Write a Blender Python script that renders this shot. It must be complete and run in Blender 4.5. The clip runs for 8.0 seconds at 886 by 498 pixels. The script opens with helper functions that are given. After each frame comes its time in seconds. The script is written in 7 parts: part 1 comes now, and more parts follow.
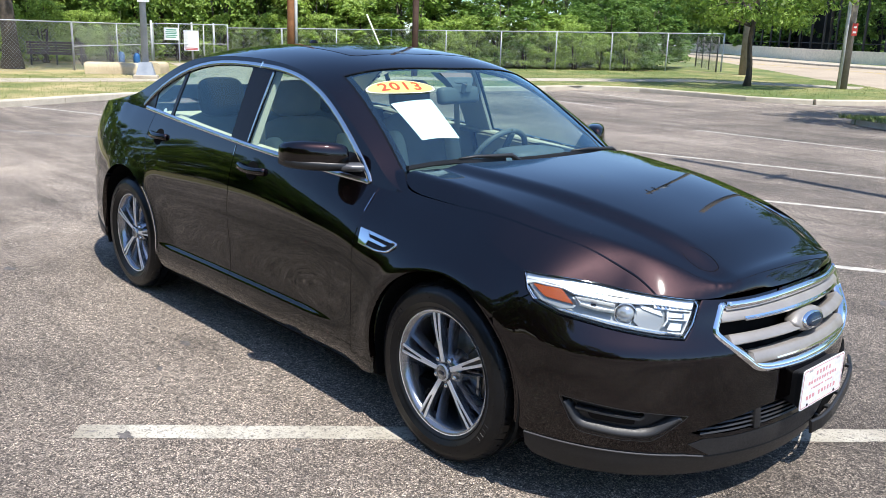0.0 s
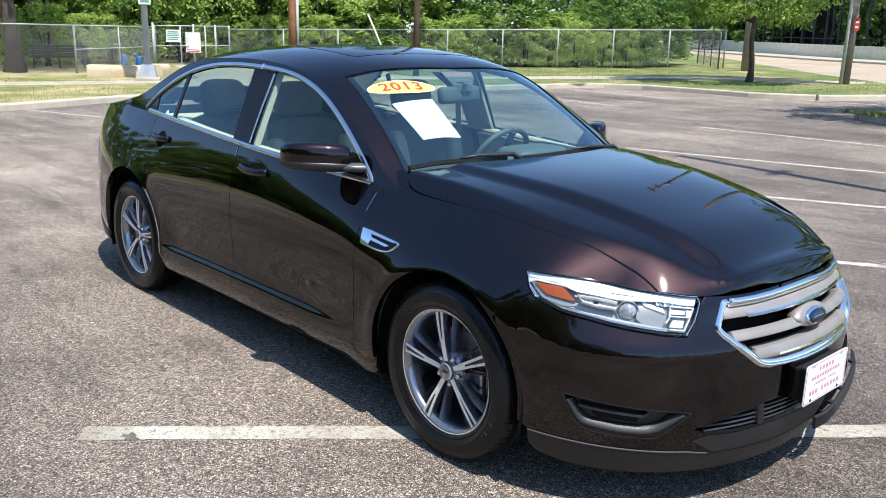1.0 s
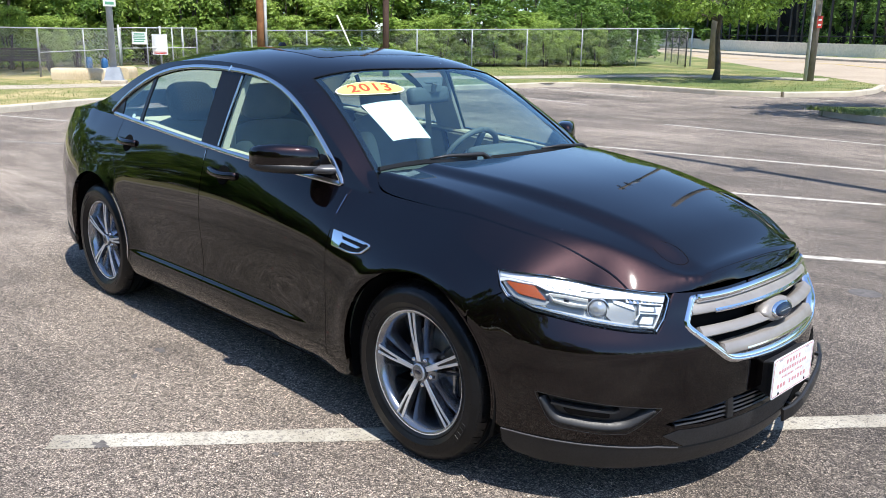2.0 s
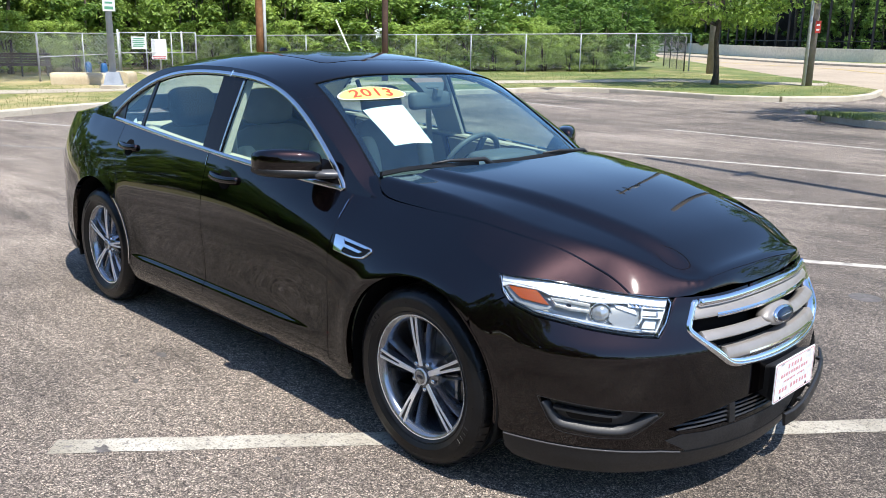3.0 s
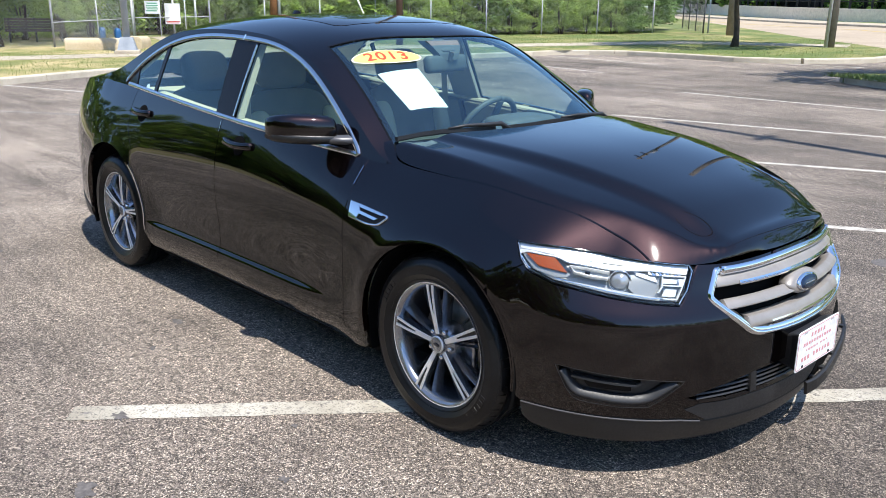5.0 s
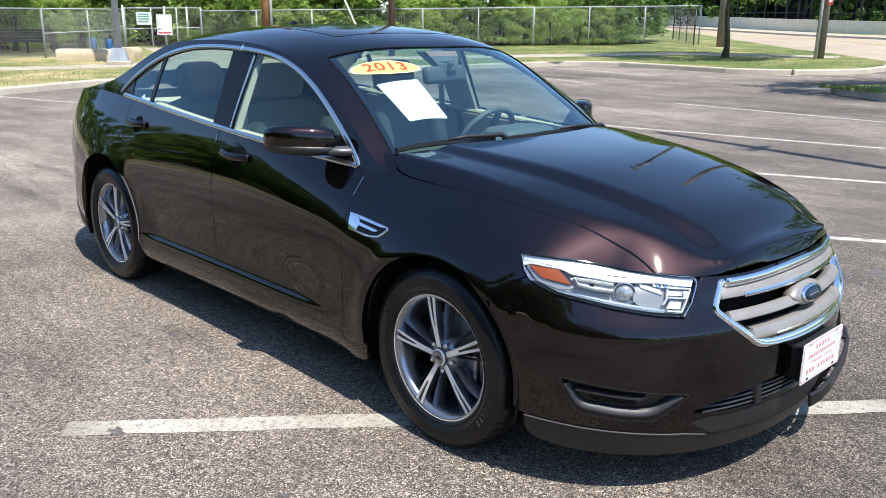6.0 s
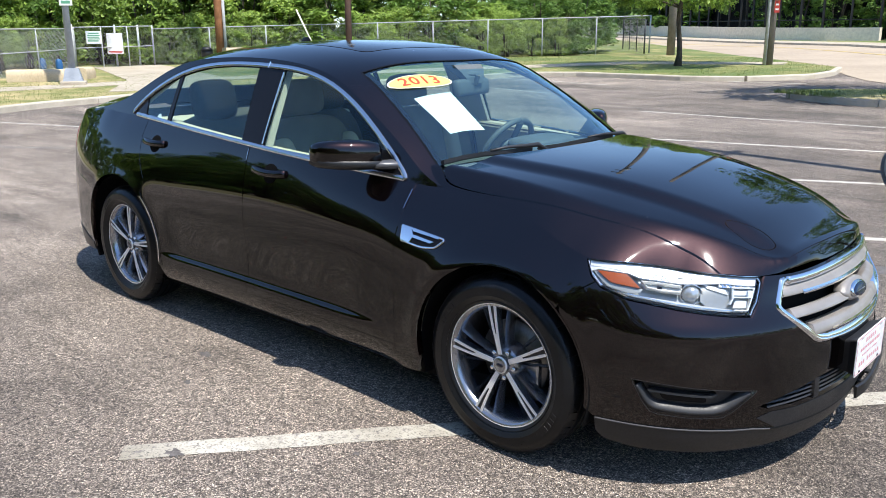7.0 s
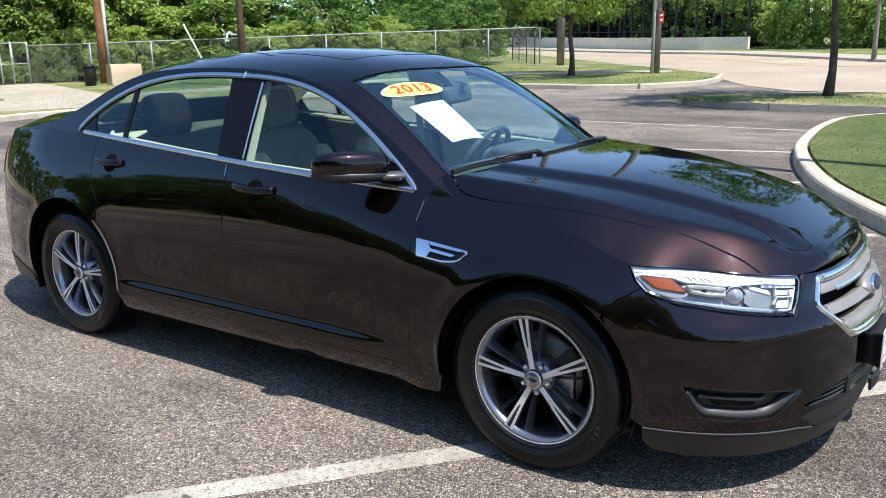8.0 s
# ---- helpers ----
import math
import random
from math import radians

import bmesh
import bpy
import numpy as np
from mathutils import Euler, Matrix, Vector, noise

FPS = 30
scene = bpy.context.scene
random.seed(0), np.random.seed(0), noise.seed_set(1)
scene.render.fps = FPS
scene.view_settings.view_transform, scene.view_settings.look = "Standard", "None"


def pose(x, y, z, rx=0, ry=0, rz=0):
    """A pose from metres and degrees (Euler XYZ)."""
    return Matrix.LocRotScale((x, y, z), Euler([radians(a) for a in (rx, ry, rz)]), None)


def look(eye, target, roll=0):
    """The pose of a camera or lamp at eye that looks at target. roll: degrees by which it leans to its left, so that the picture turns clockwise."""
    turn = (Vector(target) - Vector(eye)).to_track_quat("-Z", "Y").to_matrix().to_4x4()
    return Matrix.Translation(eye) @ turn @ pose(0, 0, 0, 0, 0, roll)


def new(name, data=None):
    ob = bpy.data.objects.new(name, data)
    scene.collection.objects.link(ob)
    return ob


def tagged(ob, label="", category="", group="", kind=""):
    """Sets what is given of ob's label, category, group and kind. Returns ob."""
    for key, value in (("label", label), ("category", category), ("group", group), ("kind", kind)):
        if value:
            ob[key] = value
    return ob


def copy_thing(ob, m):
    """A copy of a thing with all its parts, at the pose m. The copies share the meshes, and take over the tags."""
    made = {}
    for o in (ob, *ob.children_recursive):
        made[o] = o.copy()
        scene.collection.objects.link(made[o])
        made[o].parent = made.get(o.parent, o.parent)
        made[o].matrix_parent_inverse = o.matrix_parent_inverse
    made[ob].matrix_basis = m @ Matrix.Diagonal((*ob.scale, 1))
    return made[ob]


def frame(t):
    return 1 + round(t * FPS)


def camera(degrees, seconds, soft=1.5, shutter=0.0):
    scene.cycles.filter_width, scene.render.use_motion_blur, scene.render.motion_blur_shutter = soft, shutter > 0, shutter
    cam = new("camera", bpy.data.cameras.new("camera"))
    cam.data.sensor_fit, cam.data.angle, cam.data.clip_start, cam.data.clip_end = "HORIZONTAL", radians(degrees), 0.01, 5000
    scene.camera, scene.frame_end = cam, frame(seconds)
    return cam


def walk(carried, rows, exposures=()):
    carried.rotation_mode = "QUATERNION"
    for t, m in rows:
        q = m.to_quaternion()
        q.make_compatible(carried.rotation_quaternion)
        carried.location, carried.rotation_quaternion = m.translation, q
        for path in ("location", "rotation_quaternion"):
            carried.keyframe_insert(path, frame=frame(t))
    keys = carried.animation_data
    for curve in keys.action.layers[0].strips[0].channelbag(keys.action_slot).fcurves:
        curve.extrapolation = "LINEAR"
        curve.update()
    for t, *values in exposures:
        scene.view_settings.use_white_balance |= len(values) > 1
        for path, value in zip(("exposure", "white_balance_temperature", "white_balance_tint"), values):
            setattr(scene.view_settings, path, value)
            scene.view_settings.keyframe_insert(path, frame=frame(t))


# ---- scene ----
cam = camera(56.4, 8.0, 0.8)
PATH = [
    (0, (3.578, -2.886, 1.563), (2.154, -1.566, 1.082), 2.0),
    (0.5, (3.582, -2.887, 1.563), (2.145, -1.579, 1.088), 1.7),
    (1, (3.586, -2.886, 1.565), (2.157, -1.573, 1.082), 1.4),
    (1.5, (3.593, -2.883, 1.565), (2.194, -1.543, 1.07), 0.9),
    (2.8, (3.593, -2.893, 1.574), (2.214, -1.518, 1.118), 1.3),
    (3, (3.588, -2.897, 1.57), (2.204, -1.532, 1.099), 1.0),
    (3.5, (3.566, -2.887, 1.563), (2.176, -1.551, 1.031), 0.2),
    (4, (3.562, -2.88, 1.562), (2.172, -1.557, 1.0), 0.1),
    (4.5, (3.556, -2.878, 1.563), (2.16, -1.562, 0.999), 0.3),
    (5.8, (3.539, -2.857, 1.565), (2.156, -1.514, 1.033), 1.2),
    (6, (3.506, -2.875, 1.561), (2.121, -1.531, 1.033), 0.7),
    (6.5, (3.413, -3.031, 1.57), (2.045, -1.666, 1.057), -0.8),
    (7, (3.255, -3.183, 1.562), (1.946, -1.756, 1.064), -0.3),
    (7.5, (3.005, -3.25, 1.532), (1.796, -1.733, 1.044), -1.1),
    (8, (2.781, -3.374, 1.533), (1.67, -1.779, 1.062), -1.0),
]
walk(cam, [(t, look(eye, target, roll)) for t, eye, target, roll in PATH], exposures=((0.0, 0.62), (6.5, 0.62), (7.5, 0.57), (8.0, 0.53)))

# ---- world, sun, exposure ----
SUN_WAY = Vector((0.46, -0.096, 1.0)).normalized()   # towards the sun
sun_elev = math.asin(SUN_WAY.z)
sun_azim = math.atan2(SUN_WAY.x, SUN_WAY.y)          # from +y towards +x
world = bpy.data.worlds.new("sky")
scene.world = world
world.use_nodes = True
wn = world.node_tree
sky = wn.nodes.new("ShaderNodeTexSky")
sky.sky_type, sky.sun_disc = "NISHITA", False
sky.altitude = 400
sky.sun_elevation, sky.sun_rotation = sun_elev, sun_azim
sky.air_density, sky.dust_density, sky.ozone_density = 0.95, 0.55, 6.0
wn.nodes["Background"].inputs["Strength"].default_value = 0.18
wn.links.new(sky.outputs["Color"], wn.nodes["Background"].inputs["Color"])

sun_data = bpy.data.lights.new("sun", "SUN")
sun_data.energy, sun_data.angle, sun_data.color = 5.0, radians(0.53), (1.0, 0.965, 0.915)
sun = new("sun", sun_data)
sun.matrix_world = look(SUN_WAY * 60, (0, 0, 0))
# ---- tools ----
def build(name, verts, faces, mat, smooth=False, normals=None, mats=None, mat_of=None):
    """A mesh object from arrays."""
    me = bpy.data.meshes.new(name)
    me.from_pydata([tuple(v) for v in verts], [], [tuple(int(i) for i in f) for f in faces])
    for m in (mats or [mat]):
        me.materials.append(m)
    if mat_of is not None:
        me.polygons.foreach_set("material_index", mat_of)
    if smooth or normals is not None:
        me.polygons.foreach_set("use_smooth", [True] * len(me.polygons))
    me.update()
    if normals is not None:
        me.normals_split_custom_set_from_vertices([tuple(n) for n in normals])
    return new(name, me)


def under(ob, parent):
    ob.parent = parent
    return ob


def part(name, bm, mat, parent, label="", smooth=False):
    """A bmesh, or a pair of verts and faces, as one mesh under a thing or a part."""
    if isinstance(bm, tuple):
        ob = build(name, bm[0], bm[1], mat, smooth, bm[2] if len(bm) > 2 else None)
    else:
        me = bpy.data.meshes.new(name)
        bm.to_mesh(me)
        bm.free()
        me.materials.append(mat)
        if smooth:
            me.polygons.foreach_set("use_smooth", [True] * len(me.polygons))
        ob = new(name, me)
    if parent:
        under(ob, parent)
    return tagged(ob, label)


def thing(name, label, category, group="", kind=""):
    return tagged(new(name), label, category, group, kind)


def edges_sharp(ob, angle=35):
    """Smooth shading with sharp edges above an angle."""
    ob.data.polygons.foreach_set("use_smooth", [True] * len(ob.data.polygons))
    ob.data.set_sharp_from_angle(angle=radians(angle))
    return ob


def box_bm(bm, lo, hi, bevel=0.0, m=None):
    lo, hi = Vector(lo), Vector(hi)
    mid, size = (lo + hi) / 2, hi - lo
    mat = Matrix.Translation(mid) @ Matrix.Diagonal((*size, 1))
    r = bmesh.ops.create_cube(bm, size=1, matrix=mat)
    vs = r["verts"]
    if bevel:
        es = list({e for v in vs for e in v.link_edges})
        r = bmesh.ops.bevel(bm, geom=es, offset=bevel, segments=2, profile=0.5, affect="EDGES")
        vs = list({v for f in r["faces"] for v in f.verts} | {v for v in vs if v.is_valid})
    if m is not None:
        bmesh.ops.transform(bm, matrix=m, verts=vs)
    return vs


def box(lo, hi, bevel=0.0, m=None):
    bm = bmesh.new()
    box_bm(bm, lo, hi, bevel, m)
    return bm


def spl(pts):
    """A smooth curve through (x, value) pairs that never overshoots."""
    p = np.array(sorted(pts), float)
    x, y = p[:, 0], p[:, 1]
    h = np.diff(x)
    d = np.diff(y) / h
    m = np.zeros(len(x))
    for i in range(1, len(x) - 1):
        if d[i - 1] * d[i] > 0:
            w1, w2 = 2 * h[i] + h[i - 1], h[i] + 2 * h[i - 1]
            m[i] = (w1 + w2) / (w1 / d[i - 1] + w2 / d[i])
    m[0], m[-1] = d[0], d[-1]

    def at(q):
        q = np.asarray(q, float)
        i = np.clip(np.searchsorted(x, q) - 1, 0, len(h) - 1)
        t = (np.clip(q, x[0] - 0.3, x[-1] + 0.3) - x[i]) / h[i]
        out = (2 * t**3 - 3 * t**2 + 1) * y[i] + (t**3 - 2 * t**2 + t) * h[i] * m[i] + (3 * t**2 - 2 * t**3) * y[i + 1] + (t**3 - t**2) * h[i] * m[i + 1]
        out = np.where(q < x[0], y[0] + m[0] * (np.clip(q, x[0] - 0.3, None) - x[0]), out)
        return np.where(q > x[-1], y[-1] + m[-1] * (np.clip(q, None, x[-1] + 0.3) - x[-1]), out)
    return at


def step01(lo, hi, v):
    t = np.clip((np.asarray(v, float) - lo) / (hi - lo), 0, 1)
    return t * t * (3 - 2 * t)


def rounded(pts, r, n=5):
    """A polygon with its corners rounded by r (a number, or one per corner)."""
    out = []
    k = len(pts)
    for i in range(k):
        p, a, b = (np.array(pts[j % k], float) for j in (i, i - 1, i + 1))
        ri = r[i] if isinstance(r, (list, tuple)) else r
        da, db = a - p, b - p
        la, lb = np.linalg.norm(da), np.linalg.norm(db)
        c = min(ri, la * 0.45, lb * 0.45)
        s, e = p + da / la * c, p + db / lb * c
        if ri <= 0:
            out.append(p)
            continue
        for j in range(n + 1):
            t = j / n
            out.append((1 - t) ** 2 * s + 2 * t * (1 - t) * p + t * t * e)
    return np.array(out)


def resample(pts, gap, closed=True):
    pts = np.array(pts, float)
    if closed:
        pts = np.vstack([pts, pts[:1]])
    out = []
    for a, b in zip(pts[:-1], pts[1:]):
        n = max(1, int(np.ceil(np.linalg.norm(b - a) / gap)))
        out += [a + (b - a) * j / n for j in range(n)]
    if not closed:
        out.append(pts[-1])
    return np.array(out)


def inside(poly, p):
    x, y = p[:, 0], p[:, 1]
    res = np.zeros(len(p), bool)
    a, b = poly, np.roll(poly, -1, 0)
    for (x0, y0), (x1, y1) in zip(a, b):
        if y0 == y1:
            continue
        hit = ((y0 > y) != (y1 > y)) & (x < (x1 - x0) * (y - y0) / (y1 - y0) + x0)
        res ^= hit
    return res


def flat_patch(loops, step):
    """Triangles that fill a plane region (even-odd loops) on a grid whose points are drawn to the outline."""
    loops = [np.array(l, float) for l in loops]
    allp = np.vstack(loops)
    lo, hi = allp.min(0) - step * 0.7, allp.max(0) + step * 0.7
    nx, ny = (np.ceil((hi - lo) / step).astype(int) + 1)
    gx, gy = lo[0] + np.arange(nx) * step, lo[1] + np.arange(ny) * step
    P = np.stack(np.meshgrid(gx, gy, indexing="ij"), -1).reshape(-1, 2)
    best = np.full(len(P), 1e9)
    near = P.copy()
    isin = np.zeros(len(P), bool)
    for l in loops:
        isin ^= inside(l, P)
        for a, b in zip(l, np.roll(l, -1, 0)):
            ab = b - a
            L = ab @ ab
            if L == 0:
                continue
            blo, bhi = np.minimum(a, b) - step, np.maximum(a, b) + step
            k = np.nonzero((P[:, 0] > blo[0]) & (P[:, 0] < bhi[0]) & (P[:, 1] > blo[1]) & (P[:, 1] < bhi[1]))[0]
            if not len(k):
                continue
            t = np.clip(((P[k] - a) @ ab) / L, 0, 1)
            q = a + t[:, None] * ab
            d = np.linalg.norm(P[k] - q, axis=1)
            better = d < best[k]
            best[k[better]] = d[better]
            near[k[better]] = q[better]
    on = best < step * 0.51
    Q = np.where(on[:, None], near, P)
    for l in loops:                      # corners keep their point
        e0 = l - np.roll(l, 1, 0)
        e1 = np.roll(l, -1, 0) - l
        e0 /= np.linalg.norm(e0, axis=1)[:, None] + 1e-12
        e1 /= np.linalg.norm(e1, axis=1)[:, None] + 1e-12
        for c in l[(e0 * e1).sum(1) < 0.9]:
            d = np.linalg.norm(P - c, axis=1)
            d[~on] += step
            i = int(np.argmin(d))
            Q[i], on[i] = c, True
    isin &= ~on
    idx = np.arange(nx * ny).reshape(nx, ny)
    a, b, c, d = (idx[:-1, :-1].ravel(), idx[1:, :-1].ravel(), idx[1:, 1:].ravel(), idx[:-1, 1:].ravel())
    out = ~on & ~isin
    alldeep = isin[a] & isin[b] & isin[c] & isin[d]
    quads = np.stack([a, b, c, d], 1)[alldeep]
    rest = ~alldeep & (on[a] | on[b] | on[c] | on[d])
    a, b, c, d = a[rest], b[rest], c[rest], d[rest]
    other = (on[b] & on[d]) & ~(on[a] & on[c] & (isin[b] | isin[d]))
    t1 = np.where(other[:, None], np.stack([a, b, d], 1), np.stack([a, b, c], 1))
    t2 = np.where(other[:, None], np.stack([b, c, d], 1), np.stack([a, c, d], 1))
    T = np.vstack([t1, t2])
    cen = Q[T].mean(1)
    keep = ~out[T].any(1)
    cin = np.zeros(len(T), bool)
    for l in loops:
        cin ^= inside(l, cen)
    keep &= cin
    e1, e2 = Q[T[:, 1]] - Q[T[:, 0]], Q[T[:, 2]] - Q[T[:, 0]]
    area = e1[:, 0] * e2[:, 1] - e1[:, 1] * e2[:, 0]
    keep &= area > step * step * 1e-4
    T = T[keep]
    used = np.unique(np.concatenate([quads.ravel(), T.ravel()]))
    remap = -np.ones(len(P), int)
    remap[used] = np.arange(len(used))
    faces = [list(remap[f]) for f in quads] + [list(remap[f]) for f in T]
    return Q[used], faces


def normals_of(fn, p, q, e=1e-3):
    n = np.cross(fn(p + e, q) - fn(p - e, q), fn(p, q + e) - fn(p, q - e))
    return n / (np.linalg.norm(n, axis=1)[:, None] + 1e-12)


CAR_MID = np.array((0.0, 0.0, 0.75))


def skin_patch(fn, loops, step, off=0.0, rim=0.0, sides=(1,)):
    """A piece of the surface fn(p, q) inside the loops, moved out by off, with a rim turned inwards. sides: 1 right, -1 mirrored."""
    Q, faces = flat_patch(loops, step)
    p, q = Q[:, 0], Q[:, 1]
    pts, nor = fn(p, q), normals_of(fn, p, q)
    ref = (pts - CAR_MID) * np.array((0.35, 1, 1))
    if (nor * ref).sum() < 0:
        nor = -nor
    f0 = faces[0]
    fnorm = np.cross(pts[f0[1]] - pts[f0[0]], pts[f0[2]] - pts[f0[0]])
    if fnorm @ nor[f0[0]] < 0:
        faces = [f[::-1] for f in faces]
    pts = pts + nor * off
    V, N, F = [pts], [nor], [list(f) for f in faces]
    if rim:
        cnt = {}
        for f in faces:
            for i, j in zip(f, f[1:] + f[:1]):
                k = (min(i, j), max(i, j))
                cnt[k] = None if k in cnt else (i, j)
        n0 = len(pts)
        ids = {}
        rv, rn = [], []
        for e in cnt.values():
            if e is None:
                continue
            for i in e:
                if i not in ids:
                    ids[i] = n0 + len(rv)
                    rv += [pts[i], pts[i] - nor[i] * rim]
                    rn += [nor[i], nor[i]]
            i, j = e
            F.append([ids[j], ids[i], ids[i] + 1, ids[j] + 1])
        V.append(np.array(rv))
        N.append(np.array(rn))
    V, N = np.vstack(V), np.vstack(N)
    allV, allN, allF = [], [], []
    for s in sides:
        base = sum(len(v) for v in allV)
        m = np.array((1, s, 1))
        allV.append(V * m)
        allN.append(N * m)
        allF += [[i + base for i in (f if s > 0 else f[::-1])] for f in F]
    return np.vstack(allV), allF, np.vstack(allN)


def rail(fn, curve, prof, closed=True, sides=(1,), caps=True):
    """A moulding along a curve on fn: prof lists (sideways, outwards)."""
    c = np.array(curve, float)
    pts, nor = fn(c[:, 0], c[:, 1]), normals_of(fn, c[:, 0], c[:, 1])
    ref = (pts - CAR_MID) * np.array((0.35, 1, 1))
    if (nor * ref).sum() < 0:
        nor = -nor
    return sweep(pts, nor, prof, closed, sides, caps)


def sweep(pts, nor, prof, closed=False, sides=(1,), caps=True):
    pts, nor = np.array(pts, float), np.array(nor, float)
    if closed:
        tan = np.roll(pts, -1, 0) - np.roll(pts, 1, 0)
    else:
        tan = np.gradient(pts, axis=0)
    tan /= np.linalg.norm(tan, axis=1)[:, None] + 1e-12
    side = np.cross(nor, tan)
    side /= np.linalg.norm(side, axis=1)[:, None] + 1e-12
    k, n = len(prof), len(pts)
    V = np.vstack([pts + side * a + nor * b for a, b in prof])
    F = []
    for j in range(k):
        j2 = (j + 1) % k
        for i in range(n if closed else n - 1):
            i2 = (i + 1) % n
            F.append([j * n + i, j * n + i2, j2 * n + i2, j2 * n + i])
    if not closed and caps:
        F.append([j * n for j in range(k)])
        F.append([j * n + n - 1 for j in range(k)][::-1])
    allV, allF = [], []
    for s in sides:
        base = sum(len(v) for v in allV)
        allV.append(V * np.array((1, s, 1)))
        allF += [[i + base for i in (f[::-1] if s > 0 else f)] for f in F]
    return np.vstack(allV), allF


def ring_prof(w, h, n=6, low=0.0):
    """A half-round moulding profile of width w and height h."""
    top = [(w / 2 * math.cos(math.pi * i / n), low + (h - low) * math.sin(math.pi * i / n)) for i in range(n + 1)]
    return [(w / 2, -0.006)] + top + [(-w / 2, -0.006)]


def tube(pts, r, n=8, taper=None):
    """A round bar along points; taper: a radius per point."""
    pts = np.array(pts, float)
    rs = np.array(taper if taper is not None else [r] * len(pts))
    tan = np.gradient(pts, axis=0)
    tan /= np.linalg.norm(tan, axis=1)[:, None] + 1e-12
    up = np.array((0, 0, 1.0)) if abs(tan[0, 2]) < 0.9 else np.array((1.0, 0, 0))
    V, F = [], []
    m = len(pts)
    for i in range(m):
        a = np.cross(tan[i], up)
        a /= np.linalg.norm(a)
        b = np.cross(a, tan[i])
        for j in range(n):
            w = 2 * math.pi * j / n
            V.append(pts[i] + rs[i] * (math.cos(w) * a + math.sin(w) * b))
    for i in range(m - 1):
        for j in range(n):
            F.append([i * n + j, i * n + (j + 1) % n, (i + 1) * n + (j + 1) % n, (i + 1) * n + j])
    F.append(list(range(n))[::-1])
    F.append([(m - 1) * n + j for j in range(n)])
    return np.array(V), F


def lathe(prof, n=48, axis="y", closed=False):
    """A turned form: prof lists (radius, along)."""
    k = len(prof)
    V, F = [], []
    for i in range(n):
        w = 2 * math.pi * i / n
        for r, y in prof:
            V.append((r * math.cos(w), y, r * math.sin(w)) if axis == "y" else (r * math.cos(w), r * math.sin(w), y))
    for i in range(n):
        i2 = (i + 1) % n
        for j in range(k if closed else k - 1):
            j2 = (j + 1) % k
            f = [i * k + j, i2 * k + j, i2 * k + j2, i * k + j2]
            F.append(f if axis == "y" else f[::-1])
    return np.array(V), F


def joined(*pieces):
    V, F = [], []
    n = 0
    for p in pieces:
        V.append(np.array(p[0], float))
        F += [[i + n for i in f] for f in p[1]]
        n += len(p[0])
    return np.vstack(V), F


def moved(piece, m):
    V = np.array([m @ Vector(v) for v in piece[0]])
    return (V, piece[1])


def loft(rings, closed=True, caps=True):
    """A skin over rings of equal point count."""
    k = len(rings[0])
    V = np.vstack([np.array(r, float) for r in rings])
    F = []
    for i in range(len(rings) - 1):
        for j in range(k if closed else k - 1):
            j2 = (j + 1) % k
            F.append([i * k + j, i * k + j2, (i + 1) * k + j2, (i + 1) * k + j])
    if caps:
        F.append(list(range(k))[::-1])
        F.append([(len(rings) - 1) * k + j for j in range(k)])
    return V, F


def pillow(size, puff=0.3, n=8, power=3.0):
    """A soft block: a box whose faces swell and whose edges are round."""
    bm = bmesh.new()
    bmesh.ops.create_cube(bm, size=2)
    bmesh.ops.subdivide_edges(bm, edges=bm.edges[:], cuts=n, use_grid_fill=True)
    for v in bm.verts:
        c = v.co
        L = (abs(c.x) ** power + abs(c.y) ** power + abs(c.z) ** power) ** (1 / power)
        c = c / max(L, 1e-6) * (1 + puff * 0)
        v.co = Vector((c.x * size[0] / 2, c.y * size[1] / 2, c.z * size[2] / 2))
    return bm


def bm_piece(bm):
    bm.verts.index_update()
    V = np.array([tuple(v.co) for v in bm.verts])
    F = [[v.index for v in f.verts] for f in bm.faces]
    bm.free()
    return V, F
# ---- materials ----
def material(name, colour=(0.5, 0.5, 0.5), rough=0.5, metal=0.0, **more):
    m = bpy.data.materials.new(name)
    m.use_nodes = True
    b = m.node_tree.nodes["Principled BSDF"]
    b.inputs["Base Color"].default_value = (*colour, 1)
    b.inputs["Roughness"].default_value = rough
    b.inputs["Metallic"].default_value = metal
    for key, value in more.items():
        b.inputs[key.replace("_", " ")].default_value = value
    return m


def coords(m, kind="Object"):
    return m.node_tree.nodes.new("ShaderNodeTexCoord").outputs[kind]


def tex(m, kind, scale, detail=4.0, rough=0.55, at=None, **more):
    t = m.node_tree.nodes.new("ShaderNodeTexNoise" if kind == "noise" else "ShaderNodeTexVoronoi")
    t.inputs["Scale"].default_value = scale
    if kind == "noise":
        t.inputs["Detail"].default_value, t.inputs["Roughness"].default_value = detail, rough
    for key, value in more.items():
        t.inputs[key].default_value = value
    if at is not None:
        m.node_tree.links.new(at, t.inputs["Vector"])
    return t


def ramp(m, fac, stops):
    r = m.node_tree.nodes.new("ShaderNodeValToRGB")
    els = r.color_ramp.elements
    while len(els) < len(stops):
        els.new(0.5)
    for e, (pos, col) in zip(els, stops):
        e.position = pos
        e.color = (*col, 1) if isinstance(col, tuple) else (col, col, col, 1)
    m.node_tree.links.new(fac, r.inputs["Fac"])
    return r.outputs["Color"]


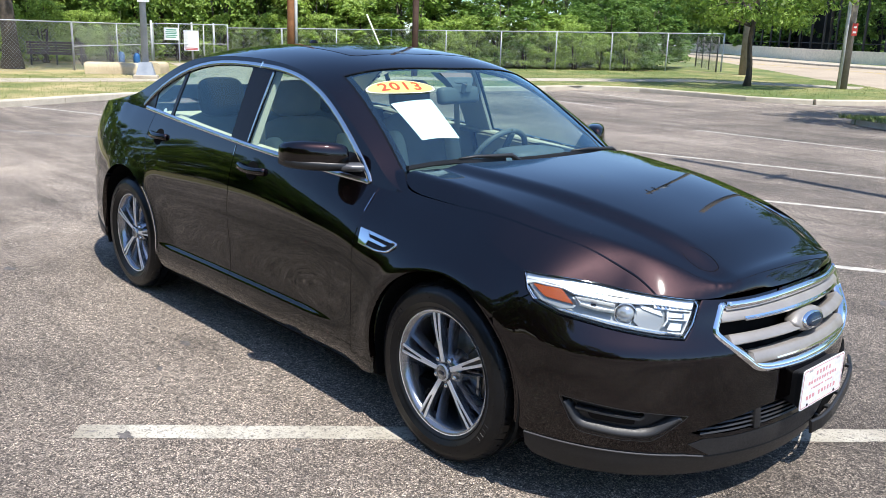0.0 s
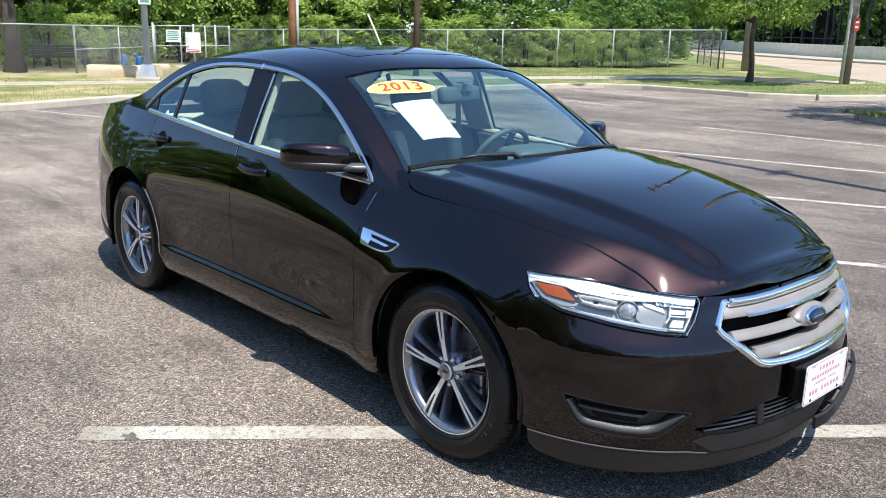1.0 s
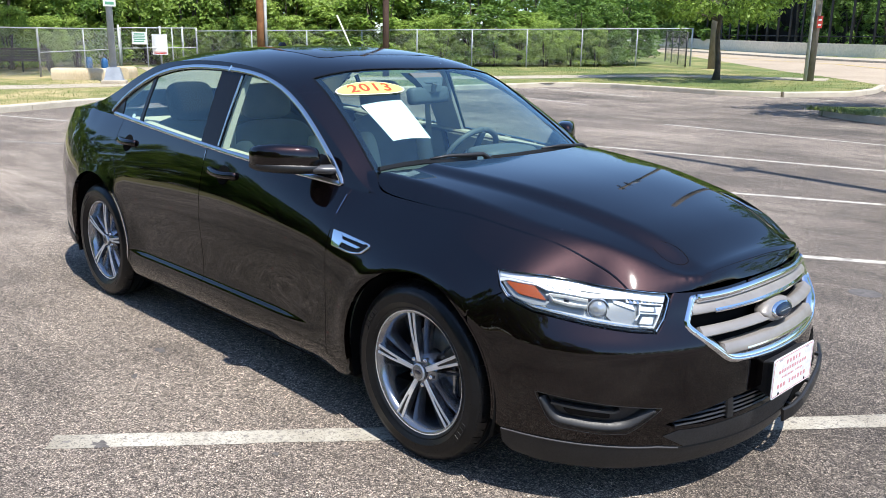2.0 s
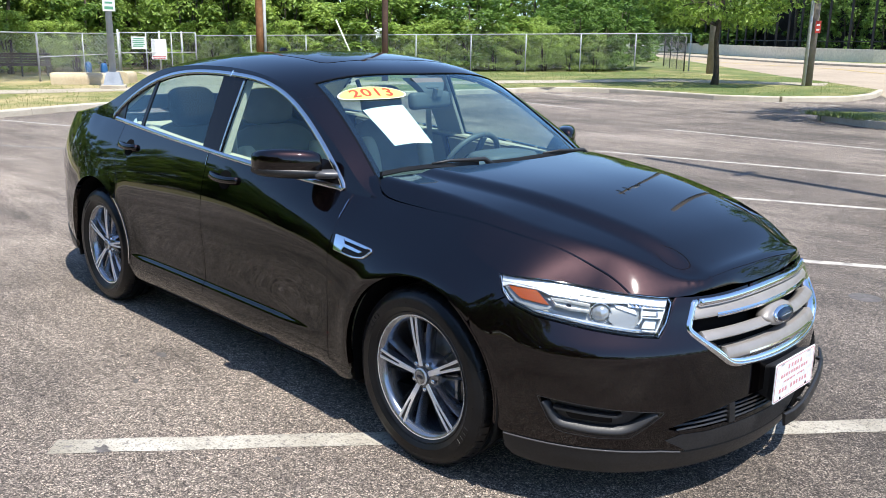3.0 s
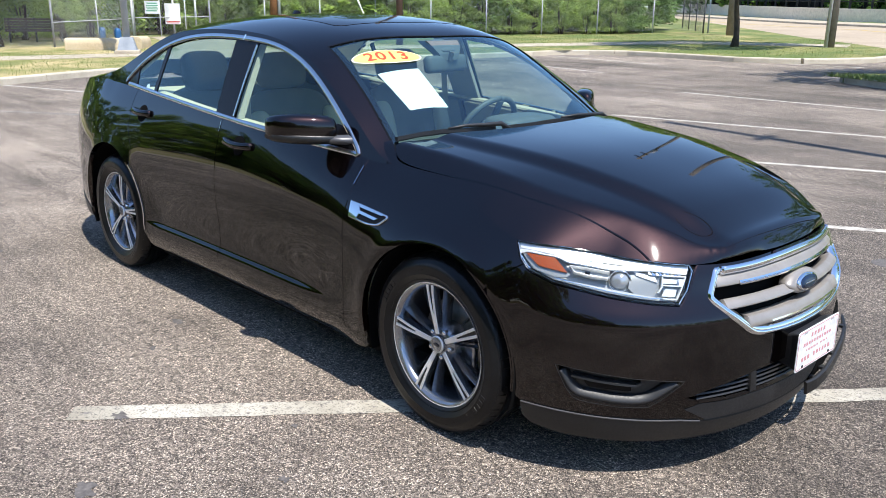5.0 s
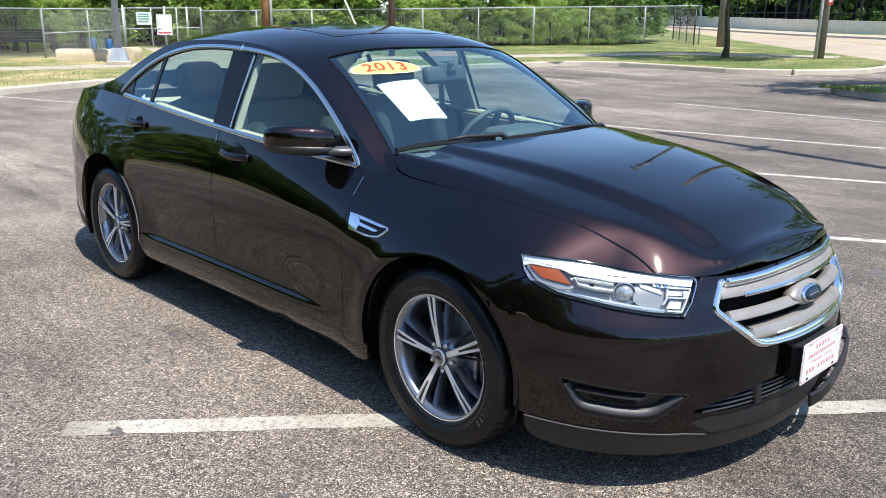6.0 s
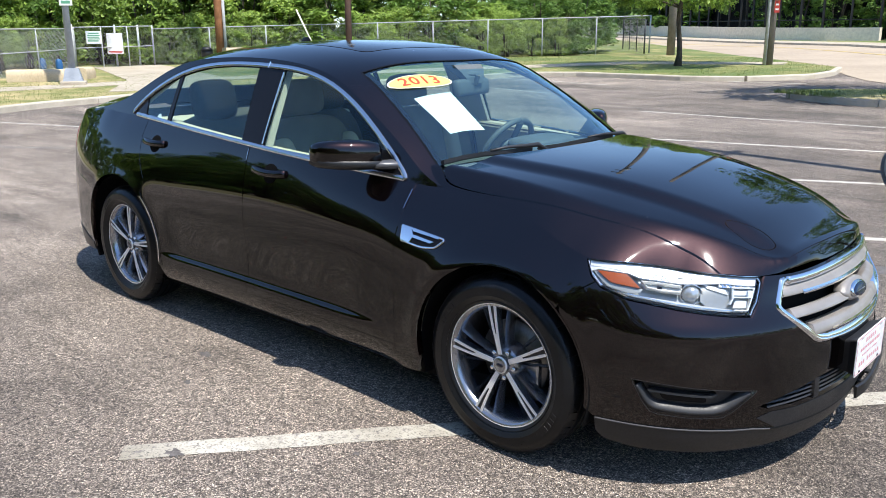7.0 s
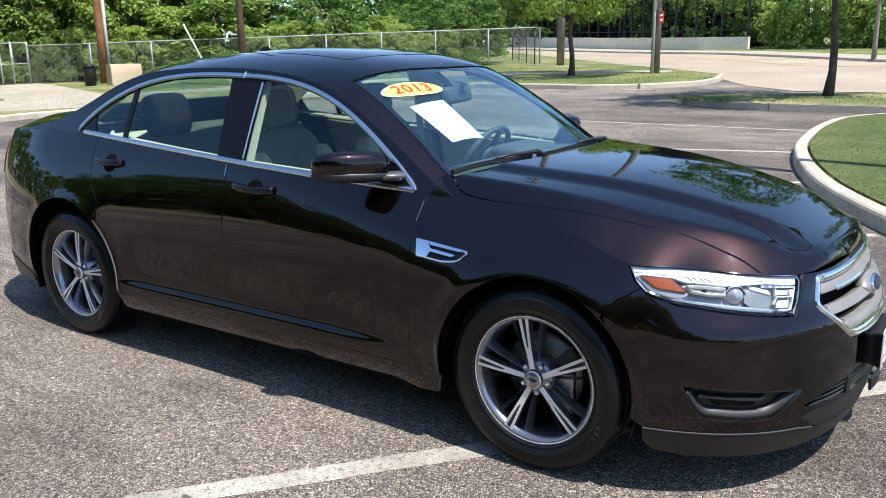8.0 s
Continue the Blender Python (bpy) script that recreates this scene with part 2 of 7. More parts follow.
def mix(m, a, b, fac, how="MIX"):
    x = m.node_tree.nodes.new("ShaderNodeMix")
    x.data_type, x.blend_type = "RGBA", how
    for sock, val in ((x.inputs[6], a), (x.inputs[7], b), (x.inputs[0], fac)):
        if isinstance(val, (int, float)):
            sock.default_value = val
        elif isinstance(val, tuple):
            sock.default_value = (*val, 1)
        else:
            m.node_tree.links.new(val, sock)
    return x.outputs[2]


def put(m, colour=None, rough=None, bump=None, strength=0.3, dist=0.01):
    b = m.node_tree.nodes["Principled BSDF"]
    if colour is not None:
        m.node_tree.links.new(colour, b.inputs["Base Color"])
    if rough is not None:
        m.node_tree.links.new(rough, b.inputs["Roughness"])
    if bump is not None:
        n = m.node_tree.nodes.new("ShaderNodeBump")
        n.inputs["Strength"].default_value, n.inputs["Distance"].default_value = strength, dist
        m.node_tree.links.new(bump, n.inputs["Height"])
        m.node_tree.links.new(n.outputs["Normal"], b.inputs["Normal"])
    return m


def varied(name, dark, light, scale, rough=0.6, bump=0.2, dist=0.005, fine=None, metal=0.0):
    """A surface with large stains and fine grain."""
    m = material(name, dark, rough, metal)
    at = coords(m)
    big = tex(m, "noise", scale, 5, 0.6, at).outputs["Fac"]
    small = tex(m, "noise", fine or scale * 14, 4, 0.6, at).outputs["Fac"]
    c = ramp(m, big, [(0.32, dark), (0.68, light)])
    c = mix(m, c, ramp(m, small, [(0.3, 0.72), (0.7, 1.0)]), 0.8, "MULTIPLY")
    return put(m, c, ramp(m, small, [(0.3, min(1, rough + 0.1)), (0.7, max(0, rough - 0.08))]), small, bump, dist)


def random_tint(m, colour, lo, hi, island=True):
    n = m.node_tree.nodes.new("ShaderNodeNewGeometry" if island else "ShaderNodeObjectInfo")
    out = n.outputs["Random Per Island" if island else "Random"]
    return mix(m, colour, ramp(m, out, [(0.0, lo), (1.0, hi)]), 1.0, "MULTIPLY")


# asphalt: grey binder, pale and dark stones, worn patches, cracks
asphalt = material("asphalt", (0.12, 0.115, 0.11), 0.85)
at = coords(asphalt)
stones = tex(asphalt, "voronoi", 228, at=at)
stones2 = tex(asphalt, "voronoi", 122, at=at)
patches = tex(asphalt, "noise", 0.35, 6, 0.6, at).outputs["Fac"]
blot = tex(asphalt, "noise", 2.2, 5, 0.65, at).outputs["Fac"]
grit = tex(asphalt, "noise", 105, 6, 0.8, at).outputs["Fac"]
c = ramp(asphalt, stones.outputs["Color"], [(0.16, (0.022, 0.020, 0.019)), (0.42, (0.115, 0.103, 0.097)), (0.66, (0.34, 0.306, 0.285)), (0.88, (0.95, 0.88, 0.82))])
c2 = ramp(asphalt, stones2.outputs["Color"], [(0.2, (0.06, 0.056, 0.054)), (0.9, (0.45, 0.405, 0.38))])
c = mix(asphalt, c, c2, 0.30)
c = mix(asphalt, c, (1.15, 1.045, 0.90), 1.0, "MULTIPLY")
c = mix(asphalt, c, ramp(asphalt, grit, [(0.38, 0.36), (0.60, 1.32)]), 0.9, "MULTIPLY")
coarse = tex(asphalt, "noise", 34, 4, 0.7, at).outputs["Fac"]
c = mix(asphalt, c, ramp(asphalt, coarse, [(0.36, 0.62), (0.50, 1.0), (0.64, 1.34)]), 0.85, "MULTIPLY")
c = mix(asphalt, c, ramp(asphalt, patches, [(0.38, 0.56), (0.62, 1.10)]), 1.0, "MULTIPLY")
c = mix(asphalt, c, ramp(asphalt, blot, [(0.30, 0.80), (0.55, 1.0)]), 0.8, "MULTIPLY")
mp = asphalt.node_tree.nodes.new("ShaderNodeMapping")
mp.inputs["Rotation"].default_value, mp.inputs["Scale"].default_value = (0, 0, 0.84), (0.10, 0.55, 1.0)
asphalt.node_tree.links.new(at, mp.inputs["Vector"])
streak = tex(asphalt, "noise", 1.0, 6, 0.62, mp.outputs["Vector"]).outputs["Fac"]
c = mix(asphalt, c, ramp(asphalt, streak, [(0.34, 0.42), (0.48, 0.86), (0.66, 1.16)]), 1.0, "MULTIPLY")
# smoothly paler stretch behind the car, even tone beyond it
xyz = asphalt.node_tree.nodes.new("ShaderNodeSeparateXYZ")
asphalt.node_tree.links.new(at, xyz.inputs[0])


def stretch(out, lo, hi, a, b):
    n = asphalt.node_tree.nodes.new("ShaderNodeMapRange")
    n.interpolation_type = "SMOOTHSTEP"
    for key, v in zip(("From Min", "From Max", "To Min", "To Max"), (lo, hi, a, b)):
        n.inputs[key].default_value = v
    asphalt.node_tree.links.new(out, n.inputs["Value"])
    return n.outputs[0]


pale_mask = mix(asphalt, stretch(xyz.outputs[0], 0.5, -5.0, 0.0, 1.0), stretch(xyz.outputs[1], 4.0, 0.5, 0.0, 1.0), 1.0, "MULTIPLY")
c = mix(asphalt, c, mix(asphalt, (1.04, 1.04, 1.04), (1.56, 1.55, 1.54), pale_mask), 1.0, "MULTIPLY")
# tar seams and scuffs drawn out along the lanes
mp2 = asphalt.node_tree.nodes.new("ShaderNodeMapping")
mp2.inputs["Rotation"].default_value, mp2.inputs["Scale"].default_value = (0, 0, 0.75), (0.35, 2.6, 1.0)
asphalt.node_tree.links.new(at, mp2.inputs["Vector"])
scuff = tex(asphalt, "noise", 1.0, 8, 0.72, mp2.outputs["Vector"], Distortion=0.6).outputs["Fac"]
c = mix(asphalt, c, ramp(asphalt, scuff, [(0.36, 0.62), (0.47, 1.0), (0.62, 1.12)]), 0.9, "MULTIPLY")
put(asphalt, c, None, stones.outputs["Distance"], 1.0, 0.008)

# old road paint: white worn through to the stones
paint = material("road_paint", (0.75, 0.74, 0.7), 0.7)
at = coords(paint)
wear = tex(paint, "noise", 28, 6, 0.7, at).outputs["Fac"]
speck = tex(paint, "voronoi", 190, at=at).outputs["Color"]
fade = tex(paint, "noise", 1.6, 4, 0.6, at).outputs["Fac"]
c = ramp(paint, fade, [(0.36, (0.28, 0.25, 0.195)), (0.62, (0.50, 0.465, 0.39))])
c = mix(paint, (0.17, 0.155, 0.14), c, ramp(paint, wear, [(0.34, 0.0), (0.46, 1.0)]))
c = mix(paint, c, ramp(paint, speck, [(0.12, 0.34), (0.34, 0.95), (0.8, 1.05)]), 1.0, "MULTIPLY")
put(paint, c, None, wear, 0.3, 0.003)

paint_faded = material("faded_road_paint", (0.45, 0.44, 0.42), 0.75)
at = coords(paint_faded)
wear = tex(paint_faded, "noise", 9, 6, 0.7, at).outputs["Fac"]
put(paint_faded, ramp(paint_faded, wear, [(0.34, (0.22, 0.20, 0.175)), (0.50, (0.46, 0.425, 0.365)), (0.7, (0.62, 0.58, 0.50))]))

paint_ghost = material("worn_off_road_paint", (0.3, 0.29, 0.27), 0.8)
at = coords(paint_ghost)
wear = tex(paint_ghost, "noise", 5, 7, 0.75, at).outputs["Fac"]
put(paint_ghost, ramp(paint_ghost, wear, [(0.44, (0.17, 0.155, 0.14)), (0.56, (0.24, 0.22, 0.19)), (0.68, (0.50, 0.46, 0.39))]))

concrete = varied("concrete", (0.38, 0.325, 0.245), (0.50, 0.435, 0.335), 1.3, 0.85, 0.35, 0.004, 40)
kerb_concrete = varied("kerb_concrete", (0.44, 0.385, 0.295), (0.60, 0.53, 0.42), 2.5, 0.85, 0.5, 0.006, 35)
road_concrete = varied("road_concrete", (0.36, 0.29, 0.21), (0.48, 0.39, 0.285), 0.25, 0.85, 0.2, 0.003, 9)
wall_concrete = varied("wall_concrete", (0.78, 0.69, 0.54), (0.88, 0.79, 0.64), 0.4, 0.85, 0.2, 0.004, 6)
barrier_mat = varied("barrier_concrete", (0.52, 0.41, 0.26), (0.64, 0.52, 0.35), 1.2, 0.8, 0.3, 0.005, 20)

grass_ground = material("grass_ground", (0.1, 0.14, 0.04), 0.9)
at = coords(grass_ground)
dry = tex(grass_ground, "noise", 0.45, 6, 0.65, at).outputs["Fac"]
tuft = tex(grass_ground, "noise", 14, 5, 0.75, at).outputs["Fac"]
far_y = grass_ground.node_tree.nodes.new("ShaderNodeSeparateXYZ")
grass_ground.node_tree.links.new(at, far_y.inputs[0])
lush = grass_ground.node_tree.nodes.new("ShaderNodeMapRange")
for key, v in zip(("From Min", "From Max", "To Min", "To Max"), (10.0, 20.0, 0.02, -0.10)):
    lush.inputs[key].default_value = v
grass_ground.node_tree.links.new(far_y.outputs[1], lush.inputs["Value"])
moist = grass_ground.node_tree.nodes.new("ShaderNodeMath")
grass_ground.node_tree.links.new(dry, moist.inputs[0])
grass_ground.node_tree.links.new(lush.outputs[0], moist.inputs[1])
dry = moist.outputs[0]
c = ramp(grass_ground, dry, [(0.34, (0.125, 0.170, 0.042)), (0.47, (0.25, 0.245, 0.085)), (0.62, (0.48, 0.385, 0.19))])
c = mix(grass_ground, c, ramp(grass_ground, tuft, [(0.3, 0.5), (0.7, 1.25)]), 0.9, "MULTIPLY")
put(grass_ground, c, None, tuft, 0.8, 0.05)

lawn_ground = material("lawn_ground", (0.12, 0.2, 0.04), 0.9)
at = coords(lawn_ground)
dry = tex(lawn_ground, "noise", 0.9, 6, 0.65, at).outputs["Fac"]
tuft = tex(lawn_ground, "noise", 22, 5, 0.75, at).outputs["Fac"]
c = ramp(lawn_ground, dry, [(0.32, (0.060, 0.105, 0.016)), (0.52, (0.115, 0.150, 0.032)), (0.72, (0.23, 0.205, 0.08))])
c = mix(lawn_ground, c, ramp(lawn_ground, tuft, [(0.34, 0.28), (0.66, 1.35)]), 0.9, "MULTIPLY")
put(lawn_ground, c, None, tuft, 0.8, 0.04)

blade = material("grass_blade", (0.12, 0.2, 0.04), 0.6)
c = mix(blade, (0.080, 0.130, 0.020), (0.225, 0.255, 0.062), random_tint(blade, (1.0, 1.0, 1.0), 0.0, 1.0))
put(blade, c)


def leaf_material(name, dark, light):
    m = material(name, dark, 0.5)
    n = m.node_tree.nodes.new("ShaderNodeNewGeometry").outputs["Random Per Island"]
    c = ramp(m, n, [(0.0, dark), (0.6, light), (1.0, tuple(min(1, v * 1.25) for v in light))])
    put(m, c)
    b = m.node_tree.nodes["Principled BSDF"]
    t = m.node_tree.nodes.new("ShaderNodeBsdfTranslucent")
    m.node_tree.links.new(c, t.inputs["Color"])
    mx = m.node_tree.nodes.new("ShaderNodeMixShader")
    mx.inputs["Fac"].default_value = 0.46
    m.node_tree.links.new(b.outputs[0], mx.inputs[1])
    m.node_tree.links.new(t.outputs[0], mx.inputs[2])
    m.node_tree.links.new(mx.outputs[0], m.node_tree.nodes["Material Output"].inputs["Surface"])
    return m


leaf_a = leaf_material("leaf_mid", (0.095, 0.165, 0.026), (0.27, 0.39, 0.075))
leaf_b = leaf_material("leaf_dark", (0.07, 0.135, 0.023), (0.165, 0.28, 0.052))
leaf_c = leaf_material("leaf_bright", (0.16, 0.25, 0.042), (0.37, 0.49, 0.11))
bark = varied("bark", (0.055, 0.042, 0.032), (0.12, 0.095, 0.072), 5, 0.9, 0.8, 0.02, 40)
pole_wood = varied("weathered_pole_wood", (0.16, 0.135, 0.11), (0.27, 0.235, 0.20), 3, 0.85, 0.4, 0.01, 30)
pole_brown = varied("stained_pole_wood", (0.20, 0.085, 0.03), (0.34, 0.15, 0.06), 3, 0.8, 0.4, 0.01, 30)
pole_dark = varied("dark_pole_wood", (0.055, 0.03, 0.02), (0.11, 0.06, 0.04), 3, 0.8, 0.4, 0.01, 30)
bench_wood = varied("bench_wood", (0.045, 0.03, 0.022), (0.10, 0.065, 0.045), 4, 0.7, 0.3, 0.005, 40)
galv = varied("galvanised_steel", (0.44, 0.45, 0.45), (0.58, 0.59, 0.59), 6, 0.5, 0.05, 0.002, 30, 0.05)
grey_paint = varied("grey_painted_steel", (0.26, 0.29, 0.33), (0.36, 0.39, 0.43), 3, 0.5, 0.1, 0.002, 50)
black_steel = material("black_steel", (0.012, 0.012, 0.013), 0.5)
white_sign = varied("white_sign", (0.68, 0.70, 0.68), (0.80, 0.81, 0.79), 3, 0.5, 0.05, 0.001, 30)
sign_green = material("sign_green_ink", (0.10, 0.30, 0.18), 0.6)
sign_red = material("sign_red_ink", (0.45, 0.04, 0.03), 0.6)
blue_plastic = material("blue_plastic", (0.02, 0.10, 0.26), 0.5)
# near-black for the added backdrop, the darkness behind the fence as colour
dark_building = varied("backdrop_black", (0.010, 0.010, 0.011), (0.022, 0.021, 0.021), 0.5, 0.5, 0.1, 0.004, 8)
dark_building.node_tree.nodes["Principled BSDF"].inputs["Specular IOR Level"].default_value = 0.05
brick_wall = varied("far_brick", (0.20, 0.10, 0.07), (0.30, 0.16, 0.11), 0.6, 0.8, 0.2, 0.01, 10)

# ---- car materials ----
car_paint = material("dark_brown_metallic_paint", (0.03, 0.010, 0.007), 0.40, 1.0, Coat_Weight=1.0, Coat_Roughness=0.035, Specular_Tint=(0.07, 0.05, 0.05, 1))
at = coords(car_paint)
flake = tex(car_paint, "voronoi", 1400, at=at).outputs["Color"]
dust = tex(car_paint, "noise", 3.0, 6, 0.65, at).outputs["Fac"]
base = mix(car_paint, (0.0034, 0.0020, 0.0022), (0.0160, 0.0078, 0.0081), flake)
# sparse stone chips
chip = tex(car_paint, "voronoi", 5.5, at=at)
spot = ramp(car_paint, chip.outputs["Distance"], [(0.0, 1.0), (0.008, 1.0), (0.011, 0.0)])
some = ramp(car_paint, chip.outputs["Color"], [(0.60, 0.0), (0.62, 1.0)])
put(car_paint, mix(car_paint, base, (0.55, 0.52, 0.50), mix(car_paint, spot, some, 1.0, "MULTIPLY")))
car_paint.node_tree.nodes["Principled BSDF"].inputs["Coat IOR"].default_value = 1.53
car_paint.node_tree.links.new(ramp(car_paint, dust, [(0.35, 0.030), (0.75, 0.055)]), car_paint.node_tree.nodes["Principled BSDF"].inputs["Coat Roughness"])
chrome = material("chrome", (0.82, 0.83, 0.85), 0.07, 1.0)
satin_trim = material("satin_chrome", (0.60, 0.61, 0.63), 0.2, 1.0)
grille_silver = varied("champagne_silver", (0.29, 0.268, 0.245), (0.35, 0.322, 0.295), 3, 0.36, 0.0, 0.001, 8, 0.35)
black_plastic = varied("black_plastic", (0.012, 0.012, 0.013), (0.022, 0.022, 0.023), 6, 0.5, 0.1, 0.001, 120)
lip_plastic = varied("grey_black_plastic", (0.009, 0.009, 0.0095), (0.016, 0.016, 0.0165), 5, 0.42, 0.12, 0.001, 120)
cowl_grey = varied("dusty_cowl_plastic", (0.030, 0.032, 0.034), (0.075, 0.077, 0.078), 9, 0.6, 0.15, 0.001, 90)
gloss_black = material("gloss_black", (0.006, 0.006, 0.007), 0.08, Specular_IOR_Level=0.14)
# openings, housings and cups: their inner shade is put into this near-black
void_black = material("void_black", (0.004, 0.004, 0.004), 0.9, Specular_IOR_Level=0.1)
rubber = varied("tyre_rubber", (0.004, 0.0042, 0.0048), (0.010, 0.0105, 0.0115), 9, 0.34, 0.2, 0.002, 70)
rubber.node_tree.nodes["Principled BSDF"].inputs["Specular IOR Level"].default_value = 0.28
wheel_face = material("machined_alloy", (0.90, 0.88, 0.85), 0.38, 0.30)
wheel_grey = material("grey_painted_alloy", (0.30, 0.315, 0.34), 0.22, 0.85)
rotor = varied("brake_rotor", (0.20, 0.19, 0.18), (0.32, 0.30, 0.28), 15, 0.4, 0.05, 0.001, 80, 0.9)
beige = varied("beige_trim", (0.66, 0.59, 0.43), (0.75, 0.68, 0.52), 4, 0.75, 0.1, 0.001, 120)
beige_light = varied("pale_beige_trim", (0.68, 0.63, 0.50), (0.76, 0.71, 0.58), 4, 0.7, 0.1, 0.001, 120)
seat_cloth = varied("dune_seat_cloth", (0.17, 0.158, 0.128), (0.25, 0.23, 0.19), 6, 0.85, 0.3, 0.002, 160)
# rear bench and headrests: the rear cabin's shade is put into the cloth colour
shaded_bench_cloth = varied("shaded_dune_bench_cloth", (0.060, 0.060, 0.052), (0.095, 0.093, 0.080), 6, 0.85, 0.3, 0.002, 160)
headrest_dark = varied("dark_headrest_cloth", (0.010, 0.0105, 0.010), (0.018, 0.0185, 0.0175), 6, 0.8, 0.2, 0.001, 160)
headrest_dark.node_tree.nodes["Principled BSDF"].inputs["Specular IOR Level"].default_value = 0.15
dash_dark = varied("dark_dash", (0.095, 0.108, 0.108), (0.130, 0.146, 0.146), 6, 0.55, 0.2, 0.001, 160)
paper = material("white_paper", (0.88, 0.88, 0.89), 0.7)
sticker_yellow = material("sticker_yellow", (0.85, 0.60, 0.14), 0.5)
sticker_white = material("sticker_white", (0.80, 0.76, 0.66), 0.5)
sticker_red = material("sticker_red", (0.62, 0.045, 0.012), 0.5)
plate_white = varied("plate_white", (0.80, 0.79, 0.79), (0.86, 0.855, 0.855), 9, 0.4, 0.02, 0.001, 60)
plate_ink = material("plate_red_ink", (0.60, 0.27, 0.28), 0.6)
amber = material("amber_lens", (0.25, 0.050, 0.008), 0.35, Specular_IOR_Level=0.2)
bowl_grey = material("bowl_grey", (0.28, 0.29, 0.29), 0.32, 0.4)
lens_grey = material("projector_glass", (0.50, 0.51, 0.515), 0.12, 0.6, Coat_Weight=1.0)
red_lens = material("red_lens", (0.35, 0.012, 0.01), 0.12, Coat_Weight=1.0)
lamp_silver = material("lamp_reflector", (0.82, 0.82, 0.81), 0.30, 0.45)
lamp_dark = material("lamp_bezel", (0.40, 0.41, 0.41), 0.38, 0.3)
badge_blue = material("badge_blue", (0.006, 0.014, 0.035), 0.25, 0.0)


def glass(name, tint, rough=0.0, base=0.06):
    m = bpy.data.materials.new(name)
    m.use_nodes = True
    nt = m.node_tree
    nt.nodes.remove(nt.nodes["Principled BSDF"])
    tr, gl = nt.nodes.new("ShaderNodeBsdfTransparent"), nt.nodes.new("ShaderNodeBsdfGlossy")
    lw, mx = nt.nodes.new("ShaderNodeLayerWeight"), nt.nodes.new("ShaderNodeMixShader")
    tr.inputs["Color"].default_value = (*tint, 1)
    gl.inputs["Roughness"].default_value = rough
    gl.inputs["Color"].default_value = (0.78, 0.98, 1.0, 1)
    po, mu = nt.nodes.new("ShaderNodeMath"), nt.nodes.new("ShaderNodeMath")
    po.operation, mu.operation, mu.use_clamp = "POWER", "MULTIPLY_ADD", True
    po.inputs[1].default_value = 4.2
    mu.inputs[1].default_value, mu.inputs[2].default_value = 0.9, base
    nt.links.new(lw.outputs["Facing"], po.inputs[0])
    nt.links.new(po.outputs[0], mu.inputs[0])
    nt.links.new(mu.outputs[0], mx.inputs["Fac"])
    nt.links.new(tr.outputs[0], mx.inputs[1])
    nt.links.new(gl.outputs[0], mx.inputs[2])
    nt.links.new(mx.outputs[0], nt.nodes["Material Output"].inputs["Surface"])
    return m


wind_glass = glass("windscreen_glass", (0.76, 0.92, 0.88), 0.0, 0.13)
side_glass = glass("side_glass", (0.76, 0.88, 0.83), 0.0, 0.04)
lens_glass = glass("lamp_lens", (0.96, 0.97, 0.96), 0.0, 0.03)
foot_grey = material("satin_grey_plastic", (0.09, 0.09, 0.095), 0.35, 0.3)
# ---- the site: ground, verges, road ----
def lie(y):
    """Height of the ground: level under the car, rising gently away from it."""
    u = np.minimum(np.asarray(y, float), 110) - 7
    return 0.01 * (u + np.sqrt(u * u + 4))


def sheet(name, loop, mat, lift, step=2.0, label="", category="", kind="structure", thick=0.0, edge_mat=None):
    """A flat piece that follows the lie of the land; thick gives it a skirt."""
    Q, F = flat_patch([resample(loop, step)], step)
    V = np.column_stack([Q, lie(Q[:, 1]) + lift])
    F = [list(f) for f in F]
    mo = [0] * len(F)
    if thick:
        lp = resample(loop, step)
        if ((lp[:, 0] * np.roll(lp[:, 1], -1)) - (np.roll(lp[:, 0], -1) * lp[:, 1])).sum() < 0:
            lp = lp[::-1]
        n0, n = len(V), len(lp)
        top = np.column_stack([lp, lie(lp[:, 1]) + lift])
        V = np.vstack([V, top, top - np.array((0, 0, thick))])
        F += [[n0 + i, n0 + n + i, n0 + n + (i + 1) % n, n0 + (i + 1) % n] for i in range(n)]
        mo += [1 if edge_mat else 0] * n
    ob = build(name, V, F, None, mats=[mat] + ([edge_mat] if edge_mat else []), mat_of=mo)
    return tagged(ob, label, category, kind=kind)


ys = np.concatenate([np.linspace(-900, -40, 12), np.linspace(-30, 0, 7), np.linspace(2, 20, 13), np.linspace(24, 120, 13), np.linspace(150, 900, 8)])
xs = np.array([-900, -120, -60, -30, 0, 30, 60, 120, 900.0])
V = [(x, y, float(lie(y))) for y in ys for x in xs]
nx = len(xs)
F = [[j * nx + i, j * nx + i + 1, (j + 1) * nx + i + 1, (j + 1) * nx + i] for j in range(len(ys) - 1) for i in range(nx - 1)]
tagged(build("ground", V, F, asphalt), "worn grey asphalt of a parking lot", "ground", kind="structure")


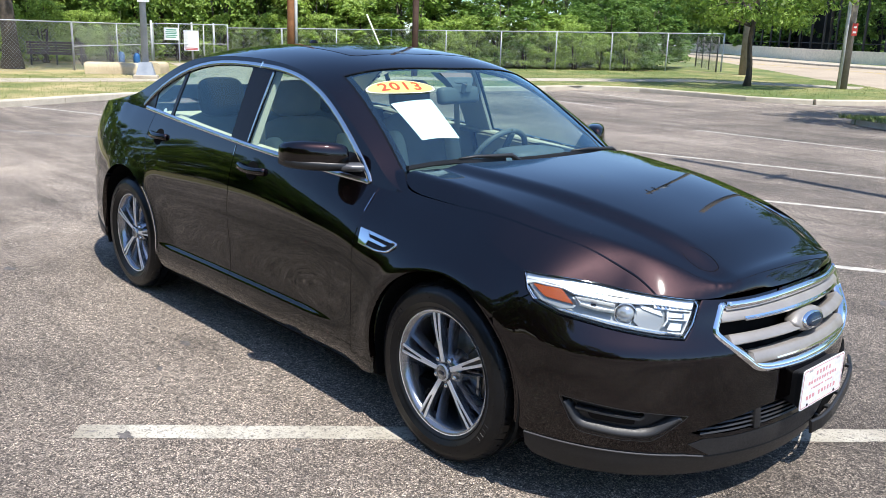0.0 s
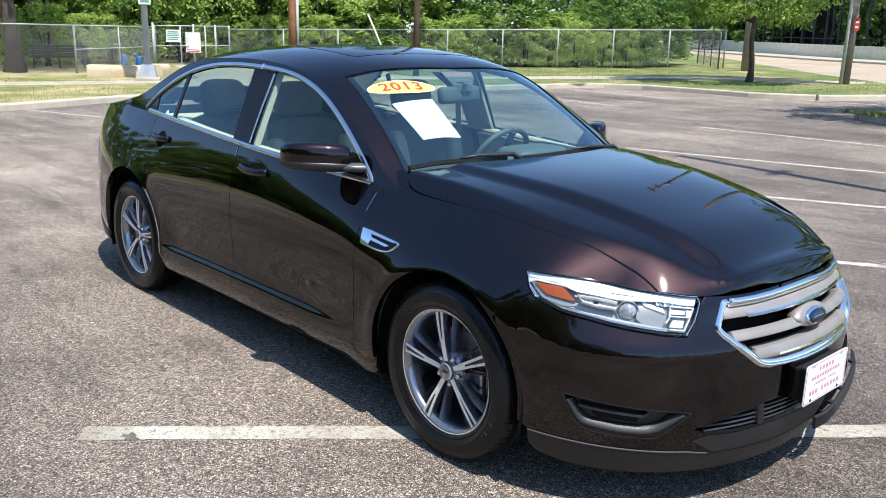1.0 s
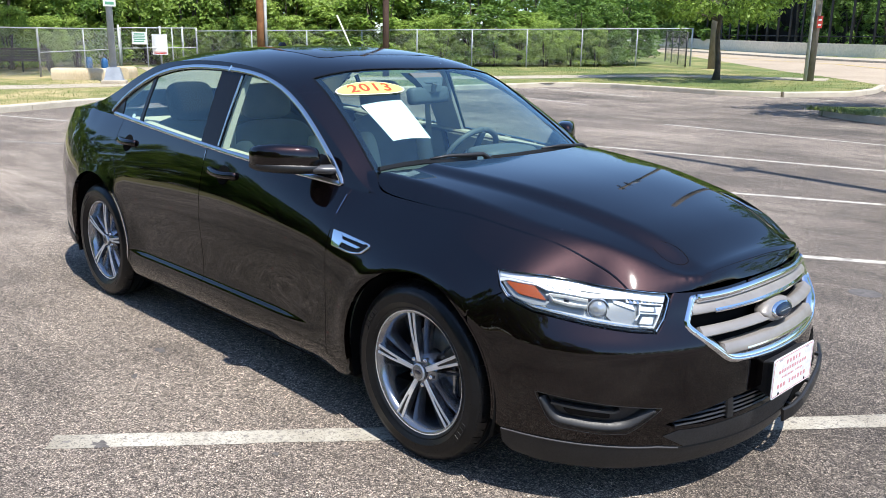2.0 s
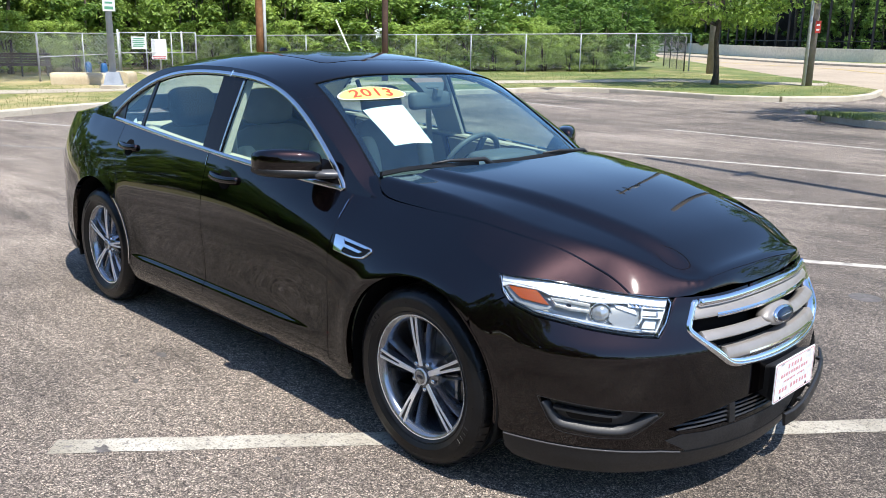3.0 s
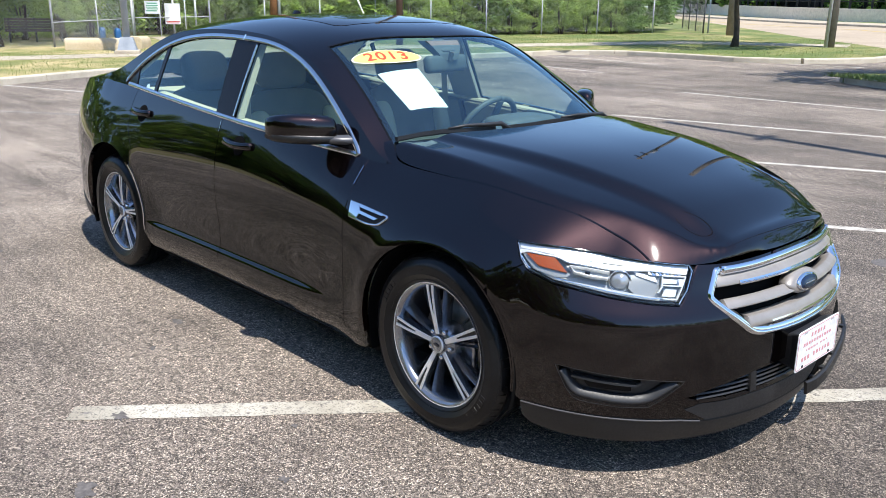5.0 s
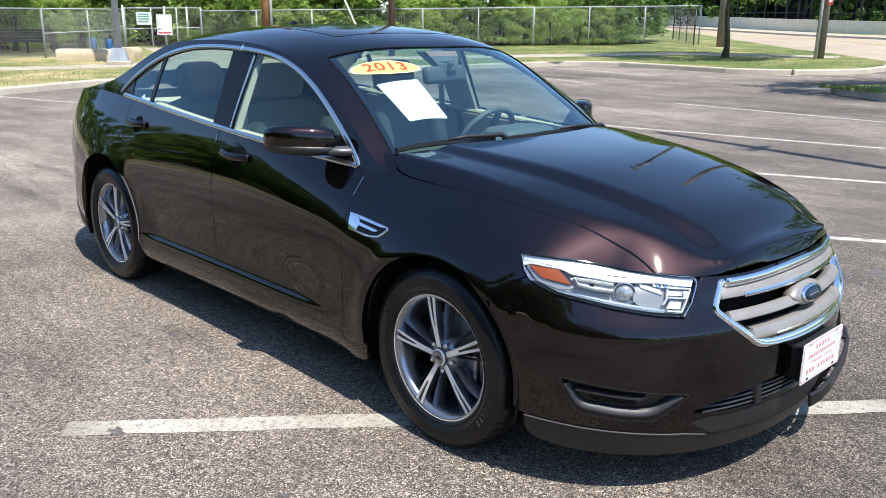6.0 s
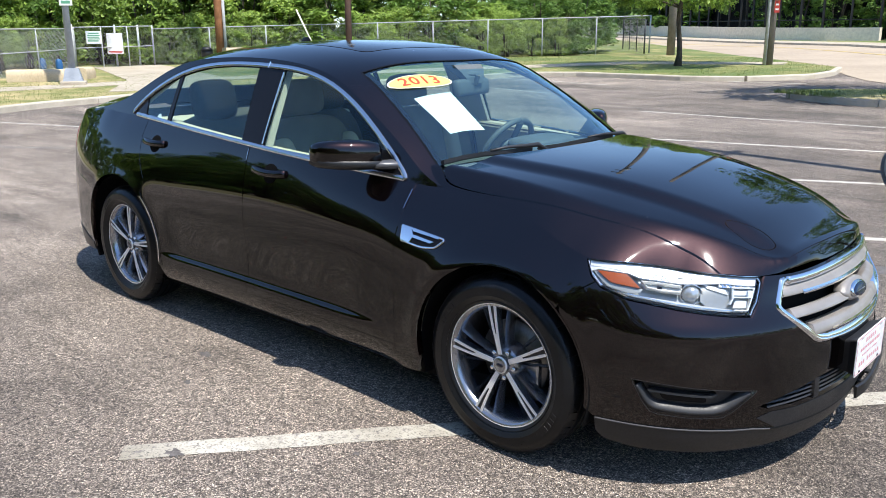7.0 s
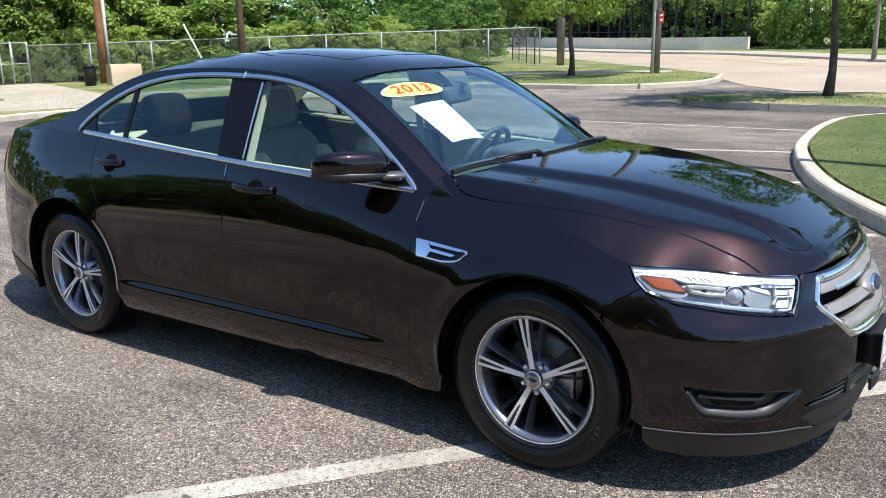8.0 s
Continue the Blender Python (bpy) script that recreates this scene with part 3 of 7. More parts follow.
def kerb(name, run, closed=False, h=0.15, w=0.16, label="pale worn concrete kerb"):
    """Kerb stones set end to end along a line; each one a piece of its own."""
    root = tagged(new(name), label, "kerb", kind="structure")
    pts = resample(run, 0.4, closed)
    if closed:
        pts = np.vstack([pts, pts[:1]])
    L = np.concatenate([[0], np.cumsum(np.linalg.norm(np.diff(pts, axis=0), axis=1))])
    n = max(1, int(L[-1] / 3.0))
    at = lambda s: np.array([np.interp(s, L, pts[:, 0]), np.interp(s, L, pts[:, 1])])
    for k in range(n):
        s0, s1 = L[-1] * k / n + 0.006, L[-1] * (k + 1) / n - 0.006
        p3, n3 = [], []
        for s in np.linspace(s0, s1, 8):
            p = at(s)
            p3.append((p[0], p[1], float(lie(p[1])) + h * 0))
            n3.append((0, 0, 1))
        piece = sweep(p3, n3, [(w + 0.012, -0.1), (w, h - 0.035), (w - 0.012, h - 0.012), (w - 0.035, h), (0.012, h), (0.0, h - 0.004), (0.0, -0.1)][::-1])
        part("kerb_stone", piece, kerb_concrete, root)
    return root


VERGE_KERB = [(-14.4, -30), (-14.6, -8), (-15.2, 2), (-16.7, 4.8), (-17.4, 7.6), (-16.8, 11), (-15.3, 15), (-14.5, 17.5), (-14.15, 19.1), (-13.4, 19.9), (-12.2, 20.35), (-9.9, 20.2), (-8.2, 19.95), (-6.6, 20.6), (-5.5, 22.2), (-5.5, 24.0), (-6.0, 26.2)]
VERGE = VERGE_KERB + [(-8.4, 29.0), (-12.5, 33.5), (-17.0, 39.0), (-26, 50), (-45, 72), (-95, 72), (-95, -30)]
vk = np.array(resample(VERGE_KERB, 0.5, False))
vt = np.gradient(vk, axis=0)
vt /= np.linalg.norm(vt, axis=1)[:, None]
vn = np.column_stack([-vt[:, 1], vt[:, 0]])
vn = np.where(((np.array((-60.0, 15.0)) - vk) * vn).sum(1)[:, None] > 0, vn, -vn)
sheet("verge_grass", [tuple(p) for p in vk + vn * 0.004] + VERGE[len(VERGE_KERB):], grass_ground, 0.145, 1.5, "patchy sunlit grass verge, dry in places", "grass", thick=0.3)
kerb("verge_kerb", VERGE_KERB[::-1])
ROAD = [(-5.2, 24.4), (-4.0, 22.2), (-2.2, 20.3), (0, 20.2), (10, 19.6), (60, 16), (60, 30), (20, 29.5), (-2.2, 38.0), (-8, 45), (-13, 50.5), (-22, 56), (-36, 68), (-60, 88), (-70, 78), (-45, 72), (-26, 50), (-17, 39), (-12.5, 33.5), (-8.4, 29), (-6.0, 26.2)]
sheet("road", ROAD, road_concrete, 0.014, 1.5, "pale sun-bleached concrete road", "road")
FAR = [(60, 30), (20, 29.5), (-2.2, 38.0), (-8, 45), (-13, 50.5), (-22, 56), (-36, 68), (-60, 88)]
far_in = [(x + 1.6, y + 2.2) for x, y in FAR]
sheet("far_pavement", FAR + far_in[::-1], concrete, 0.14, 1.5, "pale concrete pavement along the road", "pavement", thick=0.3)
kerb("far_kerb", FAR, w=0.2)
sheet("far_bank", [(60, 32), (20, 31.6), (-0.6, 40.2), (-6.4, 47.2), (-11.4, 52.7), (-20.4, 58.2), (-34, 70), (-58, 90), (-40, 120), (60, 120)], grass_ground, 0.13, 4, "shaded bank behind the pavement", "grass", thick=0.3)

yellow_line = varied("worn_yellow_paint", (0.42, 0.31, 0.12), (0.56, 0.42, 0.17), 4, 0.75, 0.1, 0.002, 30)
lane = resample([(x - 2.4, y - 3.3) for x, y in FAR[1:]], 1.5, False)
lane_t = np.gradient(lane, axis=0)
lane_t /= np.linalg.norm(lane_t, axis=1)[:, None]
lane_n = np.column_stack([-lane_t[:, 1], lane_t[:, 0]])
V = [(q[0], q[1], float(lie(q[1])) + 0.022) for p, n in zip(lane, lane_n) for q in (p + n * 0.16, p - n * 0.16)]
tagged(build("lane_line", V, [[2 * i, 2 * i + 1, 2 * i + 3, 2 * i + 2] for i in range(len(lane) - 1)], yellow_line), "worn yellow lane line on the concrete road", "road marking")

# footpaths on the verge, laid in slabs
def path(name, mid, width, label):
    root = tagged(new(name), label, "pavement", kind="structure")
    pts = resample(mid, 1.5, False)
    tan = np.gradient(pts, axis=0)
    tan /= np.linalg.norm(tan, axis=1)[:, None]
    nrm = np.column_stack([-tan[:, 1], tan[:, 0]]) * width / 2
    a, b = pts + nrm, pts - nrm
    for i in range(len(pts) - 1):
        q = [a[i], a[i + 1], b[i + 1], b[i]]
        c = sum(q) / 4
        q = [c + (p - c) * 0.992 for p in q]
        lo = [(p[0], p[1], float(lie(p[1])) + 0.10) for p in q]
        hi = [(p[0], p[1], float(lie(p[1])) + 0.160) for p in q]
        part("slab", loft([lo[::-1], hi[::-1]]), concrete, root)
    return root


path("footpath", [(-22.4, -30), (-22.4, 4), (-21.8, 9.5), (-19.6, 16), (-15.9, 22.2), (-13.6, 26.0), (-8.2, 27.6)], 1.8, "pale concrete footpath across the grass")
path("gate_path", [(-17.7, 8.6), (-22.5, 11.6), (-30.5, 14.6), (-33.6, 15.6)], 3.0, "pale concrete path to the gate")


def island(name, loop, label, turf):
    sheet(name + "_grass", shrink0(loop, 0.035), turf, 0.156, 0.5, label, "grass", thick=0.25)
    kerb(name + "_kerb", loop[::-1], True)


def shrink0(loop, d):
    l = resample(loop, 0.5)
    t = np.roll(l, -1, 0) - np.roll(l, 1, 0)
    t /= np.linalg.norm(t, axis=1)[:, None]
    n = np.column_stack([-t[:, 1], t[:, 0]])
    ar = ((l[:, 0] * np.roll(l[:, 1], -1)) - (np.roll(l[:, 0], -1) * l[:, 1])).sum()
    return l + n * d * (1 if ar > 0 else -1)


ISLE1 = rounded([(1.75, 4.35), (1.08, 5.66), (0.52, 7.3), (0.16, 8.8), (-0.02, 10.9), (0.05, 12.6), (0.9, 13.75), (3.0, 14.1), (8, 13.2), (9.5, 8.5), (7.2, 3.6), (4.0, 2.4), (2.4, 3.3)], 0.9, 5)
ISLE1 = ISLE1 + np.array((0.24, 0.0))
ISLE2 = rounded([(-4.0, 16.0), (-2.2, 14.85), (1.2, 14.75), (7, 14.6), (14, 14.2), (14, 17.4), (7, 17.9), (0.3, 18.0), (-1.8, 17.6), (-3.4, 16.9)], 0.6, 5)
island("round_island", ISLE1[::-1], "curved island of mown sunlit grass", lawn_ground)
island("long_island", ISLE2[::-1], "long island of half-dry grass under a street tree", grass_ground)
sheet("rear_verge", [(-60, -17), (60, -15), (60, -60), (-60, -60)], grass_ground, 0.14, 3, "grass verge behind the lot", "grass", thick=0.3)

# parking lines
def stripe(p0, p1, w=0.105, mat=None):
    p0, p1 = np.array(p0, float), np.array(p1, float)
    d = (p1 - p0) / np.linalg.norm(p1 - p0)
    n = np.array((-d[1], d[0])) * w / 2
    V, F = [], []
    k = max(2, int(np.linalg.norm(p1 - p0) / 0.12))
    rnd = random.Random(int(abs(p0[0] * 131 + p0[1] * 17) * 10))
    for i in range(k + 1):
        c = p0 + (p1 - p0) * i / k
        for sg in (1, -1):
            q = c + n * sg * (1 + rnd.uniform(-0.08, 0.08))
            V.append((q[0], q[1], float(lie(q[1])) + 0.0025))
    for i in range(k):
        F.append([2 * i, 2 * i + 1, 2 * i + 3, 2 * i + 2])
    return tagged(build("parking_line", V, F, mat or paint), "worn white parking bay line on asphalt", "road marking", "parking bay lines")


stripe((0.366, -1.885), (4.3, 2.94), 0.118)
for a, b in (((-5.1, 11.75), (-0.05, 11.55)), ((-4.1, 8.03), (0.22, 8.86)), ((-3.0, 4.80), (0.85, 6.40)), ((-1.7, 1.95), (1.95, 3.98)), ((-15.2, 2.45), (-10.4, 3.95)), 
             ((-13.8, 18.45), (-9.4, 17.55)), ((-12.9, 15.35), (-8.9, 14.35))):
    stripe(a, b, 0.10, paint_faded)
stripe((-13.4, -0.8), (-9.0, 2.0), 0.10, paint_ghost)
stripe((-7.1, 20.25), (-4.9, 20.30), 0.14)
# oil spots, tar patches, a drain cover
def blot(x, y, r, sq=0.6, seed=0):
    rnd = random.Random(seed)
    n = 18
    pts = []
    for i in range(n):
        w = 2 * math.pi * i / n
        q = r * (0.40 + 0.75 * rnd.random())
        pts.append((x + q * math.cos(w), y + q * sq * math.sin(w), float(lie(y)) + 0.003))
    pts.append((x, y, float(lie(y)) + 0.003))
    return tagged(build("oil_spot", pts, [[i, (i + 1) % n, n] for i in range(n)], tar), "dark oil spot on the asphalt", "stain", "oil spots")


tar = varied("oil_stain", (0.075, 0.067, 0.062), (0.17, 0.152, 0.14), 60, 0.7, 0.3, 0.003, 90)
for i, (x, y, r) in enumerate(((-0.30, -1.10, 0.045), (0.52, -1.75, 0.05), (0.95, -2.05, 0.06), (1.35, -1.52, 0.03), (-0.05, -1.35, 0.03), (-2.3, -1.4, 0.06), (2.05, -1.45, 0.04), (1.05, -1.28, 0.025))):
    blot(x, y, r, 0.7, i)
dc = tagged(build("drain_cover", *lathe([(0.0, 0.006), (0.098, 0.006), (0.108, 0.003)], 32, "z"), tar), "dark iron drain cover in the asphalt", "drain cover")
dc.location = (1.80, 2.83, 0)

# ---- fences ----
def fence(name, p0, p1, label, h=1.62, gap=2.6, lift=0.15, rise=0.0, mesh=0.055, mat=None, top=True, wire=0.0017, mid=False):
    p0, p1 = np.array(p0, float), np.array(p1, float)
    L = np.linalg.norm(p1 - p0)
    d = (p1 - p0) / L
    f = thing(name, label, "fence")
    n = max(1, round(L / gap))
    zz = lambda s: float(lie(p0[1] + d[1] * s)) + lift + rise * s / L
    mat = mat or galv
    for i in range(n + 1):
        s = L * i / n
        p = p0 + d * s
        r = 0.038 if i in (0, n) else 0.027
        part("post", tube([(p[0], p[1], zz(s) - 0.1), (p[0], p[1], zz(s) + h + 0.02)], r, 8), mat, f, "", True)
    if top:
        part("top_rail", tube([(*(p0 + d * s), zz(s) + h) for s in np.linspace(0, L, max(2, n + 1))], 0.021, 8), mat, f, "", True)
    if mid:
        part("mid_rail", tube([(*(p0 + d * s), zz(s) + h * 0.5) for s in np.linspace(0, L, max(2, n + 1))], 0.019, 8), mat, f, "", True)
    # woven wires: two slanting sets
    V, F = [], []
    r = wire
    wmax = int((L + h) / mesh)
    for sg in (1, -1):
        for k in range(wmax):
            s0 = k * mesh if sg > 0 else k * mesh - 0
            a0, a1 = s0 - h, s0           # along the fence at the bottom and at the top
            t0, t1 = max(0, (0 - a0) / h), min(1, (L - a0) / h)
            if t1 <= t0:
                continue
            ends = []
            for t in (t0, t1):
                s = a0 + t * h
                z = t * h
                if sg < 0:
                    s = L - s
                ends.append((*(p0 + d * s), zz(s) + z))
            e0, e1 = np.array(ends[0]), np.array(ends[1])
            side_ = np.array((d[0], d[1], 0)) * r
            out = np.array((-d[1], d[0], 0)) * r
            b = len(V)
            for e in (e0, e1):
                V.extend([e + side_, e + out, e - side_ * 0.5 - out])
            F.extend([[b, b + 1, b + 4, b + 3], [b + 1, b + 2, b + 5, b + 4], [b + 2, b, b + 3, b + 5]])
    tagged(part("chain_link", (np.array(V), F), mat, f, "woven galvanised wire"), kind="stuff")
    return f


fence("chain_link_fence", (-33.0, 16.7), (-16.86, 33.36), "galvanised chain-link fence along the wood edge", rise=0.17, mesh=0.11, wire=0.0027)
fence("chain_link_fence", (-25.4, -6.0), (-28.3, 8.0), "galvanised chain-link fence beside the grass", 1.70, 3.0, mesh=0.13, wire=0.0044)
fence("chain_link_fence", (-28.3, 8.0), (-33.3, 13.2), "galvanised chain-link fence beside the gate", 1.70, 3.0, mesh=0.13, wire=0.0042, mid=True)
fence("chain_link_gate", (-33.3, 13.2), (-33.0, 16.7), "galvanised chain-link gate with double posts", 1.75, 1.2, mesh=0.13, wire=0.0040, mid=True)
# galvanised run standing in shade: the shade is given by black steel
fence("chain_link_fence", (-17.7, 34.4), (-22.5, 40.5), "chain-link fence returning to the wood, blackened for its shade", rise=0.1, mat=black_steel, mesh=0.14, wire=0.0016)
for x, y in ((-33.6, 15.2), (-33.4, 16.2), (-33.0, 13.0)):
    pp = tagged(build("gate_post", *tube([(x, y, 0.2), (x, y, 2.15)], 0.045, 10), galv, True), "stout galvanised gate post", "post", "gate posts")


def sign(name, at, facing, w, h, mat, label, bars=(), thick=0.012):
    """A flat board; bars: (u0, u1, v0, v1, material) as shares of its size."""
    ob = part("board", box((-w / 2, -thick / 2, -h / 2), (w / 2, thick / 2, h / 2), 0.002), mat, None)
    ob.name = name
    tagged(ob, label, "sign")
    for u0, u1, v0, v1, m in bars:
        part("writing_bar", box((w * (u0 - 0.5), -thick / 2 - 0.003, h * (v0 - 0.5)), (w * (u1 - 0.5), -thick / 2 - 0.0005, h * (v1 - 0.5))), m, ob)
    ob.matrix_basis = Matrix.Translation(at) @ Vector(facing).to_track_quat("-Y", "Z").to_matrix().to_4x4()
    return ob


face = Vector((0.9, -0.44, 0))
sign("park_sign", (-33.15, 14.0, 1.60), face, 0.62, 0.54, white_sign, "white board with green writing wired to the fence", [(0.15, 0.85, 0.78, 0.88, sign_green), (0.1, 0.9, 0.62, 0.70, sign_green), (0.1, 0.85, 0.48, 0.56, sign_green), (0.15, 0.9, 0.34, 0.42, sign_green), (0.1, 0.8, 0.18, 0.28, sign_green)])
sign("rules_board", (-33.1, 14.92, 1.33), face, 0.66, 0.90, white_sign, "white board with red writing at its foot on the gate", [(0.06, 0.94, 0.11, 0.15, sign_red), (0.1, 0.9, 0.04, 0.08, sign_red)])

# ---- poles ----
def pole(name, x, y, h, r, mat, label, group="", arm=0.0, conduit=None, z0=None, arm_z=None, arm_way=(0.75, -0.66)):
    z = float(lie(y)) + 0.1 if z0 is None else z0
    p = thing(name, label, "pole", group)
    part("shaft", tube([(x, y, z + t * h) for t in np.linspace(0, 1, 6)], r, 14, [r * (1 - 0.25 * t) for t in np.linspace(0, 1, 6)]), mat, p, "", True)
    if arm:
        az = z + (arm_z or h - 0.7)
        a = Vector((*arm_way, 0)).normalized()
        for dz in (0.0, -1.1):
            c = Vector((x, y, az + dz))
            L = arm * (1 if dz == 0 else 0.8)
            m = Matrix.Translation(c) @ a.to_track_quat("X", "Z").to_matrix().to_4x4()
            part("crossarm", box((-L, -0.06 - r, -0.06), (L, 0.06 - r, 0.06), 0.01, m), pole_wood, p)
            for u in (-0.9, -0.45, 0.45, 0.9):
                q = c + a * (L * u)
                part("insulator", tube([(q.x, q.y, q.z + 0.05), (q.x, q.y, q.z + 0.22)], 0.035, 8), grey_paint, p, "", True)
        part("transformer", tube([(x + 0.3, y - 0.2, az - 2.3), (x + 0.3, y - 0.2, az - 1.5)], 0.2, 12), grey_paint, p, "", True)
    if conduit:
        dx, dy, cr = conduit
        part("conduit", tube([(x + dx, y + dy, z), (x + dx, y + dy, z + min(h, 4.2))], cr, 8), galv, p, "grey steel conduit", True)
    return p


pole("utility_pole", -29.1, 17.72, 11, 0.17, pole_brown, "brown stained wooden utility pole with a grey conduit", "utility poles", 1.1, (0.11, 0.20, 0.07))
pole("utility_pole", -20.5, 17.65, 10.5, 0.125, pole_dark, "dark brown wooden utility pole", "utility poles", 1.1)
pole("utility_pole", -15.6, 33.1, 16, 0.19, pole_wood, "weathered grey wooden utility pole", "utility poles", 1.3)
pole("utility_pole", -8.45, 26.55, 13, 0.17, pole_wood, "weathered wooden utility pole with conduit and small red sign", "utility poles", 0.0, (-0.03, -0.19, 0.06))
sign("small_red_sign", (-8.22, 26.37, 2.50), (0.6, -1, 0), 0.17, 0.40, sign_red, "small red warning sign nailed to the pole", [(0.2, 0.8, 0.2, 0.35, white_sign), (0.2, 0.8, 0.6, 0.75, white_sign)])
pole("utility_pole", 3.4, 6.6, 14, 0.11, pole_wood, "tall thin wooden pole on the island", "utility poles", z0=0.1)
tp = [o for o in scene.objects if o.name.startswith("utility_pole")][-1]
part("crossarm", box((3.4 - 0.05, 6.6 - 0.28, 10.35), (3.4 + 0.05, 6.6 + 0.28, 10.47), 0.01), pole_wood, tp)
pole("sign_post", -2.9, 38.6, 3.2, 0.11, pole_wood, "wooden sign post by the road")
sign("street_sign", (-2.85, 38.5, 3.6), (0.3, -1, 0), 0.5, 0.6, white_sign, "small white and green street sign", [(0.1, 0.9, 0.55, 0.8, sign_green)])
ga = tagged(build("guy_guard", *tube([(-26.45, 21.25, 0.35), (-27.15, 20.45, 2.75)], 0.035, 8), sticker_white, True), "leaning pale yellow guard on a guy wire", "guy wire")

# lamp post with concrete foot
lp = thing("lamp_post", "grey steel lamp post on a pale concrete foot", "lamp post")
lx, ly, lz = -22.5, 8.2, float(lie(8.2)) + 0.14
sqr = lambda r, z: [(lx + r * c, ly + r * q, z) for c, q in [(math.cos(w), math.sin(w)) for w in np.linspace(0.3, 0.3 + 2 * math.pi, 4, endpoint=False)]]
part("foot", loft([sqr(0.52, lz - 0.1), sqr(0.52, lz + 0.10), sqr(0.48, lz + 0.13)]), concrete, lp, "pale concrete foot")
part("base_cover", loft([sqr(0.40, lz + 0.13), sqr(0.38, lz + 0.18), sqr(0.26, lz + 0.52)]), grey_paint, lp, "pale grey base cover")
part("shaft", tube([(lx, ly, lz + 0.3), (lx, ly, lz + 4), (lx, ly, lz + 8)], 0.1, 14, [0.105, 0.09, 0.07]), grey_paint, lp, "", True)
part("lamp_arm", tube([(lx, ly, lz + 8), (lx + 0.8, ly - 0.3, lz + 8.2)], 0.04, 8), grey_paint, lp, "", True)
part("lamp_head", box((lx + 0.6, ly - 0.5, lz + 8.1), (lx + 1.3, ly - 0.1, lz + 8.25), 0.04), grey_paint, lp)
sign("parking_sign", (lx + 0.13, ly - 0.03, lz + 2.62), face, 0.36, 0.56, white_sign, "white sign with green writing on the lamp post", [(0.15, 0.85, 0.1, 0.25, sign_green), (0.2, 0.8, 0.4, 0.5, sign_green), (0.15, 0.85, 0.62, 0.8, sign_green)])


# concrete barriers, bench, bin, cabinet
def rounded_barrier(name, p0, p1, w, h, label):
    p0, p1 = np.array(p0, float), np.array(p1, float)
    d = (p1 - p0) / np.linalg.norm(p1 - p0)
    n = 14
    pts = [(*(p0 + (p1 - p0) * t), float(lie(p0[1])) + 0.14) for t in np.linspace(0, 1, n)]
    prof = [(w / 2, -0.1), (w / 2 * 1.02, h * 0.5), (w / 2 * 0.95, h * 0.85), (w / 2 * 0.75, h), (-w / 2 * 0.75, h), (-w / 2 * 0.95, h * 0.85), (-w / 2 * 1.02, h * 0.5), (-w / 2, -0.1)]
    ob = build(name, *sweep(pts, [(0, 0, 1)] * n, prof), barrier_mat)
    return tagged(edges_sharp(ob, 50), label, "barrier", "concrete barriers")


rounded_barrier("concrete_barrier", (-26.2, 7.75), (-25.05, 9.15), 0.75, 0.40, "low beige rounded concrete barrier on the grass")
rounded_barrier("concrete_barrier", (-25.15, 9.45), (-26.3, 10.3), 0.75, 0.40, "low beige rounded concrete barrier beside the lamp post")
rounded_barrier("concrete_barrier", (-27.4, 16.8), (-27.1, 18.0), 0.6, 0.82, "beige concrete barrier below the utility pole")
bn = thing("park_bench", "dark brown slatted park bench behind the fence", "bench")
bm_ = pose(-32.9, 8.9, float(lie(8.9)) + 0.14, 0, 0, 73)
for i in range(5):
    part("back_slat", box((-1.1, 0.20 + i * 0.012, 0.45 + i * 0.10), (1.1, 0.235 + i * 0.012, 0.53 + i * 0.10), 0.005, bm_), bench_wood, bn)
    part("seat_slat", box((-1.1, -0.28 + i * 0.095, 0.42), (1.1, -0.20 + i * 0.095, 0.455), 0.005, bm_), bench_wood, bn)
for x in (-0.95, 0, 0.95):
    part("leg", box((x - 0.03, -0.26, 0.0), (x + 0.03, 0.22, 0.42), 0.01, bm_), black_steel, bn)
    part("back_post", box((x - 0.03, 0.20, 0.0), (x + 0.03, 0.26, 0.95), 0.01, bm_), black_steel, bn)
tb_ = thing("litter_bin", "black litter bin with a swing lid", "bin")
part("body", tube([(-28.0, 16.35, 0.2), (-28.0, 16.35, 0.95), (-28.0, 16.35, 1.05)], 0.24, 14, [0.2, 0.24, 0.24]), black_steel, tb_, "", True)
part("lid", tube([(-28.0, 16.35, 1.05), (-28.0, 16.35, 1.2)], 0.26, 14, [0.27, 0.12]), black_steel, tb_, "", True)
cb = thing("utility_cabinet", "pale beige metal utility cabinet on the grass", "cabinet")
cz = float(lie(46.5)) + 0.14
part("body", box((-27.55, 46.3, cz - 0.05), (-27.15, 46.7, cz + 0.95), 0.03), barrier_mat, cb)
part("lid", box((-27.60, 46.25, cz + 0.95), (-27.10, 46.75, cz + 1.0), 0.02), barrier_mat, cb)
for x, y, z in ((-32.2, 11.3, 0.40), (-31.7, 11.75, 0.36)):
    tagged(part("blue_tub", bm_piece(pillow((0.26, 0.26, 0.60), n=4)), blue_plastic, None, "", True), "blue plastic tub behind the fence", "tub", "blue tubs").location = (x, y, z + 0.1)

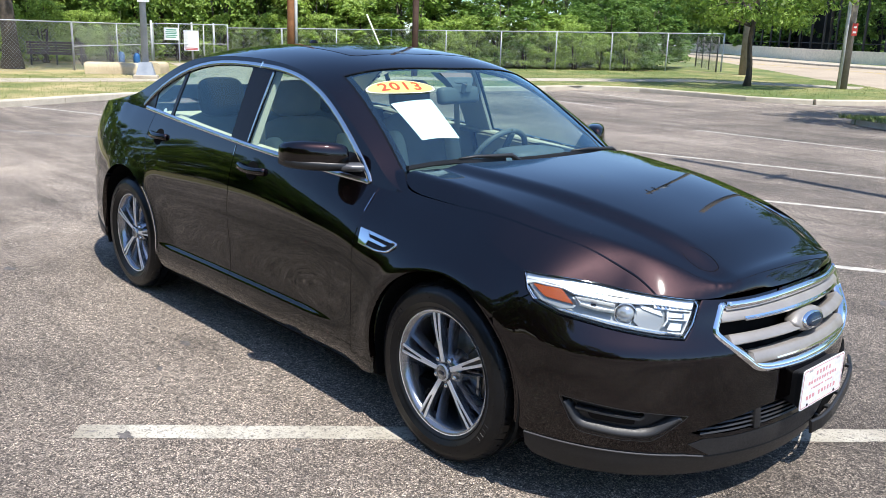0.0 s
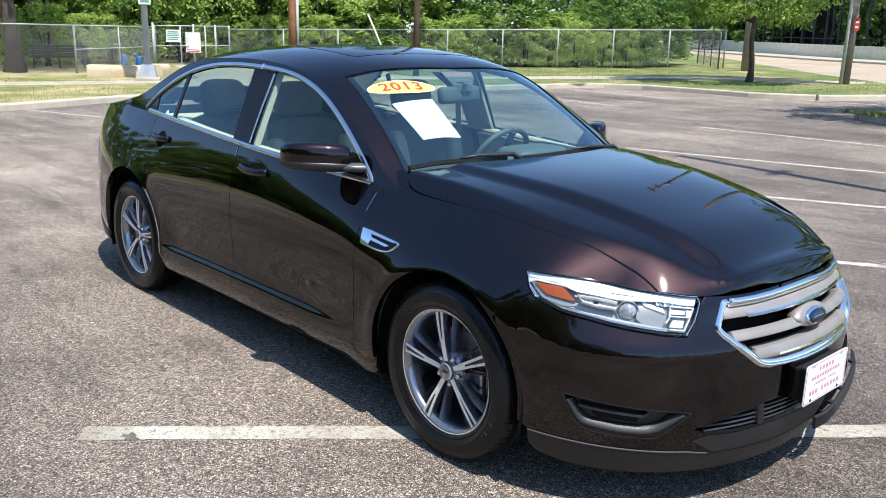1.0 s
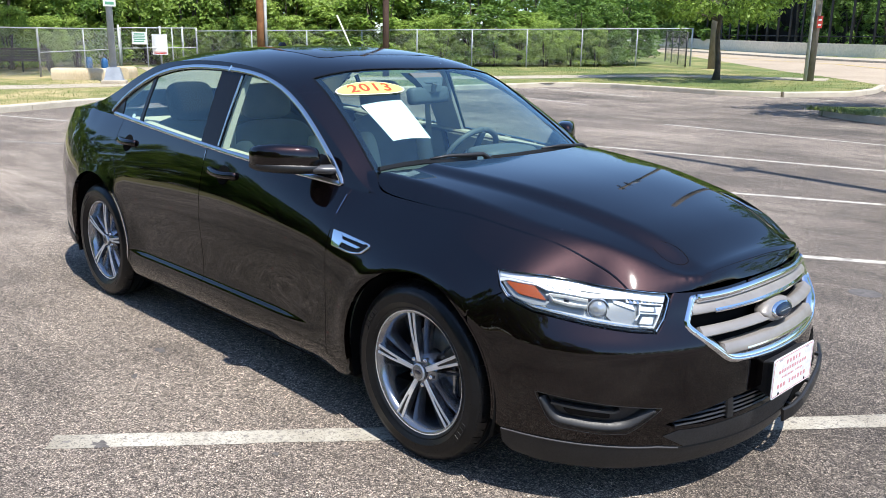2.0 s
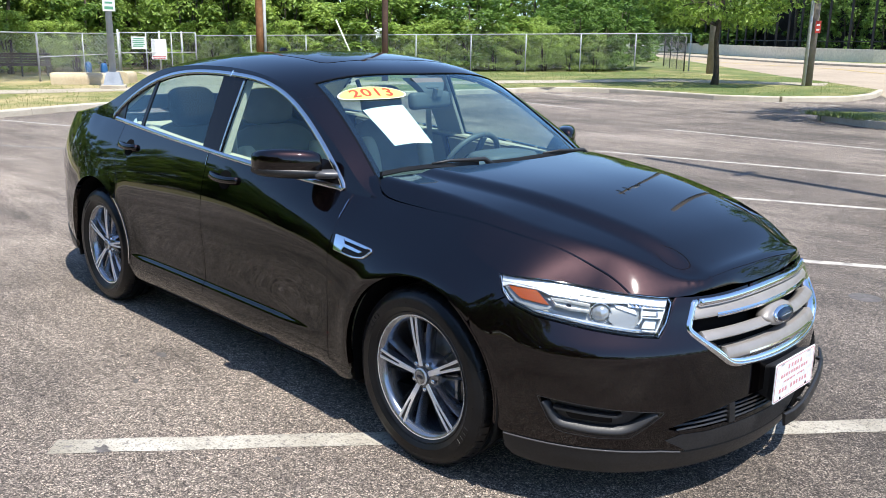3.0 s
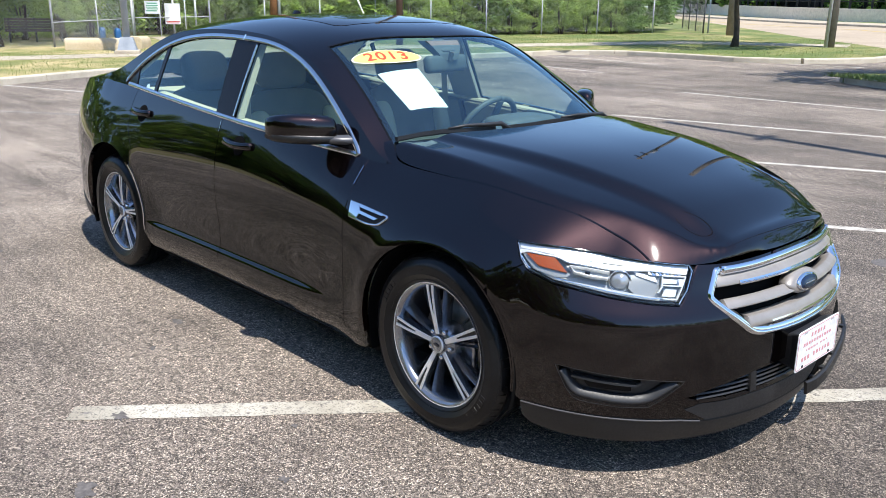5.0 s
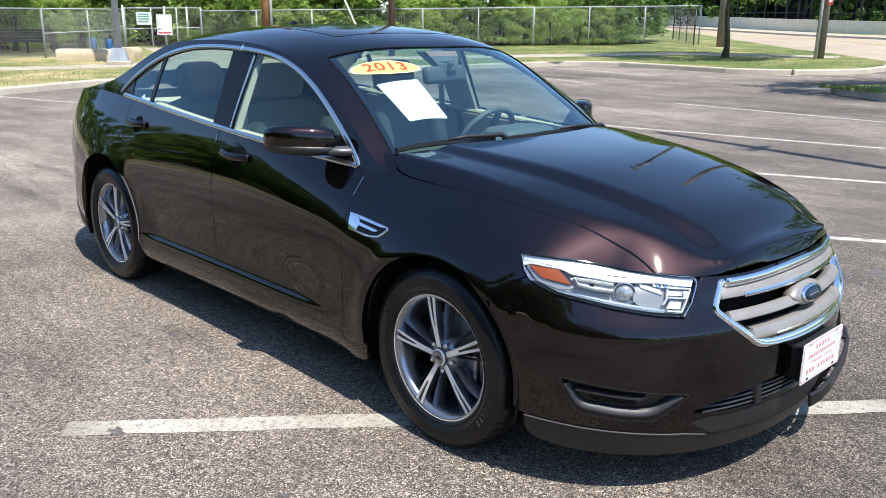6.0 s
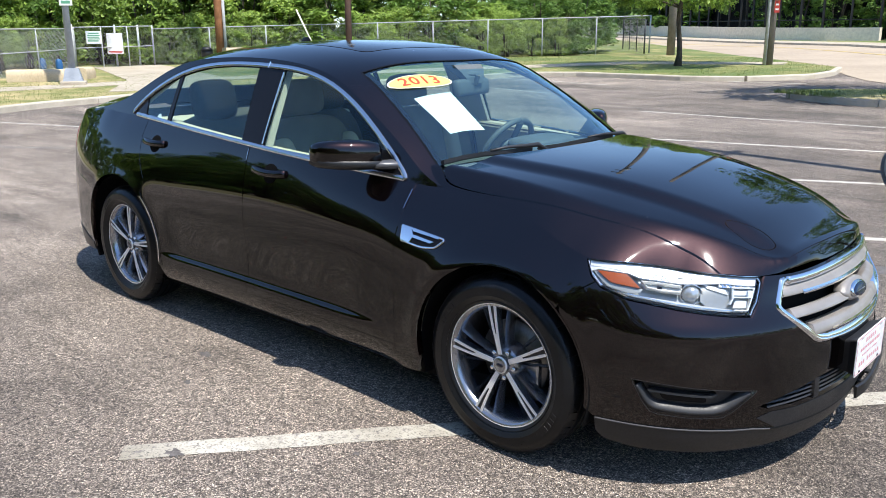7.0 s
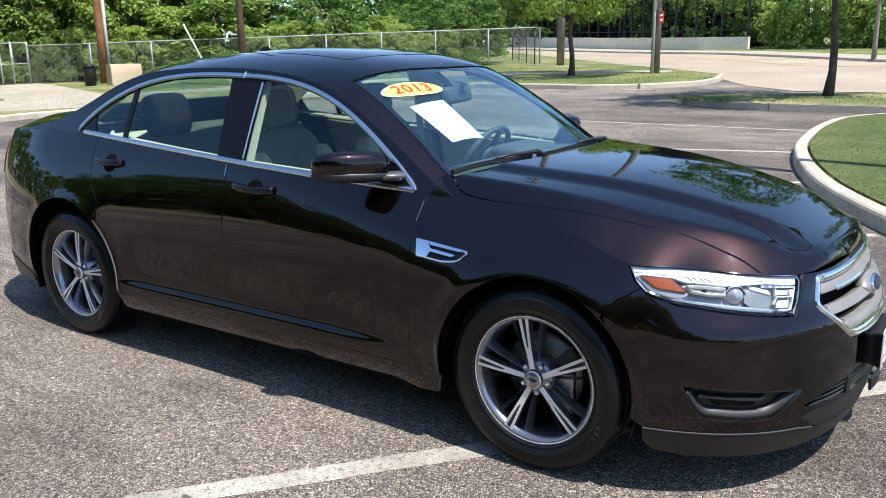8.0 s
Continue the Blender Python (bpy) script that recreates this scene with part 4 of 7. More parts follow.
# retaining wall, black fence and near-black backdrop beyond the road
def wall(name, run, h0, h1, t, mat, label):
    pts = resample(run, 2.0, False)
    n = len(pts)
    tan = np.gradient(pts, axis=0)
    tan /= np.linalg.norm(tan, axis=1)[:, None]
    nr = np.column_stack([-tan[:, 1], tan[:, 0]]) * t / 2
    rings = []
    for i in range(n):
        z = float(lie(pts[i][1]))
        h = h0 + (h1 - h0) * i / (n - 1)
        a, b = pts[i] + nr[i], pts[i] - nr[i]
        rings.append([(*a, z - 0.2), (*a, z + h), (*b, z + h), (*b, z - 0.2)])
    return tagged(build(name, *loft(rings), mat), label, "wall", kind="structure")


wall("retaining_wall", [(-13.4, 57.6), (-17, 58.2), (-21, 60), (-27, 64.5), (-40, 77), (-55, 92)], 0.98, 1.2, 0.35, wall_concrete, "cream concrete retaining wall along the road")
# block added to fill the view behind the fence with darkness
wall("dark_building", [(-16, 66), (-30, 78), (-62, 108)], 12, 12, 6, dark_building, "near-black backdrop added behind the black fence")
bf = thing("black_fence", "tall black steel fence above the retaining wall", "fence")
run = resample([(-14, 59.5), (-18, 60.2), (-22, 62.5), (-28, 67), (-41, 79)], 2.4, False)
for p in run:
    z = float(lie(p[1]))
    part("post", box((p[0] - 0.07, p[1] - 0.07, z), (p[0] + 0.07, p[1] + 0.07, z + 5.2)), black_steel, bf)
for hz in (1.5, 5.0):
    part("rail", tube([(*p, float(lie(p[1])) + hz) for p in run], 0.04, 6), black_steel, bf)
# ---- the car: its surfaces ----
def nat(pts):
    """A natural cubic spline through (x, value) pairs."""
    p = np.array(sorted(pts), float)
    x, y = p[:, 0], p[:, 1]
    n = len(x)
    h = np.diff(x)
    A = np.zeros((n, n))
    r = np.zeros(n)
    A[0, 0] = A[-1, -1] = 1
    for i in range(1, n - 1):
        A[i, i - 1], A[i, i], A[i, i + 1] = h[i - 1], 2 * (h[i - 1] + h[i]), h[i]
        r[i] = 6 * ((y[i + 1] - y[i]) / h[i] - (y[i] - y[i - 1]) / h[i - 1])
    M = np.linalg.solve(A, r)

    def at(q):
        q = np.asarray(q, float)
        i = np.clip(np.searchsorted(x, q) - 1, 0, n - 2)
        qc = np.clip(q, x[0], x[-1])
        a, b = x[i + 1] - qc, qc - x[i]
        out = (M[i] * a**3 + M[i + 1] * b**3) / (6 * h[i]) + (y[i] / h[i] - M[i] * h[i] / 6) * a + (y[i + 1] / h[i] - M[i + 1] * h[i] / 6) * b
        s0 = (y[1] - y[0]) / h[0] - h[0] * M[1] / 6
        s1 = (y[-1] - y[-2]) / h[-1] + h[-1] * M[-2] / 6
        return out + np.where(q < x[0], s0 * (q - x[0]), 0) + np.where(q > x[-1], s1 * (q - x[-1]), 0)
    return at


FRONT_X, REAR_X, BASE = 1.434, -1.434, 2.868
# plan outline at the widest level, from the middle of the tail round the side to the middle of the nose
OUTLINE = [(-2.69, -0.28), (-2.70, 0.0), (-2.69, 0.28), (-2.64, 0.49), (-2.52, 0.655), (-2.35, 0.765), (-2.1, 0.855), (-1.75, 0.922), (-1.30, 0.938), (-0.6, 0.925), (0.1, 0.922),
           (0.7, 0.925), (1.15, 0.934), (1.5, 0.932), (1.76, 0.902), (1.96, 0.842), (2.13, 0.738), (2.27, 0.575), (2.365, 0.375), (2.412, 0.18), (2.425, 0.0), (2.412, -0.18)]
o = np.array(OUTLINE)
chord = np.concatenate([[0], np.cumsum(np.linalg.norm(np.diff(o, axis=0), axis=1))])
ox, oy = nat(list(zip(chord, o[:, 0]))), nat(list(zip(chord, o[:, 1])))
tt = np.linspace(chord[1], chord[-2], 1600)
cx, cy = ox(tt), oy(tt)
arc = np.concatenate([[0], np.cumsum(np.hypot(np.diff(cx), np.diff(cy)))])
arc -= np.interp(0.0, cx, arc)
A_REAR, A_FRONT = arc[0], arc[-1]


def t_of(a):
    a = np.asarray(a, float)
    t = np.interp(a, arc, tt)
    return t + np.where(a > A_FRONT, a - A_FRONT, 0) + np.where(a < A_REAR, a - A_REAR, 0)


def a_of(x):
    return float(np.interp(x, cx, arc))


# heights of the skin's upper edge: boot edge, belt, wing, headlamp top, bonnet front
top_z = nat([(A_REAR - 0.2, 1.045), (A_REAR, 1.05), (a_of(-2.62), 1.075), (a_of(-2.2), 1.115), (-1.75, 1.135), (-1.4, 1.128), (-0.8, 1.09), (-0.21, 1.052), (0.4, 1.020), (0.865, 0.985),
             (1.1, 0.962), (1.35, 0.930), (1.58, 0.885), (a_of(1.766), 0.829), (1.865, 0.8225), (a_of(2.0), 0.811), (2.145, 0.797), (a_of(2.2), 0.787), (a_of(2.33), 0.769), (A_FRONT, 0.772), (A_FRONT + 0.2, 0.765)])

# side glass plane: half-width at a height
def glass_w(x, z):
    x, z = np.asarray(x, float), np.asarray(z, float)
    w = 0.836 - 0.45 * (z - 1.061) - 0.10 * (z - 1.061) * (z - 1.43)
    w = w - 0.083 * np.clip((x + 0.1) / 0.965, 0, None) ** 2
    return w - 0.024 * np.clip((-x - 0.4) / 1.0, 0, None) ** 2


door_low = nat([(0.10, 0.16), (0.16, 0.10), (0.20, 0.060), (0.25, 0.027), (0.30, 0.009), (0.345, 0.003), (0.40, 0.006), (0.50, 0.010), (0.62, 0.011), (0.80, 0.010), (0.95, 0.010), (1.2, 0.010)])
nose_low = nat([(0.10, 0.075), (0.16, 0.045), (0.22, 0.022), (0.28, 0.010), (0.36, 0.0), (0.45, -0.002), (0.53, 0.001), (0.575, 0.0045), (0.597, 0.0085), (0.612, 0.0145), (0.64, 0.030), (0.68, 0.051), (0.74, 0.078), (0.79, 0.112), (0.85, 0.16), (1.0, 0.30)])
wing_low = nat([(0.10, 0.07), (0.18, 0.034), (0.25, 0.014), (0.32, 0.005), (0.45, 0.0), (0.60, 0.0), (0.72, 0.004), (0.80, 0.010), (1.0, 0.012), (1.2, 0.012)])
tail_low = nat([(0.10, 0.12), (0.2, 0.06), (0.30, 0.02), (0.45, 0.0), (0.6, 0.0), (0.75, 0.03), (0.9, 0.05), (1.05, 0.075), (1.2, 0.12)])
sh_start = nat([(A_REAR, 0.78), (-2.0, 0.75), (-1.0, 0.69), (0.0, 0.71), (0.9, 0.71), (1.3, 0.66), (1.7, 0.62), (A_FRONT, 0.62)])


def belt_in(a):
    """How far the skin's upper edge lies inside the outline."""
    x = np.clip(a, -1.9, 0.9)
    y = oy(t_of(np.clip(a, -1.9, 0.9)))
    g = y - glass_w(x, top_z(x)) - 0.010
    front = nat([(0.80, 0.12), (0.95, 0.150), (1.2, 0.158), (1.45, 0.140), (a_of(1.766), 0.070), (a_of(1.95), 0.045), (a_of(2.1), 0.03), (a_of(2.25), 0.0), (A_FRONT, 0.0), (A_FRONT + 0.2, 0.0)])(a)
    rear = nat([(A_REAR - 0.2, 0.0), (A_REAR, 0.0), (a_of(-2.55), 0.04), (a_of(-2.2), 0.11), (-1.7, 0.15)])(a)
    f, r = step01(0.72, 0.98, a), step01(-1.5, -1.9, a)
    return g * (1 - f) * (1 - r) + front * f + rear * r


def skin_in(a, z):
    wd = step01(-1.25, -1.0, a) * (1 - step01(0.75, 1.05, a))
    wn = step01(a_of(1.74), a_of(2.12), a)
    wr = step01(a_of(-2.2), a_of(-2.6), a)
    ww = 1 - wd - wn - wr
    fade = step01(-1.05, -0.80, a) * (1 - step01(0.48, 0.92, a))
    fold = 0.017 * step01(0.362, 0.398, z) * (1 - step01(0.42, 0.72, z)) * fade
    d = wd * (door_low(z) + fold) + wn * nose_low(z) + wr * tail_low(z) + ww * wing_low(z)
    zt, zs = top_z(a), sh_start(a)
    s = np.clip((z - zs) / (zt - zs), 0, 1.15)
    d = d + belt_in(a) * s**1.9
    for wx in (FRONT_X, REAR_X):        # lips of the wheel arches
        r = np.hypot(a - wx, z - 0.36)
        d = d - 0.009 * np.exp(-((r - 0.41) / 0.045) ** 2) * step01(0.2, 0.5, z)
    return d


def skin(a, z):
    a, z = np.asarray(a, float), np.asarray(z, float)
    t = t_of(a)
    e = 1e-3
    x, y = ox(t), oy(t)
    tx, ty = ox(t + e) - ox(t - e), oy(t + e) - oy(t - e)
    L = np.hypot(tx, ty)
    nx, ny = -ty / L, tx / L            # to the left of the run, away from the car's middle
    s = np.where(nx * x + ny * y < 0, -1, 1)
    d = skin_in(a, z)
    return np.stack([x - nx * s * d, -(y - ny * s * d), z], -1)


# the skin's upper edge in space
ea = np.linspace(A_REAR, A_FRONT, 900)
edge = skin(ea, top_z(ea))
ef = edge[ea > 0.5]
er = edge[ea < -1.3][::-1]
ex_f, ew_f, ez_f = ef[:, 0], -ef[:, 1], ef[:, 2]
keep = np.concatenate([[True], np.diff(np.maximum.accumulate(ex_f)) > 1e-5])
ex_f, ew_f, ez_f = ex_f[keep], np.maximum(ew_f[keep], 0), ez_f[keep]
NOSE_X = ex_f[-1]
bon_c = nat([(0.95, 1.072), (1.13, 1.060), (1.4, 1.042), (1.7, 1.006), (1.95, 0.948), (2.12, 0.888), (2.24, 0.836), (2.31, 0.803), (NOSE_X, ez_f[-1]), (NOSE_X + 0.1, 0.70)])


# the outer crease of the bonnet, and how high it stands between edge and middle
crease = nat([(0.95, 0.685), (1.15, 0.675), (1.305, 0.658), (1.519, 0.644), (1.674, 0.626), (1.85, 0.584), (2.074, 0.49), (2.229, 0.393), (2.31, 0.32)])
crease_h = nat([(0.9, 0.84), (1.2, 0.83), (1.5, 0.77), (2.0, 0.77), (2.2, 0.73), (2.35, 0.68)])


def bonnet_z(x, y):
    w = np.maximum(np.interp(x, ex_f, ew_f), 0.02)
    ze, zc = np.interp(x, ex_f, ez_f), bon_c(x) + 0.004
    u = np.clip(np.abs(y) / w, 0, 1.2)
    u2 = np.clip(crease(x) / w, 0.3, 0.93)
    zs = ze + crease_h(x) * (zc - ze)
    z = np.where(u < u2, zc - (zc - zs) * (u / u2) ** 2.5, zs - (zs - ze) * np.clip((u - u2) / (1 - u2), 0, 1.6) ** 1.25)
    yd = 0.53 - 0.19 * np.clip((x - 1.05) / 1.2, 0, 1) ** 1.3
    k = (1 - step01(yd - 0.06, yd + 0.035, np.abs(y))) * (1 - step01(2.1, 2.33, x))
    return z + 0.022 * k - 0.005


def bonnet(x, y):
    """The bonnet's surface, its creases slightly rounded."""
    x, y = np.asarray(x, float), np.asarray(y, float)
    d = 0.014 * np.clip((np.interp(x, ex_f, ew_f) - np.abs(y)) / 0.05, 0, 1)
    z = (bonnet_z(x, y - d) + bonnet_z(x, y - d / 2) + 2 * bonnet_z(x, y) + bonnet_z(x, y + d / 2) + bonnet_z(x, y + d)) / 6
    return np.stack([x, -y, z], -1)


er_x, er_w, er_z = er[::-1, 0], -er[::-1, 1], er[::-1, 2]
boot_c = nat([(-2.74, 1.085), (-2.66, 1.135), (-2.4, 1.155), (-2.1, 1.160), (-1.8, 1.165), (-1.5, 1.18)])


def boot(x, y):
    x, y = np.asarray(x, float), np.asarray(y, float)
    w = np.maximum(np.interp(x, er_x, er_w), 0.02)
    ze, zc = np.interp(x, er_x, er_z), boot_c(x)
    u = np.clip(np.abs(y) / w, 0, 1.2)
    return np.stack([x, -y, ze + (zc - ze) * (1 - u**4)], -1)


# roof: edge height above the side glass, crown along the middle
edge_z = nat([(1.10, 0.955), (0.97, 0.995), (0.8, 1.108), (0.6, 1.232), (0.36, 1.358), (0.15, 1.420), (-0.1, 1.452), (-0.4, 1.464), (-0.73, 1.456), (-1.0, 1.425), (-1.2, 1.365), (-1.4, 1.280), (-1.6, 1.205), (-1.8, 1.158), (-2.0, 1.124)])
crown = nat([(1.12, 0.978), (1.06, 1.022), (0.851, 1.172), (0.585, 1.356), (0.42, 1.450), (0.25, 1.499), (0.0, 1.532), (-0.35, 1.548), (-0.7, 1.534), (-1.0, 1.500), (-1.2, 1.445), (-1.4, 1.372), (-1.6, 1.288), (-1.8, 1.205), (-2.0, 1.145)])


def roof(x, y):
    x, y = np.asarray(x, float), np.asarray(y, float)
    ze, zc = edge_z(x), crown(x)
    w = glass_w(x, ze)
    u = np.clip(np.abs(y) / w, 0, 1.15)
    return np.stack([x, -y, zc - (zc - ze) * u**3], -1)


def side(x, z):
    x, z = np.asarray(x, float), np.asarray(z, float)
    return np.stack([x, -glass_w(x, z), z], -1)


# ---- the car: its panels ----
car = thing("sedan_car", "glossy dark brown four-door sedan car parked on the asphalt", "car")


def line(pts, gap=0.02):
    return resample(pts, gap, closed=False)


def arch(wx, r, lo=0.30, n=40, up=0.362):
    """An arch over a wheel, from its rear foot to its front foot."""
    w0 = math.asin(min(1, (lo - up) / r))
    return [(wx - r * math.cos(w), up + r * math.sin(w)) for w in np.linspace(w0, math.pi - w0, n)]


def run_top(a0, a1, n=60, drop=0.0):
    return [(a, float(top_z(a)) - drop) for a in np.linspace(a0, a1, n)]


R_ARCH, R_REAR = 0.388, 0.424
G = 0.0030                                # half a panel gap
STEP = 0.02
door_front_x, door_mid_x = 0.905, -0.170
SILL = 0.315
# wing
arch_f = arch(FRONT_X, R_ARCH, 0.30)
BSEAM = [(1.712, 0.672), (1.765, 0.712), (1.830, 0.750)]    # wing to bumper
lamp_out = [(1.781, 0.820), (1.812, 0.768), (1.846, 0.738), (1.946, 0.703), (2.127, 0.674), (2.30, 0.655), (2.394, 0.649)]
lamp_in = [(2.432, 0.690), (2.462, 0.752)]
lamp_top = [(a, float(top_z(a)) - 0.004) for a in np.linspace(2.455, 1.80, 20)]
wing_loop = ([(door_front_x + G, 0.285)] + [(door_front_x + G, z) for z in np.linspace(0.32, 0.97, 20)] + run_top(door_front_x + G, a_of(1.755), 40)
             + [(1.777, 0.822), (1.806, 0.768), (1.826, 0.7535)] + [(a - 0.002, z + 0.002) for a, z in BSEAM[::-1][1:]]
             + [p for p in arch_f[::-1] if p[0] < BSEAM[0][0] - 0.01] + [(arch_f[0][0], 0.285)])
# front door and rear door
fdoor = [(door_mid_x + G, SILL + G)] + [(door_mid_x + G, z) for z in np.linspace(0.36, 1.0, 20)] + run_top(door_mid_x + G, door_front_x - G, 50) + [(door_front_x - G, z) for z in np.linspace(0.95, 0.34, 20)] + [(door_front_x - G, SILL + G)]
arch_r = arch(REAR_X, R_REAR, 0.30)
rd_edge = [(-0.969, SILL + G), (-0.979, 0.36)] + [p for p in arch(REAR_X, R_REAR + 0.03, 0.36) if p[0] > -1.28 and p[1] < 0.735][::-1] + [(-1.115, 0.78), (-1.19, 0.90), (-1.215, 1.02), (-1.21, 1.112)]
rdoor = rd_edge + run_top(-1.21, door_mid_x - G, 50)[1:] + [(door_mid_x - G, z) for z in np.linspace(1.0, 0.36, 20)] + [(door_mid_x - G, SILL + G)]
quarter = ([(-0.969 - 2 * G, SILL)] + [(a - 2 * G, z) for a, z in rd_edge[1:]] + run_top(-1.22, a_of(-2.60), 60)[1:] + [(a_of(-2.56), 0.95), (a_of(-2.50), 0.80), (a_of(-2.2), 0.735), (a_of(-1.90), 0.70)]
           + [p for p in arch_r if p[0] > -1.75 and p[1] > 0.31] + [(-1.012, 0.31)])
# rear bumper and tail: everything behind the quarter
tail_hi = [(a_of(-1.765), 0.652)] + [(a_of(-1.90), 0.695), (a_of(-2.2), 0.730), (a_of(-2.50), 0.795), (A_REAR - 0.001, 0.80)]
tail_bumper = tail_hi + [(A_REAR - 0.001, 0.22), (a_of(-2.4), 0.22), (a_of(-1.87), 0.25)] + [p for p in arch_r if p[0] < -1.77 and p[1] < 0.65]
sill_loop = [(-1.00, SILL - G), (-0.99, 0.255), (-0.98, 0.235), (0.95, 0.215), (1.03, 0.225), (1.045, 0.28), (1.03, 0.283), (door_front_x, 0.283), (door_front_x - 0.01, SILL - G)]

shell_loop = ([(A_REAR - 0.001, 0.20), (A_REAR - 0.001, 1.045)] + run_top(A_REAR, A_FRONT + 0.001, 160, 0.004) + [(A_FRONT + 0.001, 0.20), (a_of(1.87), 0.22)]
              + [p for p in arch(FRONT_X, R_ARCH + 0.012, 0.24)][::-1] + [p for p in arch(REAR_X, R_REAR + 0.012, 0.24)][::-1])


# openings of the nose
grille = ([(2.548, 0.746), (2.513, 0.672), (2.523, 0.655), (2.668, 0.541), (2.70, 0.528), (2.80, 0.514), (A_FRONT + 0.002, 0.508), (A_FRONT + 0.002, 0.758)]
          + [(a, float(top_z(a)) - 0.014) for a in np.linspace(A_FRONT - 0.02, 2.57, 16)])
fog = [(1.981, 0.436), (2.10, 0.424), (2.25, 0.407), (2.412, 0.391), (2.40, 0.380), (2.33, 0.325), (2.296, 0.304), (2.20, 0.304), (2.07, 0.318), (2.044, 0.327), (2.02, 0.36)]
inlet = [(2.42, 0.326), (2.52, 0.352), (2.70, 0.386), (2.85, 0.395), (A_FRONT + 0.002, 0.397), (A_FRONT + 0.002, 0.304), (2.79, 0.302), (2.60, 0.300), (2.48, 0.307)]
bumper = ([(1.852, 0.276)] + [p for p in arch_f if p[0] > BSEAM[0][0] and p[1] > 0.28][::-1] + BSEAM
          + [(a + 0.001, z - 0.004) for a, z in lamp_out[2:]] + [(2.402, 0.650), (2.437, 0.690), (2.468, 0.752)]
          + [(a, float(top_z(a)) - 0.003) for a in np.linspace(2.48, A_FRONT + 0.001, 22)]
          + [(A_FRONT + 0.001, 0.219), (2.80, 0.220), (2.52, 0.229), (2.42, 0.248), (2.20, 0.262), (2.02, 0.270)])
lip = [(1.856, 0.272), (2.02, 0.266), (2.20, 0.258), (2.42, 0.244), (2.52, 0.225), (2.80, 0.216), (A_FRONT + 0.001, 0.215), (A_FRONT + 0.001, 0.150), (2.8, 0.150), (2.5, 0.155), (2.25, 0.160), (2.0, 0.170), (1.89, 0.19), (1.86, 0.22)]

lamp_loop = np.array(lamp_out + lamp_in + lamp_top)
part("body_shell", skin_patch(skin, [shell_loop, lamp_loop, grille, fog, inlet], 0.02, -0.014, 0, (1, -1)), void_black, car)
for s in (1, -1):
    part("wing", skin_patch(skin, [wing_loop], STEP, 0, 0.012, (s,)), car_paint, car)
    fd = part("front_door", skin_patch(skin, [fdoor], STEP, 0, 0.012, (s,)), car_paint, car)
    rdr = part("rear_door", skin_patch(skin, [rdoor], STEP, 0, 0.012, (s,)), car_paint, car)
    part("rear_quarter", skin_patch(skin, [quarter], STEP, 0, 0.012, (s,)), car_paint, car)
    part("sill", skin_patch(skin, [sill_loop], STEP, 0, 0.02, (s,)), car_paint, car)
    if s > 0:
        front_doors, rear_doors = [fd], [rdr]
    else:
        front_doors.append(fd)
        rear_doors.append(rdr)
part("front_bumper", skin_patch(skin, [bumper, grille, fog, inlet], 0.012, 0, 0.014, (1, -1)), car_paint, car)
part("front_lip", skin_patch(skin, [lip], 0.014, 0.004, 0.016, (1, -1)), lip_plastic, car, "matt dark grey plastic lip")
# the highlight on the lip's upper edge, laid on as a thin pale rail
part("lip_edge", rail(skin, line([(1.858, 0.2715), (2.02, 0.2655), (2.20, 0.2575), (2.42, 0.2435), (2.50, 0.230)], 0.02), [(0.0022, 0.002), (0.0015, 0.0065), (-0.0015, 0.0065), (-0.0022, 0.002)], False, (1,)), foot_grey, car, "thin pale highlight along the lip's upper edge")
part("rear_bumper", skin_patch(skin, [tail_bumper], 0.02, 0, 0.012, (1, -1)), car_paint, car)
rear_lip = [(A_REAR - 0.001, 0.385), (a_of(-2.5), 0.37), (a_of(-2.1), 0.335), (a_of(-1.885), 0.30), (a_of(-1.875), 0.25), (a_of(-2.4), 0.215), (A_REAR - 0.001, 0.215)]
part("rear_lip", skin_patch(skin, [rear_lip], 0.02, 0.004, 0.012, (1, -1)), lip_plastic, car, "dark grey plastic lower edge of the rear bumper")
tail_loop = [(A_REAR - 0.001, 0.805), (a_of(-2.50), 0.80), (a_of(-2.56), 0.95), (a_of(-2.60), float(top_z(a_of(-2.60))))] + run_top(a_of(-2.60), A_REAR - 0.001, 20)[1:]
part("tail_panel", skin_patch(skin, [tail_loop], 0.02, 0, 0.01, (1, -1)), car_paint, car)
for s in (1, -1):
    lampl = [(a_of(-2.38), 0.83), (a_of(-2.37), 0.95), (a_of(-2.42), 1.035), (a_of(-2.62), 1.045), (a_of(-2.66), 0.93), (a_of(-2.62), 0.83)]
    part("tail_lamp", skin_patch(skin, [rounded(lampl, 0.03)], 0.015, 0.008, 0.012, (s,)), red_lens, car, "red tail lamp lens")

# bonnet, its wing tops, boot lid
cut = nat([(0.96, 0.690), (0.985, 0.708), (1.02, 0.730), (1.08, 0.742), (1.26, 0.736), (1.467, 0.719), (1.665, 0.692), (1.8, 0.662), (1.93, 0.620), (2.035, 0.586), (2.14, 0.573), (2.2, 0.57)])
bx = np.concatenate([np.linspace(0.985, 1.1, 9)[:-1], np.linspace(1.1, 2.138, 44)])
edge_front = [(x, w) for x, w in zip(ex_f, ew_f) if x > 2.142]
edge_front = edge_front[::4] + [(NOSE_X, 0.0)]
bon_right = [(x, float(cut(x)) - G) for x in bx] + [(x - 0.002, w - 0.001) for x, w in edge_front[:-1]]
rear_edge = [(1.150 - 0.162 * (y / 0.705) ** 2, y) for y in np.linspace(-0.702, 0.702, 41)]
